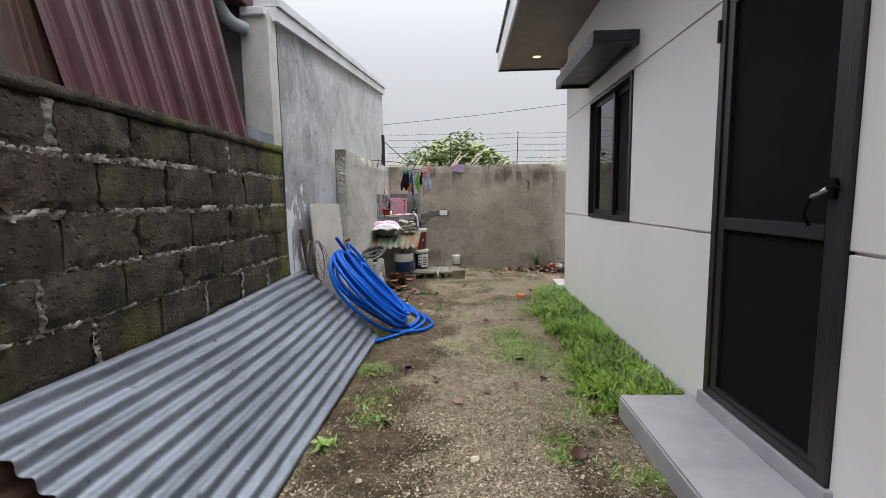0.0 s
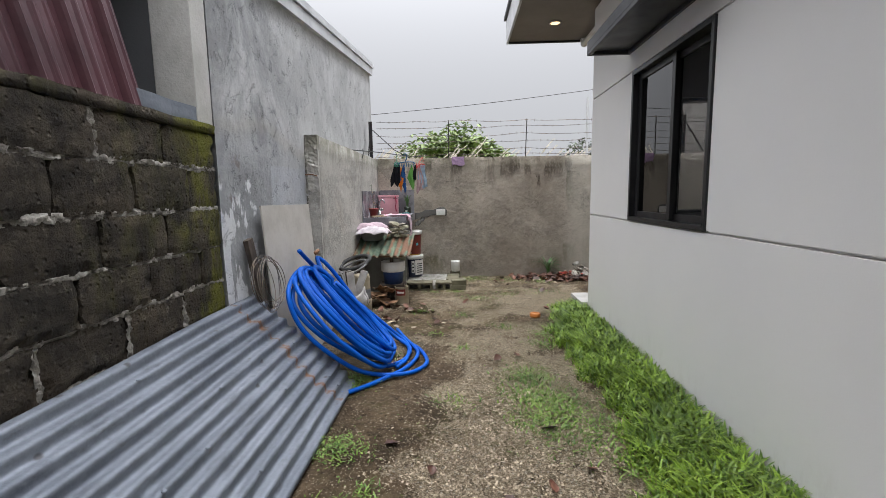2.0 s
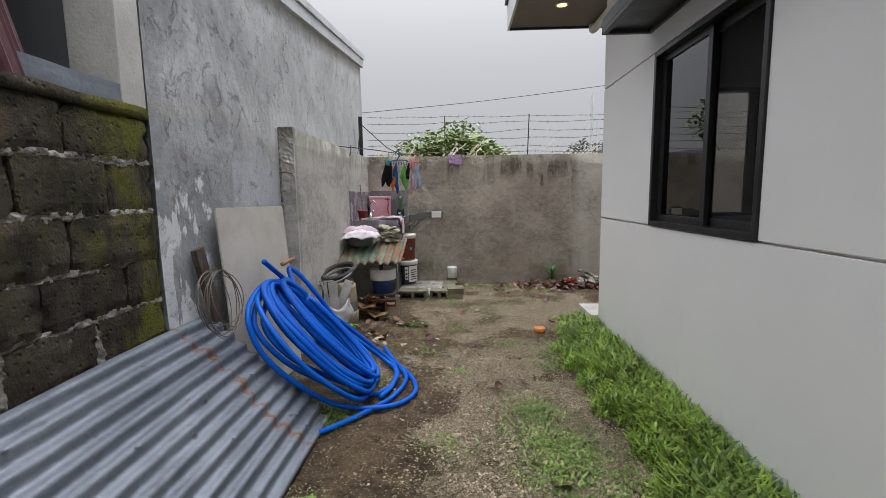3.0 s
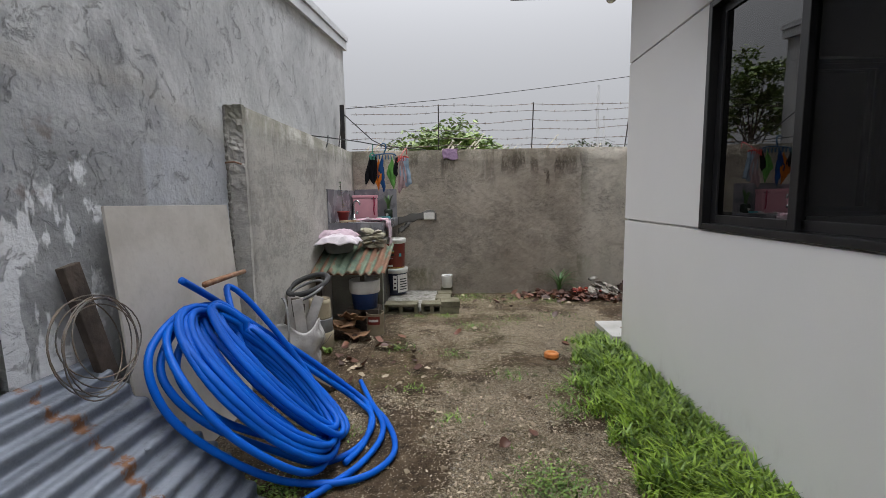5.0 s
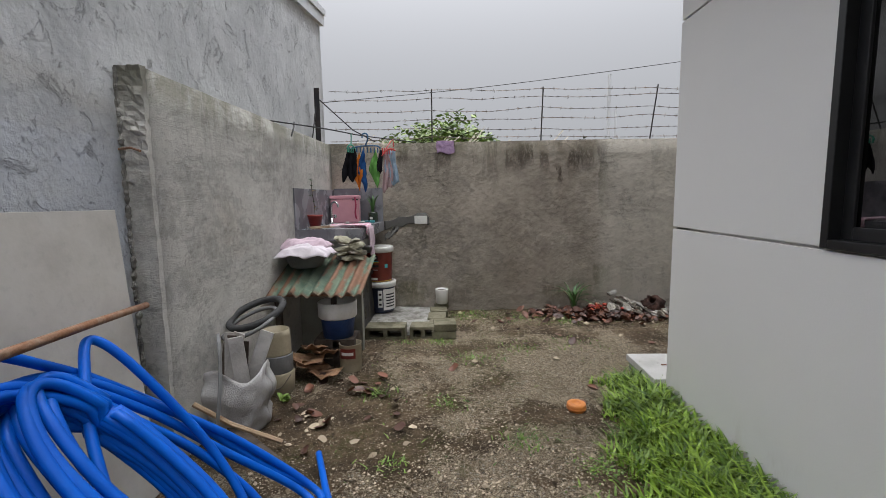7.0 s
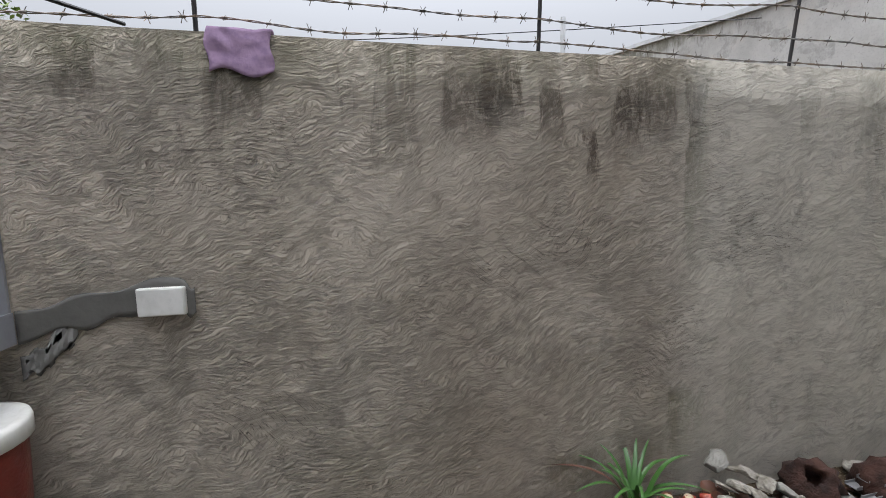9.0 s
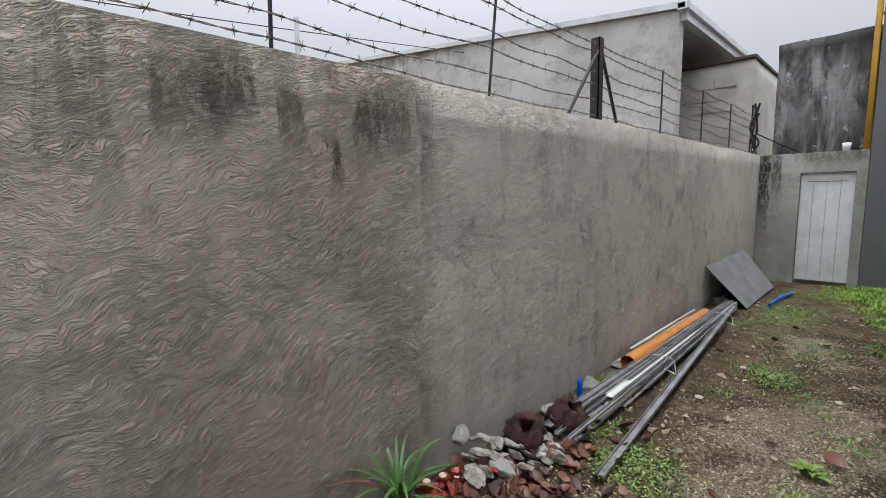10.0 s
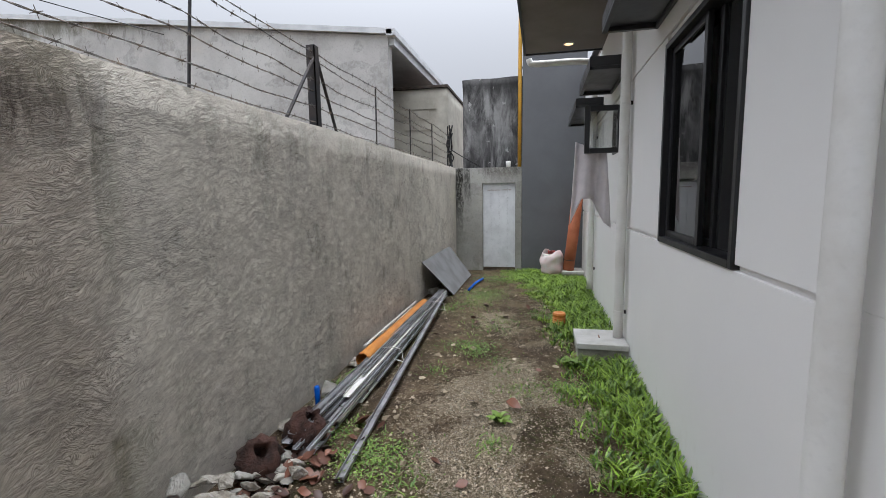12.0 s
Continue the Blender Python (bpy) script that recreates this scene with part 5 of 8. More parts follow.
hanger = thing("clip_hanger", (0.49, 8.0, 1.64), "blue plastic clip hanger on the clothes line", "hanger")
part("hook", tube(spline([(0.455, 8.0, 1.715), (0.46, 8.0, 1.745), (0.485, 8.0, 1.755), (0.505, 8.0, 1.735), (0.50, 8.0, 1.69), (0.485, 8.01, 1.665), (0.487, 8.02, 1.645)], 6), 0.007, 8), BLUEPLASTIC, hanger, "", True)
part("rail", tube(spline([(0.335, 7.96, 1.605), (0.39, 7.99, 1.635), (0.485, 8.02, 1.65), (0.575, 8.05, 1.65), (0.605, 8.06, 1.63)], 6), 0.0075, 8), BLUEPLASTIC, hanger, "", True)
for i in range(9):
    x, y = 0.35 + 0.029 * i, 7.966 + 0.011 * i
    part("clip", box(x - 0.005, x + 0.005, y - 0.01, y + 0.01, 1.59, 1.635, 0.002), BLUEPLASTIC, hanger)
hanger2 = thing("clip_hanger", (0.39, 7.84, 1.62), "green plastic clip hanger with string", "hanger")
part("string", tube(spline([(0.395, 7.84, 1.735), (0.395, 7.84, 1.69), (0.392, 7.84, 1.64)], 4), 0.005, 6), GREENPLASTIC, hanger2)
part("rail", tube(spline([(0.365, 7.80, 1.60), (0.38, 7.82, 1.635), (0.40, 7.86, 1.635), (0.415, 7.89, 1.60)], 5), 0.007, 6), GREENPLASTIC, hanger2, "", True)
for i in range(5):
    part("clip", box(0.368 + 0.011 * i, 0.376 + 0.011 * i, 7.80 + 0.02 * i, 7.815 + 0.02 * i, 1.575, 1.615, 0.002), GREENPLASTIC, hanger2)
hanger3 = thing("clip_hanger", (0.68, 8.07, 1.62), "red plastic clip hanger", "hanger")
part("rail", tube(spline([(0.62, 8.03, 1.56), (0.65, 8.05, 1.60), (0.69, 8.07, 1.625), (0.735, 8.09, 1.61)], 5), 0.007, 6), REDPLASTIC, hanger3, "", True)
part("hook", tube(spline([(0.63, 8.05, 1.585), (0.66, 8.14, 1.66), (0.69, 8.25, 1.725), (0.70, 8.24, 1.66)], 5), 0.005, 6), REDPLASTIC, hanger3, "", True)
for i in range(6):
    part("clip", box(0.625 + 0.018 * i, 0.633 + 0.018 * i, 8.03 + 0.01 * i, 8.042 + 0.01 * i, 1.575, 1.63, 0.002), REDPLASTIC, hanger3)
cloth("shorts", (0.375, 7.86, 1.605), 0.115, 0.25, 3, BLACKCLOTH, "black shorts pinned up to dry", "clothes", top=0.5, tilt=0.25, ragged=0.03)
cloth("sock", (0.374, 7.97, 1.585), 0.05, 0.13, 5, BLACKCLOTH, "black sock pinned up to dry", "clothes", top=0.6, tilt=0.3)
cloth("cleaning_cloth", (0.415, 8.0, 1.595), 0.085, 0.345, 7, ORANGECLOTH, "orange cleaning cloth pinned at its corner", "cloth", top=0.12, tilt=0.3)
cloth("hand_towel", (0.456, 8.01, 1.62), 0.085, 0.38, 9, BLUECLOTH, "blue hand towel pinned at its corner", "towel", top=0.12, tilt=0.5)
cloth("cleaning_cloth", (0.560, 8.04, 1.612), 0.10, 0.335, 11, GREENCLOTH, "lime green cleaning cloth pinned at its corner", "cloth", top=0.14, tilt=0.25)
cloth("sock", (0.602, 8.05, 1.61), 0.042, 0.19, 13, BLACKCLOTH, "long black sock hanging on the hanger", "clothes", top=0.5, tilt=0.3)
cloth("rag", (0.655, 8.06, 1.585), 0.085, 0.32, 15, ROSE, "rose and brown rag hung to dry", "cloth", top=0.4, tilt=0.3)
cloth("shorts", (0.700, 8.08, 1.605), 0.115, 0.27, 17, DENIM, "faded pale denim shorts hung to dry", "clothes", top=0.55, tilt=0.3)
lilac = thing("cleaning_cloth", (1.175, BY, 1.7), "lilac cloth draped over the wall top", "cloth")
part("fabric", sheet(lambda u, v: (1.085 + 0.18 * u + 0.006 * math.sin(v * 9), (BY + 0.05 - 0.058 * min(1, v * 4)) - 0.008 * noise.noise(Vector((u * 5, v * 5, 3))) - 0.004, min(1.757, 1.80 - 0.17 * v + 0.012 * math.sin(u * 7) * v)), 16, 16, 0.004), LILAC, lilac, "", True)

# ---- outdoor kitchen counter ----
counter = thing("kitchen_counter", (0.26, 8.05, 0), "grey tiled concrete kitchen counter with a sink", "counter")
part("slab", boxes([(0.002, 0.52, 7.49, 7.90, 0.862, 0.945), (0.002, 0.12, 7.90, 8.36, 0.862, 0.945), (0.42, 0.52, 7.90, 8.36, 0.862, 0.945), (0.002, 0.52, 8.36, 8.636, 0.862, 0.945)], 0.002), TILE, counter, "grey marbled slab")
for a, b in ((7.49, 7.9), (7.9, 8.28), (8.28, 8.632)):
    part("edge_tile", box(0.521, 0.529, a, b - 0.002, 0.858, 0.95, 0.001), TILE, counter)
part("edge_tile", box(0.004, 0.27, 7.481, 7.489, 0.858, 0.95, 0.001), TILE, counter)
part("edge_tile", box(0.272, 0.526, 7.481, 7.489, 0.858, 0.95, 0.001), TILE, counter)
for a, b in ((7.485, 7.88), (7.882, 8.27), (8.272, 8.634)):
    part("splash_tile", box(0.002, 0.014, a, b, 0.946, 1.275, 0.001), TILE, counter)
part("splash_tile", box(0.015, 0.27, BY - 0.014, BY - 0.003, 0.946, 1.29, 0.001), TILE, counter)
part("splash_tile", box(0.272, 0.52, BY - 0.014, BY - 0.003, 0.946, 1.29, 0.001), TILE, counter)
part("leg", fine_box(0.36, 0.505, 7.50, 7.585, -0.05, 0.861, 0.06, 0.003, 8.0), LEGPLASTER, counter, "painted cement end leg")
part("end_wall", fine_box(0.003, 0.36, 7.52, 7.57, -0.05, 0.861, 0.08, 0.003, 8.0), LEGPLASTER, counter)
part("shelf", box(0.004, 0.46, 7.60, 8.6, 0.46, 0.49, 0.003), BLACKBOARD, counter)
sink = part("sink", boxes([(0.12, 0.42, 7.90, 8.36, 0.74, 0.75), (0.12, 0.128, 7.90, 8.36, 0.75, 0.948), (0.412, 0.42, 7.90, 8.36, 0.75, 0.948), (0.128, 0.412, 7.90, 7.908, 0.75, 0.948), (0.128, 0.412, 8.352, 8.36, 0.75, 0.948)], 0.002), STEEL, counter, "stainless steel sink bowl")
part("rim", boxes([(0.10, 0.127, 7.88, 8.38, 0.9465, 0.951), (0.413, 0.44, 7.88, 8.38, 0.9465, 0.951), (0.127, 0.413, 7.88, 7.907, 0.9465, 0.951), (0.127, 0.413, 8.353, 8.38, 0.9465, 0.951)], 0.001), STEEL, sink)
faucet = thing("faucet", (0.06, 8.3, 0.946), "chrome gooseneck sink faucet", "faucet")
part("base", lathe([(0.024, 0), (0.024, 0.012), (0.014, 0.02), (0.012, 0.06)], (0.065, 8.33, 0.946), 16), CHROME, faucet, "", True)
part("spout", tube(spline([(0.065, 8.33, 1.0), (0.065, 8.33, 1.10), (0.075, 8.325, 1.145), (0.11, 8.315, 1.155), (0.135, 8.31, 1.13), (0.137, 8.31, 1.105)], 6), 0.010, 10), CHROME, faucet, "", True)
part("knob", lathe([(0.012, 0), (0.017, 0.01), (0.017, 0.03), (0.01, 0.036)], (0.095, 8.345, 1.0), 14), CHROME, faucet, "", True)
cooler = thing("cooler_box", (0.16, 8.5, 0.946), "pink plastic cooler box with a magenta strap", "cooler box")
part("body", turned(box(-0.14, 0.14, -0.075, 0.075, 0, 0.235, 0.012), Matrix.Translation((0.165, 8.50, 0.947)) @ Euler((0, 0, 0.12)).to_matrix().to_4x4()), PINK, cooler)
part("lid", turned(box(-0.147, 0.147, -0.08, 0.08, 0.237, 0.272, 0.008), Matrix.Translation((0.165, 8.50, 0.947)) @ Euler((0, 0, 0.12)).to_matrix().to_4x4()), PINK, cooler)
part("strap", tube(spline([(0.275, 8.428, 1.20), (0.285, 8.42, 1.12), (0.275, 8.428, 1.05), (0.285, 8.43, 0.985)], 6), 0.008, 6), MAGENTA, cooler, "magenta carrying strap")
part("clasp", box(0.245, 0.305, 8.424, 8.432, 1.17, 1.18, 0.002), INK, cooler)
jar = thing("plant_jar", (0.43, 8.55, 0.946), "glass jar of water with green leaf cuttings", "plant")
part("jar", lathe([(0.046, 0), (0.05, 0.01), (0.05, 0.085), (0.046, 0.10), (0.043, 0.10), (0.046, 0.085), (0.045, 0.012)], (0.43, 8.545, 0.947), 20), plain("dark_green_glass", (0.03, 0.045, 0.03), None, 8, 0.12), jar, "", True)
part("label", box(0.405, 0.435, 8.494, 8.497, 0.975, 1.0), WHITEPLASTIC, jar)


def strap_leaf(at, yaw, length, width, rise, droop, seg=8):
    """A pointed leaf that rises and then arches over."""
    vs, fs = [], []
    d = Vector((math.cos(yaw), math.sin(yaw), 0))
    n = Vector((-math.sin(yaw), math.cos(yaw), 0))
    for i in range(seg + 1):
        t = i / seg
        p = Vector(at) + d * (length * t * (0.35 + 0.65 * t * droop)) + Vector((0, 0, rise * (t * 1.5 - droop * t * t)))
        w = width * (0.75 + 0.6 * t) * (1 - t) ** 0.6 if t < 1 else 0.0005
        vs += [p - n * w / 2 + Vector((0, 0, w * 0.22)), p, p + n * w / 2 + Vector((0, 0, w * 0.22))]
    for i in range(seg):
        for k in (0, 1):
            a = i * 3 + k
            fs.append((a, a + 1, a + 4, a + 3))
    return [tuple(v) for v in vs], [], fs


for i in range(6):
    part("leaf", strap_leaf((0.43, 8.545, 1.03), 0.6 + i * 1.05, 0.07 + 0.02 * (i % 3), 0.038, 0.17 + 0.03 * (i % 2), 0.55), PANDAN, jar, "", True)
brush = thing("scrub_brush", (0.40, 8.42, 0.946), "turquoise and white dish brush", "brush")
part("handle", tube([(0.33, 8.43, 0.957), (0.40, 8.42, 0.96), (0.46, 8.41, 0.957)], 0.008, 6), CYAN, brush)
part("bristles", box(0.42, 0.47, 8.395, 8.425, 0.948, 0.97, 0.004), CYAN, brush)
part("sleeve", tube([(0.31, 8.41, 0.956), (0.37, 8.405, 0.957)], 0.007, 6), WHITEPLASTIC, brush)
soap = thing("soap_bar", (0.2, 8.37, 0.951), "small white soap piece on the counter", "soap")
part("bar", box(0.19, 0.225, 8.362, 8.378, 0.9515, 0.963, 0.004), WHITEPLASTIC, soap, "", True)
flowerpot = thing("flower_pot", (0.10, 7.72, 0.946), "red-brown plastic pot with a thin yellowing plant", "plant pot")
part("pot", lathe([(0.042, 0), (0.058, 0.095), (0.064, 0.095), (0.064, 0.11), (0.056, 0.11), (0.052, 0.09)], (0.10, 7.70, 0.947), 22), REDPOT, flowerpot, "", True)
part("soil", lathe([(0.05, 0.09), (0.05, 0.094)], (0.10, 7.70, 0.947), 16), BARK, flowerpot)
stem = spline([(0.10, 7.70, 1.03), (0.095, 7.71, 1.14), (0.085, 7.70, 1.25), (0.075, 7.72, 1.36)], 5)
part("stem", tube(stem, 0.003, 5), BARK, flowerpot)
for i in range(9):
    p = stem[3 + (i * 11) % 13] if i < 7 else Vector((0.10, 7.70, 1.045))
    part("leaf", strap_leaf(p, i * 2.3, 0.05 if i < 7 else 0.08, 0.026, 0.015, 0.9, 5), PANDAN if i % 3 else leaf_mat("yellow_leaf", (0.3, 0.2, 0.03), (0.35, 0.24, 0.05)), flowerpot, "", True)
spoons = thing("wooden_spoons", (0.22, 7.62, 0.946), "pale wooden spoons lying on the counter", "kitchen utensil")
part("spoon", tube([(0.12, 7.52, 0.955), (0.2, 7.60, 0.957), (0.27, 7.66, 0.957)], 0.006, 6), PALEWOOD, spoons)
part("spoon", tube([(0.10, 7.54, 0.963), (0.19, 7.63, 0.966), (0.25, 7.68, 0.962)], 0.006, 6), PALEWOOD, spoons)
part("bowl", turned(box(-0.02, 0.02, -0.014, 0.014, -0.004, 0.005, 0.004), Matrix.Translation((0.262, 7.685, 0.962)) @ Euler((0, 0, 0.8)).to_matrix().to_4x4()), PALEWOOD, spoons)
dish_towel = thing("dish_towel", (0.4, 7.65, 0.946), "pink towel with red checks draped over the counter edge", "towel")
def over_edge(u, v):
    y = 7.645 + 0.22 * u + 0.02 * math.sin(v * 5) - 0.03 * (1 - v)
    fold = 0.010 * math.sin(u * 15 + v * 3)
    s = v * 0.46
    if s < 0.30:
        return (0.235 + s, y + 0.15 * (1 - v * 2) * (0.5 - u) - 0.04 * (1 - 2 * v), 0.957 + abs(fold) + 0.012 * noise.noise(Vector((u * 5, v * 6, 2))) + 0.006)
    k = (s - 0.30) * (0.3 + 0.8 * u)
    return (0.545 + 0.6 * fold, y, 0.958 - k)
def under_fold(u, v):
    fold = 0.016 * math.sin(u * 13 + 0.6 * math.sin(v * 4)) * (0.4 + 0.6 * v)
    low = 0.205 - 0.05 * math.sin(u * 6.5 + 1.2) * v
    return (0.550 + fold * 0.7 + 0.012 * v, 7.645 + 0.215 * u + 0.012 * math.sin(v * 3 + u * 4), 0.945 - v * low)
part("hanging_fold", sheet(under_fold, 30, 14, 0.005), PINKCLOTH, dish_towel, "plain pale pink underside hanging down", True)
part("fabric", sheet(over_edge, 30, 30, 0.006), STRIPED, dish_towel, "", True)


def paint_pail(name, at, body, label, r0=0.128, r1=0.142, h=0.31):
    """A plastic paint pail with lid, printed body and wire bail."""
    t = thing(name, at, label, "paint pail", "stacked paint pails")
    part("body", lathe([(r0, 0), (r0 + 0.002, 0.004), (r1, h - 0.03), (r1, h - 0.02)], at, 32), body, t, "", True)
    lid = part("lid", lathe([(r1 + 0.004, h - 0.055), (r1 + 0.012, h - 0.05), (r1 + 0.012, h - 0.012), (r1 + 0.008, h), (r1 - 0.012, h), (r1 - 0.02, h - 0.008), (0.03, h - 0.006)], at, 32), WHITEPLASTIC, t, "white snap lid", True)
    part("spout_cap", lathe([(0.032, h - 0.006), (0.032, h + 0.004), (0.022, h + 0.006), (0.02, h + 0.0)], (at[0] - 0.01, at[1] - 0.04, at[2]), 20), WHITEPLASTIC, lid)
    return t


def label_arc(at, r, h0, h1, a0, a1, mat, name, parent):
    """A printed patch that wraps the pail."""
    vs, fs = [], []
    n = 10
    for i in range(n + 1):
        a = a0 + (a1 - a0) * i / n
        for h in (h0, h1):
            for rr in (r, r + 0.0012):
                vs.append((at[0] + rr * math.cos(a), at[1] + rr * math.sin(a), at[2] + h))
    for i in range(n):
        b = i * 4
        fs += [(b + 1, b + 5, b + 7, b + 3), (b, b + 2, b + 6, b + 4), (b + 2, b + 3, b + 7, b + 6), (b, b + 4, b + 5, b + 1)]
    fs += [(0, 1, 3, 2), (n * 4, n * 4 + 2, n * 4 + 3, n * 4 + 1)]
    part(name, (vs, [], fs), mat, parent)


P1 = (0.505, 8.44, 0.052)
low_pail = paint_pail("paint_pail", P1, PAILNAVY, "navy and white paint pail under another pail")
label_arc(P1, 0.141, 0.03, 0.24, -1.25, 0.3, WHITEPLASTIC, "label", low_pail)
label_arc(P1, 0.1425, 0.06, 0.23, -1.62, -1.32, WHITEPLASTIC, "label", low_pail)
for i in range(3):
    label_arc(P1, 0.1437, 0.08 + 0.05 * i, 0.10 + 0.05 * i, -1.56, -1.38, INK, "print_bar", low_pail)
for i in range(5):
    label_arc(P1, 0.1425, 0.06 + 0.03 * i, 0.072 + 0.03 * i, -1.05, -0.3, INK, "print_bar", low_pail)
P2 = (0.49, 8.43, 0.366)
top_pail = paint_pail("paint_pail", P2, PAILRED, "dark red paint pail with a dirty white lid", h=0.345)
label_arc(P2, 0.1405, 0.215, 0.262, -2.05, -1.45, INK, "black_name_panel", top_pail)
label_arc(P2, 0.1418, 0.232, 0.25, -1.97, -1.53, WHITEPLASTIC, "name_bar", top_pail)
label_arc(P2, 0.1405, 0.204, 0.213, -1.95, -1.4, CYAN, "rainbow_stripe", top_pail)
label_arc(P2, 0.1405, 0.192, 0.203, -1.9, -1.35, GOLD, "rainbow_stripe", top_pail)
label_arc(P2, 0.139, 0.15, 0.172, -1.9, -1.4, INK, "print_bar", top_pail)
label_arc(P2, 0.138, 0.115, 0.128, -1.8, -1.45, ROSE, "print_bar", top_pail)
label_arc(P2, 0.132, 0.022, 0.045, -1.98, -1.5, WHITEPLASTIC, "shade_label", top_pail)
label_arc(P2, 0.1305, 0.004, 0.014, -2.6, -0.2, GOLD, "gold_line", top_pail)
label_arc(P2, 0.139, 0.14, 0.175, -0.95, -0.72, CYAN, "round_mark", top_pail)
panel = thing("plywood_panel", (0.36, 8.0, 0.02), "black film-faced plywood panel leaning under the counter", "panel")
part("sheet", turned(box(-0.004, 0.008, 7.62, 8.42, 0, 0.455, 0.002), Matrix.Translation((0.45, 0, 0.02)) @ Euler((0, -0.06, 0)).to_matrix().to_4x4()), BLACKBOARD, panel)
for i in range(4):
    for j in range(2):
        y = 7.72 + 0.19 * i
        z = 0.09 + 0.2 * j
        part("printed_mark", turned(boxes([(0.0085, 0.0105, y - 0.028, y - 0.018, z, z + 0.10), (0.0085, 0.0105, y + 0.018, y + 0.028, z, z + 0.10), (0.0085, 0.0105, y - 0.006, y + 0.006, z - 0.01, z + 0.12), (0.0085, 0.0105, y - 0.018, y + 0.018, z + 0.035, z + 0.045)]), Matrix.Translation((0.45, 0, 0.02)) @ Euler((0, -0.06, 0)).to_matrix().to_4x4()), FADEPRINT, panel)

outlet = thing("junction_box", (0.91, BY, 0.95), "white electrical box cover on the wall", "outlet box")
part("cover", box(0.846, 0.977, BY - 0.028, BY - 0.003, 0.914, 1.0, 0.006), WHITEPLASTIC, outlet)
part("plate", box(0.85, 0.973, BY - 0.031, BY - 0.029, 0.918, 0.996, 0.001), WHITEPLASTIC, outlet)
patch = thing("cement_patch", (0.7, BY, 0.9), "dark smooth cement patching round the box", "wall patch", kind="structure")
def smear(pts, w):
    def f(u, v):
        p = spline(pts, 6)
        q = p[min(len(p) - 1, int(u * (len(p) - 1)))]
        ww = w * (0.75 + 0.5 * noise.noise(Vector((u * 6, v * 2, 0.5))))
        return (q[0], BY - 0.006, q[2] + (v - 0.5) * ww)
    return sheet(f, 24, 6, 0.003)
part("smear", smear([(0.53, 0, 0.90), (0.66, 0, 0.93), (0.80, 0, 0.965), (0.95, 0, 0.965), (1.0, 0, 0.955)], 0.13), DAMP, patch, "", True)
part("smear", turned(smear([(0.53, 0, 0.78), (0.60, 0, 0.82), (0.68, 0, 0.90)], 0.10), Matrix.Translation((0, 0.001, 0))), DAMP, patch, "", True)

# ---- corner by the counter ----
pad = thing("cement_pad", (0.8, 8.2, 0), "rough pale cement pad in the corner", "slab", kind="structure")
pad_bm = wobble(fine_box(0.30, 1.04, 7.80, 8.634, -0.06, 0.040, 0.035, 0.012, 5.0), 0.012, 22.0)
for v in pad_bm.verts:
    v.co.y = min(v.co.y, 8.636)
part("pad", pad_bm, PADMAT, pad, "", True)


def hollow_block(x, y, z, yaw, mat, lx=0.36, ly=0.17, lz=0.1):
    t = thing("hollow_block", (x, y, z), "grey hollow concrete block lying on the ground", "concrete block", "blocks edging the cement pad")
    bm = boxes([(-lx / 2, lx / 2, -ly / 2, -ly / 2 + 0.03, 0, lz), (-lx / 2, lx / 2, ly / 2 - 0.03, ly / 2, 0, lz), (-lx / 2, -lx / 2 + 0.03, -ly / 2 + 0.03, ly / 2 - 0.03, 0, lz),
                (lx / 2 - 0.03, lx / 2, -ly / 2 + 0.03, ly / 2 - 0.03, 0, lz), (-0.02, 0.02, -ly / 2 + 0.03, ly / 2 - 0.03, 0, lz)], 0.004)
    part("block", turned(wobble(bm, 0.004, 22.0, x), Matrix.Translation((x, y, z)) @ Euler((math.pi / 2 * 0, 0, yaw)).to_matrix().to_4x4()), mat, t)


def side_block(x, y, w, label):
    """A hollow block lying on its side, cells to the front."""
    t = thing("hollow_block", (x, y, 0), label, "concrete block", "blocks edging the cement pad")
    rows = [(-w / 2, w / 2, -0.09, 0.09, 0, 0.025), (-w / 2, w / 2, -0.09, 0.09, 0.085, 0.11), (-w / 2, -w / 2 + 0.03, -0.09, 0.09, 0.025, 0.085), (w / 2 - 0.03, w / 2, -0.09, 0.09, 0.025, 0.085), (-0.018, 0.018, -0.09, 0.09, 0.025, 0.085)]
    part("block", turned(wobble(boxes(rows, 0.003), 0.003, 25.0, x), Matrix.Translation((x, y, -0.015))), MOSSY, t)


side_block(0.66, 7.76, 0.34, "weathered hollow block lying on its side")
side_block(0.98, 7.77, 0.22, "short broken hollow block lying on its side")
for i, (x, y, w, l, z) in enumerate(((1.16, 7.75, 0.2, 0.2, 0.0), (1.165, 7.745, 0.19, 0.19, 0.065), (1.10, 7.97, 0.17, 0.2, 0.0), (1.08, 8.2, 0.17, 0.22, 0.0), (1.09, 8.43, 0.17, 0.19, 0.0), (1.115, 8.57, 0.14, 0.1, 0.03))):
    t = thing("edging_brick", (x, y, z), "moss-stained solid brick edging the cement pad", "brick", "bricks edging the cement pad")
    part("brick", turned(wobble(box(-w / 2, w / 2, -l / 2, l / 2, 0, 0.062, 0.006), 0.004, 20.0, i), Matrix.Translation((x, y, z)) @ Euler((0, 0, 0.1 * math.sin(i * 2.1))).to_matrix().to_4x4()), MOSSY, t)
white_pot = thing("white_pot", (1.12, 8.55, 0.09), "white plastic planter with soil, stained brown inside", "plant pot")
part("pot", lathe([(0.052, 0), (0.06, 0.01), (0.068, 0.14), (0.068, 0.152), (0.062, 0.152), (0.06, 0.12)], (1.12, 8.55, 0.092), 24), WHITEPLASTIC, white_pot, "", True)
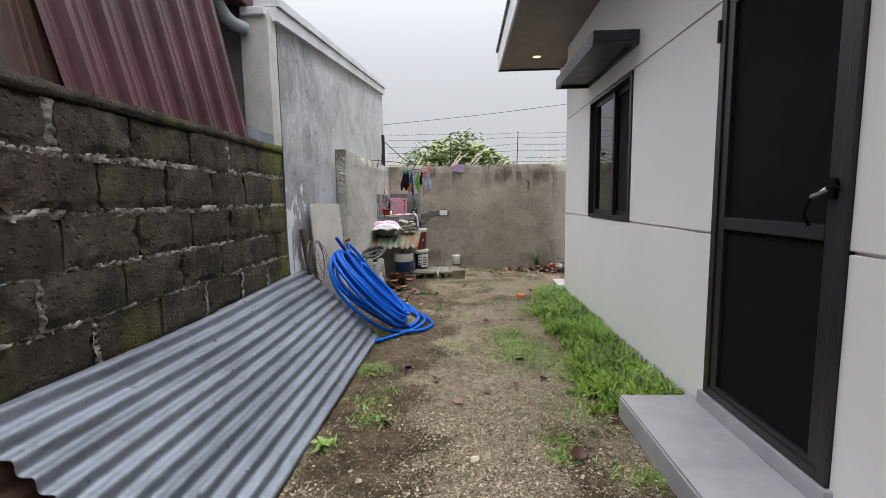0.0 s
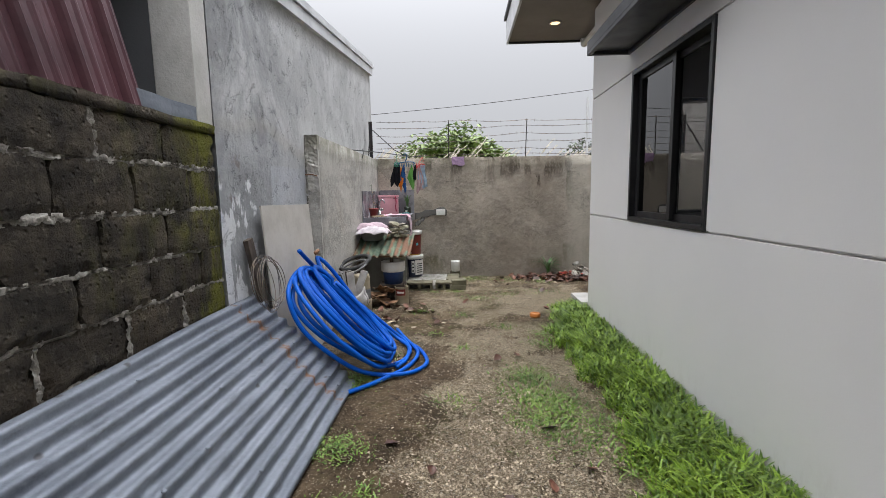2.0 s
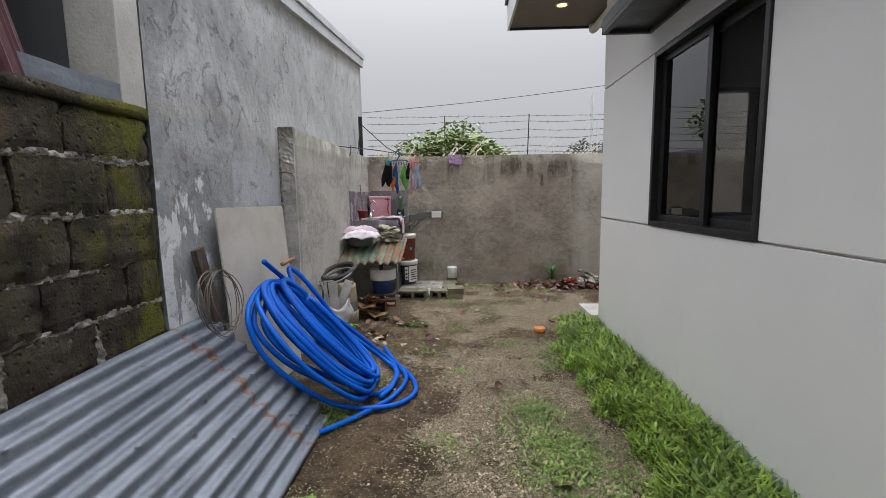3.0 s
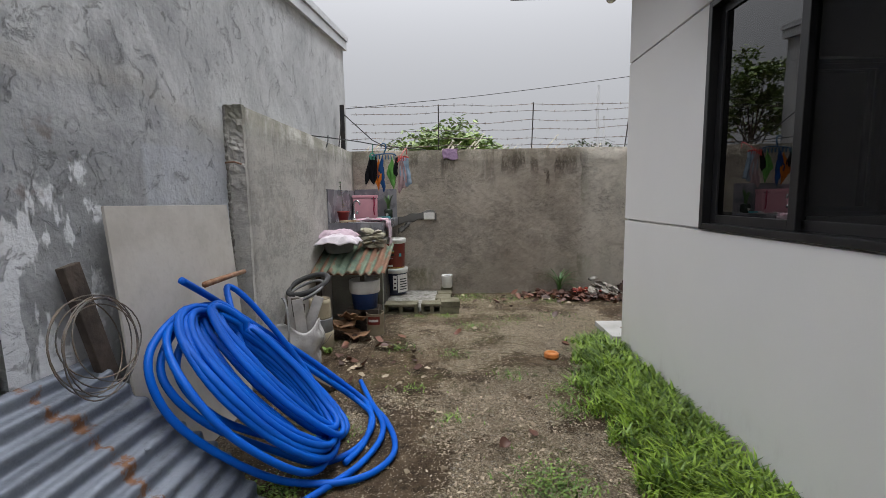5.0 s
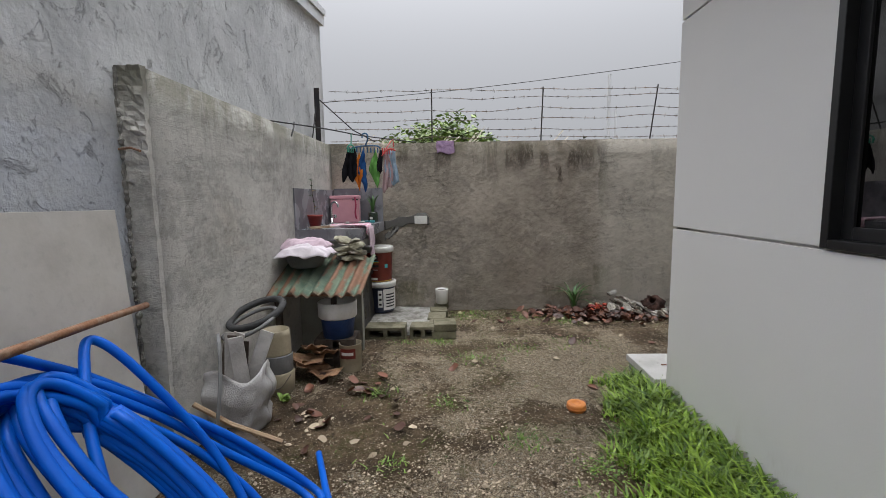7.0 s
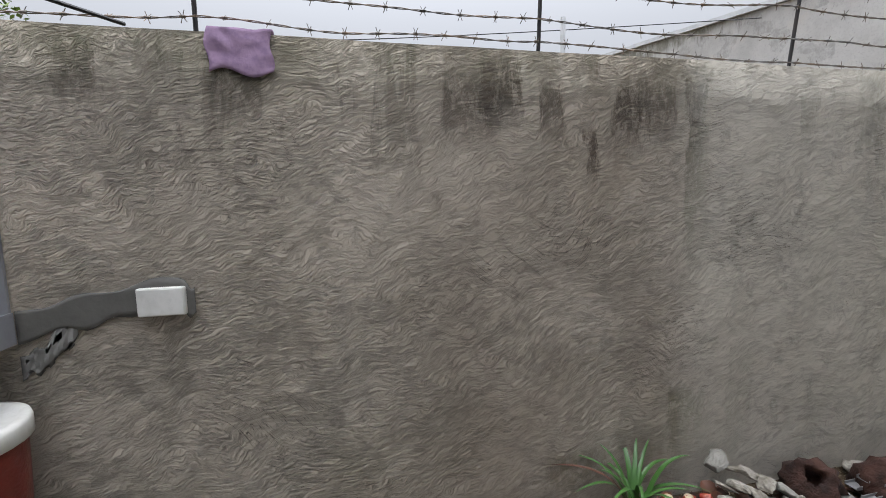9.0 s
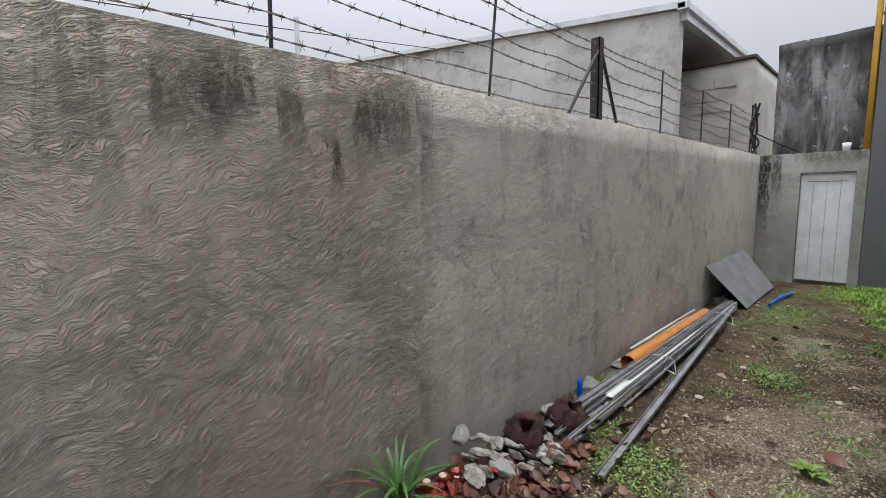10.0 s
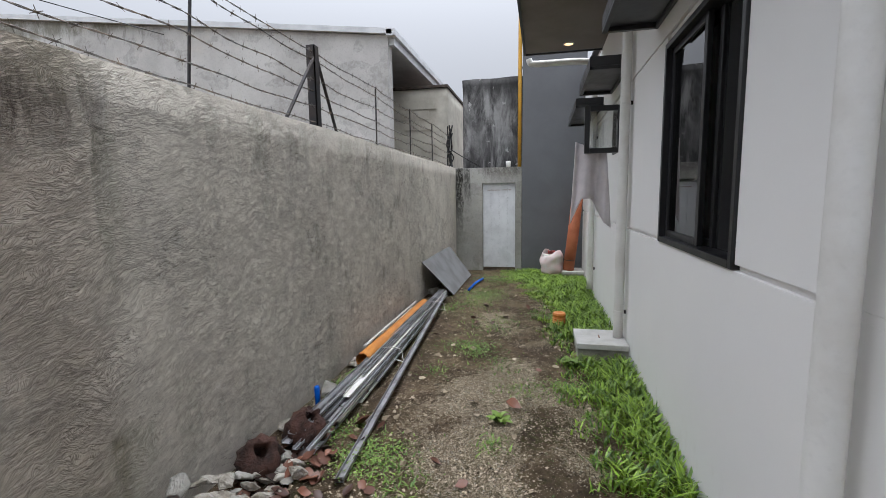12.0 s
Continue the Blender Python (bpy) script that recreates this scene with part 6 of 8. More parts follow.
part("soil", lathe([(0.0595, 0.128), (0.0595, 0.136)], (1.12, 8.55, 0.092), 20), BARK, white_pot)

# ---- lean-to table of rusty sheet ----
table = thing("sheet_table", (0.3, 7.16, 0), "green painted corrugated sheet with rust, propped as a table", "table")
def green_sheet(u, v):
    x = 0.01 + 0.63 * u
    y = 6.87 + 0.59 * v
    return (x, y, 0.545 + 0.20 * v + 0.014 * math.sin(x * 2 * math.pi / 0.076) + 0.012 * math.sin(v * 2.5 + u * 3) - 0.01 * (1 - v) * math.sin(x * 30))
part("corrugated_sheet", sheet(green_sheet, 96, 10, 0.003), GREENRUST, table, "", True)
part("post", box(0.47, 0.53, 7.40, 7.45, -0.03, 0.70, 0.004), LEGPLASTER, table)
part("post", box(0.03, 0.07, 6.95, 6.99, -0.03, 0.545, 0.003), WOOD, table)
part("bar", tube([(0.02, 6.95, 0.545), (0.55, 6.96, 0.54)], 0.012, 6), RUST, table)
part("prop", box(0.40, 0.435, 7.0, 7.035, -0.03, 0.55, 0.003), WOOD, table)
basin = thing("wash_basin", (0.14, 7.28, 0.70), "grey oval plastic wash basin", "basin")
part("bowl", lathe([(0.10, 0.0), (0.115, 0.01), (0.155, 0.11), (0.168, 0.115), (0.168, 0.122), (0.15, 0.118), (0.11, 0.02)], (0.165, 7.24, 0.695), 28, 1.1), GREYTUB, basin, "", True)
def pile(cx, cy, cz, w, l, h, seed, drop):
    """A towel thrown over a rounded heap, its edges hanging in folds."""
    def f(u, v):
        a, b = (u - 0.5) * 2, (v - 0.5) * 2
        edge = max(0.0, max(abs(a), abs(b)) - 0.62) / 0.38
        fold = 0.007 * math.sin(a * 5 + b * 4 + seed) + 0.016 * noise.noise(Vector((u * 3.2 + seed, v * 3.2, 1))) + 0.012 * noise.noise(Vector((u * 9 + seed, v * 9, 4)))
        hang = drop * edge ** 1.3 * (1.0 + 0.45 * noise.noise(Vector((a * 2, b * 2, seed))))
        pull = 1.0 - 0.05 * edge
        return (cx + a * w * pull + 0.4 * fold, cy + b * l * pull - 0.3 * fold, cz + h * (1 - 0.45 * (a * a + b * b)) + fold * (1 - 0.4 * edge) - hang)
    return sheet(f, 34, 34, 0.006)
towel_a = thing("bath_towel", (0.16, 7.2, 0.82), "white towel heaped over a wash basin", "towel")
part("fabric", pile(0.195, 7.17, 0.835, 0.195, 0.165, 0.022, 2.0, 0.05), WHITECLOTH, towel_a, "", True)
towel_b = thing("bath_towel", (0.14, 7.3, 0.86), "dull pink towel heaped on a white one", "towel")
part("fabric", pile(0.16, 7.27, 0.862, 0.19, 0.105, 0.035, 6.0, 0.035), PINKCLOTH, towel_b, "", True)
for i in range(11):
    r = random.Random(40 + i)
    lay, col = i % 5, i // 5
    x = 0.41 + 0.10 * (col if col < 2 else 0.5) + r.uniform(-0.015, 0.015)
    t = thing("flat_stone", (x, 7.40, 0.74), "flat olive-grey stone stacked on the sheet table", "stone", "stones stacked on the sheet")
    part("stone", rock((x, 7.375 + r.uniform(-0.02, 0.02), 0.728 + 0.032 * lay), 0.062, 40 + i, 0.36), OLIVE if i % 3 else STONE, t)
under_pail = thing("paint_pail", (0.42, 7.06, 0.2), "blue and white plastic pail under the sheet table", "pail")
part("body", lathe([(0.105, 0), (0.125, 0.19), (0.125, 0.2)], (0.42, 7.10, 0.215), 28), PAILBLUE, under_pail, "", True)
part("rim", lathe([(0.127, 0.14), (0.135, 0.15), (0.137, 0.25), (0.128, 0.255), (0.12, 0.24)], (0.42, 7.10, 0.215), 28), WHITEPLASTIC, under_pail, "white rim", True)
crate = thing("wooden_crate", (0.40, 7.12, 0), "dark wooden crate holding up a pail", "crate")
for i in range(3):
    part("slat", box(0.27, 0.55, 7.0, 7.02, 0.02 + 0.065 * i, 0.07 + 0.065 * i, 0.003), WOOD, crate)
part("top", box(0.27, 0.55, 7.0, 7.22, 0.195, 0.213, 0.003), WOOD, crate)
part("side", box(0.27, 0.285, 7.021, 7.22, 0.0, 0.194, 0.002), WOOD, crate)
part("side", box(0.535, 0.55, 7.021, 7.22, 0.0, 0.194, 0.002), WOOD, crate)
can = thing("paint_can", (0.52, 7.22, 0), "stained tin can with a faded red label", "can")
part("body", lathe([(0.075, 0), (0.076, 0.005), (0.076, 0.19), (0.079, 0.195), (0.079, 0.2), (0.07, 0.198), (0.068, 0.15)], (0.525, 7.0, -0.005), 24), TAN, can, "", True)
label_arc((0.525, 7.0, 0), 0.0768, 0.10, 0.17, -2.4, -0.9, PAILRED, "label", can)
label_arc((0.525, 7.0, 0), 0.0782, 0.125, 0.145, -2.2, -1.1, WHITEPLASTIC, "print_bar", can)
boxheap = thing("crumpled_carton", (0.33, 6.86, 0), "torn brown cardboard carton crumpled on the ground", "cardboard")
for i in range(6):
    r = random.Random(70 + i)
    cx, cy, a = 0.30 + r.uniform(-0.09, 0.12), 6.86 + r.uniform(-0.08, 0.08), r.uniform(-0.6, 0.6)
    def flap(u, v, r=r, cx=cx, cy=cy, a=a, i=i):
        p = Vector(((u - 0.5) * 0.22, (v - 0.5) * 0.14 - 0.04 * u, 0.05 + 0.045 * i * 0.6 + 0.05 * abs(u - 0.5) + 0.03 * noise.noise(Vector((u * 3, v * 3, i)))))
        q = Euler((a * 0.5, a * 0.4, a * 1.5)).to_matrix() @ p
        return (cx + q.x, cy + q.y, max(0.012, q.z))
    part("flap", sheet(flap, 8, 6, 0.004), KRAFT, boxheap)
tub = thing("plastic_tub", (0.15, 6.66, 0), "tan upright plastic tub with grey bands", "tub")
part("body", lathe([(0.088, 0), (0.095, 0.01), (0.10, 0.13), (0.092, 0.14)], (0.15, 6.66, -0.005), 26), TAN, tub, "", True)
part("band", lathe([(0.091, 0.14), (0.093, 0.145), (0.094, 0.24), (0.09, 0.25)], (0.15, 6.66, -0.005), 26), GREYTUB, tub, "", True)
part("upper", lathe([(0.09, 0.25), (0.088, 0.26), (0.084, 0.36), (0.08, 0.40), (0.074, 0.40), (0.076, 0.34)], (0.15, 6.66, -0.005), 26), TAN, tub, "", True)
part("bail", tube(spline([(0.06, 6.59, 0.12), (0.12, 6.55, 0.06), (0.2, 6.56, 0.06), (0.245, 6.62, 0.12)], 6), 0.003, 5), WIRE, tub)
sack = thing("scrap_sack", (0.1, 6.2, 0), "dirty white sack filled with scrap board pieces", "sack")
def sack_f(u, v):
    a = 2 * math.pi * u
    r0 = 0.125 + 0.03 * math.sin(v * 2.6) + 0.03 * noise.noise(Vector((math.cos(a) * 2, math.sin(a) * 2, v * 4))) + 0.012 * noise.noise(Vector((math.cos(a) * 6, math.sin(a) * 6, v * 9)))
    return (0.115 + r0 * math.cos(a) * 1.1, 6.22 + r0 * math.sin(a) * 0.95, 0.32 * v + 0.035 * math.sin(a * 3 + 1) * v)
part("bag", sheet(sack_f, 36, 16, 0.004), SACK, sack, "", True)
part("base", lathe([(0.11, 0.004), (0.11, 0.012)], (0.115, 6.22, 0), 20), SACK, sack)
for i in range(8):
    r = random.Random(90 + i)
    m = Matrix.Translation((0.06 + 0.018 * i, 6.17 + r.uniform(-0.03, 0.09), 0.16)) @ Euler((r.uniform(-0.3, 0.1), r.uniform(-0.35, 0.35), r.uniform(-0.6, 0.6))).to_matrix().to_4x4()
    part("scrap_piece", turned(box(-0.035, 0.035, -0.005, 0.005, 0, 0.28 + r.uniform(0, 0.09), 0.002), m), SCRAP if i % 3 else WOOD, sack)
tyre = thing("bicycle_tyre", (0.12, 6.3, 0.45), "worn grey-black tyre resting on the scrap sack", "tyre")
def ring(cx, cy, cz, R, r, tilt, seg=40):
    m = Matrix.Translation((cx, cy, cz)) @ Euler(tilt).to_matrix().to_4x4()
    pts = [m @ Vector((R * math.cos(2 * math.pi * i / seg), R * math.sin(2 * math.pi * i / seg), 0)) for i in range(seg + 1)]
    return tube(pts, r, 10, False)
part("tread", ring(0.14, 6.44, 0.555, 0.15, 0.02, (0.2, -0.3, 0.3)), TYRE, tyre, "", True)
part("inner_tube", ring(0.13, 6.38, 0.515, 0.15, 0.011, (0.22, -0.34, 0.1)), GREYTUB, tyre, "", True)
part("strap", sheet(lambda u, v: (0.02 + 0.16 * math.sin(u * 1.4), 6.22 - 0.34 * u + 0.03 * v, 0.50 - 0.16 * u * u * 2 + 0.02 * math.sin(u * 5)), 14, 2, 0.004), GREYTUB, tyre, "loose rubber strip")
planks = thing("scrap_planks", (0.28, 6.0, 0), "old brown planks lying against the wall foot", "wood")
part("plank", turned(box(-0.03, 0.03, -0.22, 0.22, 0, 0.03, 0.003), Matrix.Translation((0.30, 5.98, 0.015)) @ Euler((0.06, 0.1, 0.9)).to_matrix().to_4x4()), WOOD, planks)
part("stick", tube([(0.05, 5.94, 0.26), (0.2, 5.98, 0.14), (0.42, 6.02, 0.03)], 0.012, 6), PALEWOOD, planks)

# ---- by the grey wall: board, post, wire, hose, sheet ----
board = thing("white_board", (0.0, 5.26, 0), "dusty white flat board leaning on the wall", "board")
part("panel", turned(box(-0.006, 0.006, -0.44, 0.44, 0, 1.165, 0.002), Matrix.Translation((0.03, 5.262, 0.0)) @ Euler((-0.012, -0.075, 0)).to_matrix().to_4x4()), BOARD, board)
post = thing("wooden_post", (0.0, 4.66, 0), "old brown timber post leaning on the grey wall", "timber")
part("post", turned(wobble(box(-0.016, 0.016, -0.036, 0.036, 0, 0.99, 0.004), 0.004, 12.0), Matrix.Translation((0.0, 4.875, 0.0)) @ Euler((0.19, -0.08, 0.0)).to_matrix().to_4x4()), WOOD, post)
wire_coil = thing("wire_coil", (0.0, 4.72, 0.7), "loose coil of thin steel wire hung on the post", "wire coil")
for i in range(7):
    r = random.Random(i + 20)
    part("loop", ring(0.05 + 0.008 * i, 4.60 + r.uniform(-0.03, 0.03), 0.74 - 0.03 * r.random(), 0.15 + r.uniform(-0.02, 0.02), 0.0022, (r.uniform(-0.15, 0.15), 1.45 + r.uniform(-0.15, 0.1), r.uniform(-0.2, 0.2)), 28), WIRE, wire_coil)
bar = thing("steel_rod", (0.1, 5.4, 0.8), "short rusty steel pipe stuck in the wall", "pipe")
part("pipe", tube([(-0.01, 5.78, 0.765), (0.12, 5.36, 0.81), (0.25, 4.93, 0.853)], 0.013, 10), RUST, bar, "", True)

DENTS = [(random.Random(3100 + i).uniform(0.04, 0.96), random.Random(4100 + i).uniform(0.02, 0.98), random.Random(5100 + i).uniform(-0.010, 0.006)) for i in range(70)]
def corrugated(u, v):
    """Profile across u, length along v: leans from the ground to the block wall."""
    w = 0.84
    s = u * w
    amp = 0.0125 * math.sin(s * 2 * math.pi / 0.072)
    for du, dv, dz in DENTS:
        q = ((u - du) * 0.84 / 0.018) ** 2 + ((v - dv) * 2.65 / 0.03) ** 2
        if q < 5:
            amp += dz * math.exp(-q)
    c, d = math.cos(0.80), math.sin(0.80)
    y = 2.15 + 0.06 * (1 - u) * (1 - v) + 2.65 * v
    sag = 0.012 * math.sin(v * 7 + u * 2) + 0.02 * max(0.0, (v - 0.94) / 0.06) ** 2 * math.sin(u * 9)
    x = 0.487 - s * c + amp * d
    z = 0.012 + s * d + amp * c + sag * u
    return (x + 0.02 * v * (1 - u), y + 0.05 * math.sin(u * 5) * max(0.0, (v - 0.8) / 0.2), z)
roof_sheet = thing("corrugated_sheet", (0.3, 3.3, 0), "grey corrugated galvanised sheet leaning on the block wall, rust line", "corrugated sheet")
part("sheet", sheet(corrugated, 132, 220, 0.0015), GALV, roof_sheet, "", True)
def lower_sheet(u, v):
    s = 0.50 + 0.36 * u
    amp = 0.010 * math.sin(s * 2 * math.pi / 0.072) - 0.07
    c, d = math.cos(0.80), math.sin(0.80)
    return (0.487 - s * c + amp * d, 1.7 + 2.55 * v + 0.02 * math.sin(u * 9), 0.012 + s * d + amp * c)
part("under_sheet", sheet(lower_sheet, 40, 14, 0.0015), BROWNSHEET, roof_sheet, "rusty sheet beneath", True)
for i in range(16):
    r = random.Random(300 + i)
    u, v = (int(r.uniform(1, 11)) + 0.25) * 0.072 / 0.84, r.uniform(0.1, 0.95)
    p = corrugated(min(0.97, u), v)
    part("nail_dimple", lathe([(0.010, 0), (0.009, 0.004), (0.004, 0.006)], (p[0] + 0.002, p[1], p[2]), 8), GALV, roof_sheet)

hose = thing("blue_hose", (0.4, 5.1, 0), "bright blue plastic hose in a loose coil leaning on the wall", "hose")
U, V = Vector((0.672, 0.0, -0.74)), Vector((0, 1, 0))
NRM = Vector((0.74, 0.0, 0.672))
def loop_pts(c, ru, rv, skew, lift, a0, a1, seed, n=44):
    out = []
    for i in range(n + 1):
        a = a0 + (a1 - a0) * i / n
        w = 0.018 * noise.noise(Vector((math.cos(a) * 1.2 + seed * 3.3, math.sin(a) * 1.2, seed)))
        p = Vector(c) + U * (ru * math.cos(a) + skew * math.sin(a)) + V * (rv * math.sin(a)) + NRM * (lift + w)
        p.z = max(p.z, 0.018 + 0.004 * (seed % 3))
        p.x = max(p.x, 0.045 + 0.055 * max(0, 0.8 - p.z) * 1.0)
        out.append(p)
    return out
path = []
for k in range(18):
    r = random.Random(500 + k)
    q = ((k * 7) % 18) / 17                      # loops share the far side and fan out towards the near one
    ru, rv = 0.375 + 0.055 * q + r.uniform(-0.015, 0.015), 0.095 + 0.15 * q + r.uniform(-0.012, 0.012)
    c = Vector((0.355, 5.23 - rv + r.uniform(-0.03, 0.03), 0.385)) + U * (0.02 + r.uniform(-0.02, 0.02))
    path += loop_pts(c, ru, rv, 0.03, 0.01 + 0.10 * r.random() * (1.15 - 0.5 * q), math.pi * 0.75, math.pi * 2.75, k)[:-1]
part("coil", tube(path, 0.0148, 10), HOSE, hose, "", True)
LOOPS = [[(0.14, 5.2, 0.70), (0.10, 5.0, 0.72), (0.12, 4.76, 0.62), (0.20, 4.72, 0.42), (0.36, 4.78, 0.22), (0.56, 4.87, 0.06), (0.82, 4.95, 0.02), (0.945, 5.14, 0.02), (0.87, 5.42, 0.02), (0.70, 5.66, 0.03), (0.44, 5.58, 0.29), (0.26, 5.40, 0.52)],
         [(0.14, 5.18, 0.68), (0.11, 4.95, 0.67), (0.14, 4.79, 0.54), (0.28, 4.80, 0.35), (0.48, 4.94, 0.15), (0.64, 5.03, 0.04), (0.77, 5.19, 0.02), (0.79, 5.45, 0.02), (0.66, 5.62, 0.05), (0.42, 5.50, 0.30), (0.26, 5.36, 0.52)],
         [(0.15, 5.20, 0.66), (0.13, 5.02, 0.66), (0.16, 4.85, 0.53), (0.30, 4.83, 0.36), (0.47, 4.98, 0.18), (0.60, 5.14, 0.05), (0.68, 5.34, 0.03), (0.56, 5.46, 0.13), (0.40, 5.42, 0.33), (0.27, 5.32, 0.5)]]
for ctrl in LOOPS:
    part("outer_loop", tube(spline(ctrl + ctrl[:2], 10), 0.0148, 10), HOSE, hose, "", True)
part("raised_loop", tube(spline([(0.40, 5.04, 0.36), (0.27, 5.14, 0.54), (0.18, 5.24, 0.69), (0.13, 5.33, 0.765), (0.22, 5.38, 0.66), (0.42, 5.44, 0.34), (0.57, 5.38, 0.10), (0.56, 5.22, 0.02)], 10), 0.0148, 10), HOSE, hose, "", True)
part("tail", tube(spline([(0.12, 4.985, 0.86), (0.13, 5.14, 0.765), (0.17, 5.32, 0.63), (0.32, 5.50, 0.41), (0.52, 5.62, 0.16), (0.70, 5.66, 0.03), (0.78, 5.46, 0.02), (0.79, 5.22, 0.02), (0.74, 5.06, 0.02)], 10), 0.0148, 10), HOSE, hose, "", True)
part("tail", tube(spline([(0.62, 5.94, 0.02), (0.72, 5.7, 0.02), (0.86, 5.36, 0.02), (0.82, 5.08, 0.02), (0.68, 4.86, 0.02), (0.54, 4.70, 0.02), (0.44, 4.60, 0.026)], 10), 0.0148, 10), HOSE, hose, "", True)

# ---- along the back wall ----
plant = thing("strap_leaf_plant", (2.47, 8.5, 0), "green strap-leaved plant growing at the wall foot", "plant")
for i in range(17):
    r = random.Random(600 + i)
    yaw = i * 2.399
    part("leaf", strap_leaf((2.47 + r.uniform(-0.02, 0.02), 8.50 + r.uniform(-0.02, 0.02), 0.05), yaw, r.uniform(0.16, 0.30), r.uniform(0.02, 0.03), r.uniform(0.20, 0.34), r.uniform(0.6, 1.15)), PANDAN, plant, "", True)
part("stem", tube([(2.47, 8.5, -0.02), (2.47, 8.5, 0.09)], 0.016, 8), BARK, plant)
part("leaf", strap_leaf((2.46, 8.5, 0.06), 2.7, 0.34, 0.022, 0.30, 0.95), DRYLEAF, plant, "brown dying leaf", True)
for i in range(15):
    r = random.Random(640 + i)
    x, y = 2.70 + r.gauss(0, 0.075), 8.50 + r.gauss(0, 0.045)
    t = thing("fallen_fruit", (x, y, 0), "red-orange fallen fruit among dry leaves", "fruit", "fallen fruits")
    rad = r.uniform(0.018, 0.027)
    part("fruit", turned(rock((0, 0, 0), rad, 640 + i, 0.9), Matrix.Translation((x, y, 0.028 + 0.02 * (i % 2)))), ORANGEFRUIT, t, "", True)
    if i % 5 == 0:
        part("cut_face", lathe([(rad * 0.7, 0), (rad * 0.6, 0.004)], (x, y - 0.004, 0.028 + 0.02 * (i % 2) + rad * 1.45), 12), CREAMCUT, t)
for i in range(26):
    r = random.Random(700 + i)
    k = i % 9
    x = 2.88 + 0.06 * k - 0.02 * (i // 9) + r.uniform(-0.02, 0.02)
    y = 8.575 - 0.065 * (i // 9) + r.uniform(-0.02, 0.02) - 0.02 * k
    z = max(0.0, 0.15 - 0.026 * k) * (1.0, 0.62, 0.2)[i // 9]
    t = thing("rubble_piece", (x, y, 0), "pale broken concrete lump in a small heap", "rubble", "rubble heap by the wall")
    lump = rock((0, 0, 0), r.uniform(0.032, 0.062), 700 + i, r.uniform(0.25, 0.6))
    part("lump", turned(lump, Matrix.Translation((x, y, z + 0.01)) @ Euler((r.uniform(-0.3, 0.2), r.uniform(0.1, 0.55), 0)).to_matrix().to_4x4()), STONE if i % 4 else CEMENT, t)


def husk(x, y, R, tilt, label):
    """A coconut husk with a torn round opening."""
    t = thing("coconut_husk", (x, y, 0), label, "coconut husk", "coconut husks")
    prof = [(R * 0.35, -R * 0.85), (R * 0.8, -R * 0.6), (R, -R * 0.05), (R * 0.9, R * 0.4), (R * 0.66, R * 0.72), (R * 0.42, R * 0.8), (R * 0.34, R * 0.7), (R * 0.42, R * 0.3), (R * 0.4, -R * 0.1), (R * 0.2, -R * 0.3)]
    vs, es, fs = lathe(prof, (0, 0, 0), 26)
    m = Matrix.Translation((x, y, R * 0.72)) @ Euler(tilt).to_matrix().to_4x4()
    out = []
    for v in vs:
        q = Vector(v)
        q += q.normalized() * R * (0.34 * noise.noise(q * 11 + Vector((x, y, 0))) + 0.3 * noise.noise(q * 30 + Vector((y, x, 0))) + 0.16 * noise.noise(q * 75))
        out.append(tuple(m @ q))
    part("husk", (out, es, fs), HUSK, t, "", True)


husk(3.27, 8.49, 0.10, (0.5, -0.5, 0), "brown open coconut husk on the ground")
husk(3.55, 8.42, 0.105, (0.6, -0.3, 0.5), "brown split coconut husk beside the metal strips")
bundle = thing("metal_strips", (5.1, 8.35, 0), "bundle of grey metal furring strips tied together", "metal strips")
for i in range(18):
    r = random.Random(800 + i)
    x0 = 3.32 + r.uniform(0, 1.0)
    y0 = 8.28 + 0.03 * (i % 6) + r.uniform(-0.012, 0.012)
    y1 = 8.36 + 0.012 * (i % 6)
    z0, z1 = 0.012 + 0.016 * (i // 3), 0.03 + 0.014 * (i // 3)
    d = Vector((6.9 - x0, y1 - y0, z1 - z0))
    m = Matrix.Translation((x0, y0, z0)) @ d.to_track_quat("X", "Z").to_matrix().to_4x4()
    L, w = d.length, 0.012 + 0.006 * (i % 3)
    part("strip", turned(boxes([(0, L, -w, w, 0, 0.003), (0, L, -w, -w + 0.003, 0.003, 0.014), (0, L, w - 0.003, w, 0.003, 0.014)]), m), STRIP if i % 7 else PVC, bundle)
d = Vector((6.7 - 3.25, 8.33 - 8.08, 0.09))
part("strip", turned(boxes([(0, d.length, -0.02, 0.02, 0, 0.003), (0, d.length, -0.02, -0.017, 0.003, 0.02), (0, d.length, 0.017, 0.02, 0.003, 0.02)]), Matrix.Translation((3.25, 8.08, 0.008)) @ d.to_track_quat("X", "Z").to_matrix().to_4x4()), STRIP, bundle)
for x in (4.72, 6.25):
    part("tie", tube(spline([(x, 8.24, 0.02), (x + 0.01, 8.27, 0.10), (x, 8.38, 0.11), (x + 0.01, 8.46, 0.06), (x - 0.12, 8.20, 0.05)], 6), 0.004, 5), PVC, bundle, "white string tie")
orange = thing("orange_pipe", (5.4, 8.5, 0), "orange pvc pipe lying along the wall", "pipe")
opts = [(4.50, 8.485, 0.085), (5.4, 8.49, 0.075), (6.35, 8.50, 0.06)]
part("pipe", tube(opts, 0.052, 20, False), ORANGEPIPE, orange, "", True)
part("bore", tube(opts, 0.047, 20, False), ORANGEPIPE, orange, "", True)
# Black disc set inside the bore in place of the shade there.
part("bore_shade", tube([(4.75, 8.486, 0.083), (4.76, 8.486, 0.083)], 0.0465, 16), INK, orange)
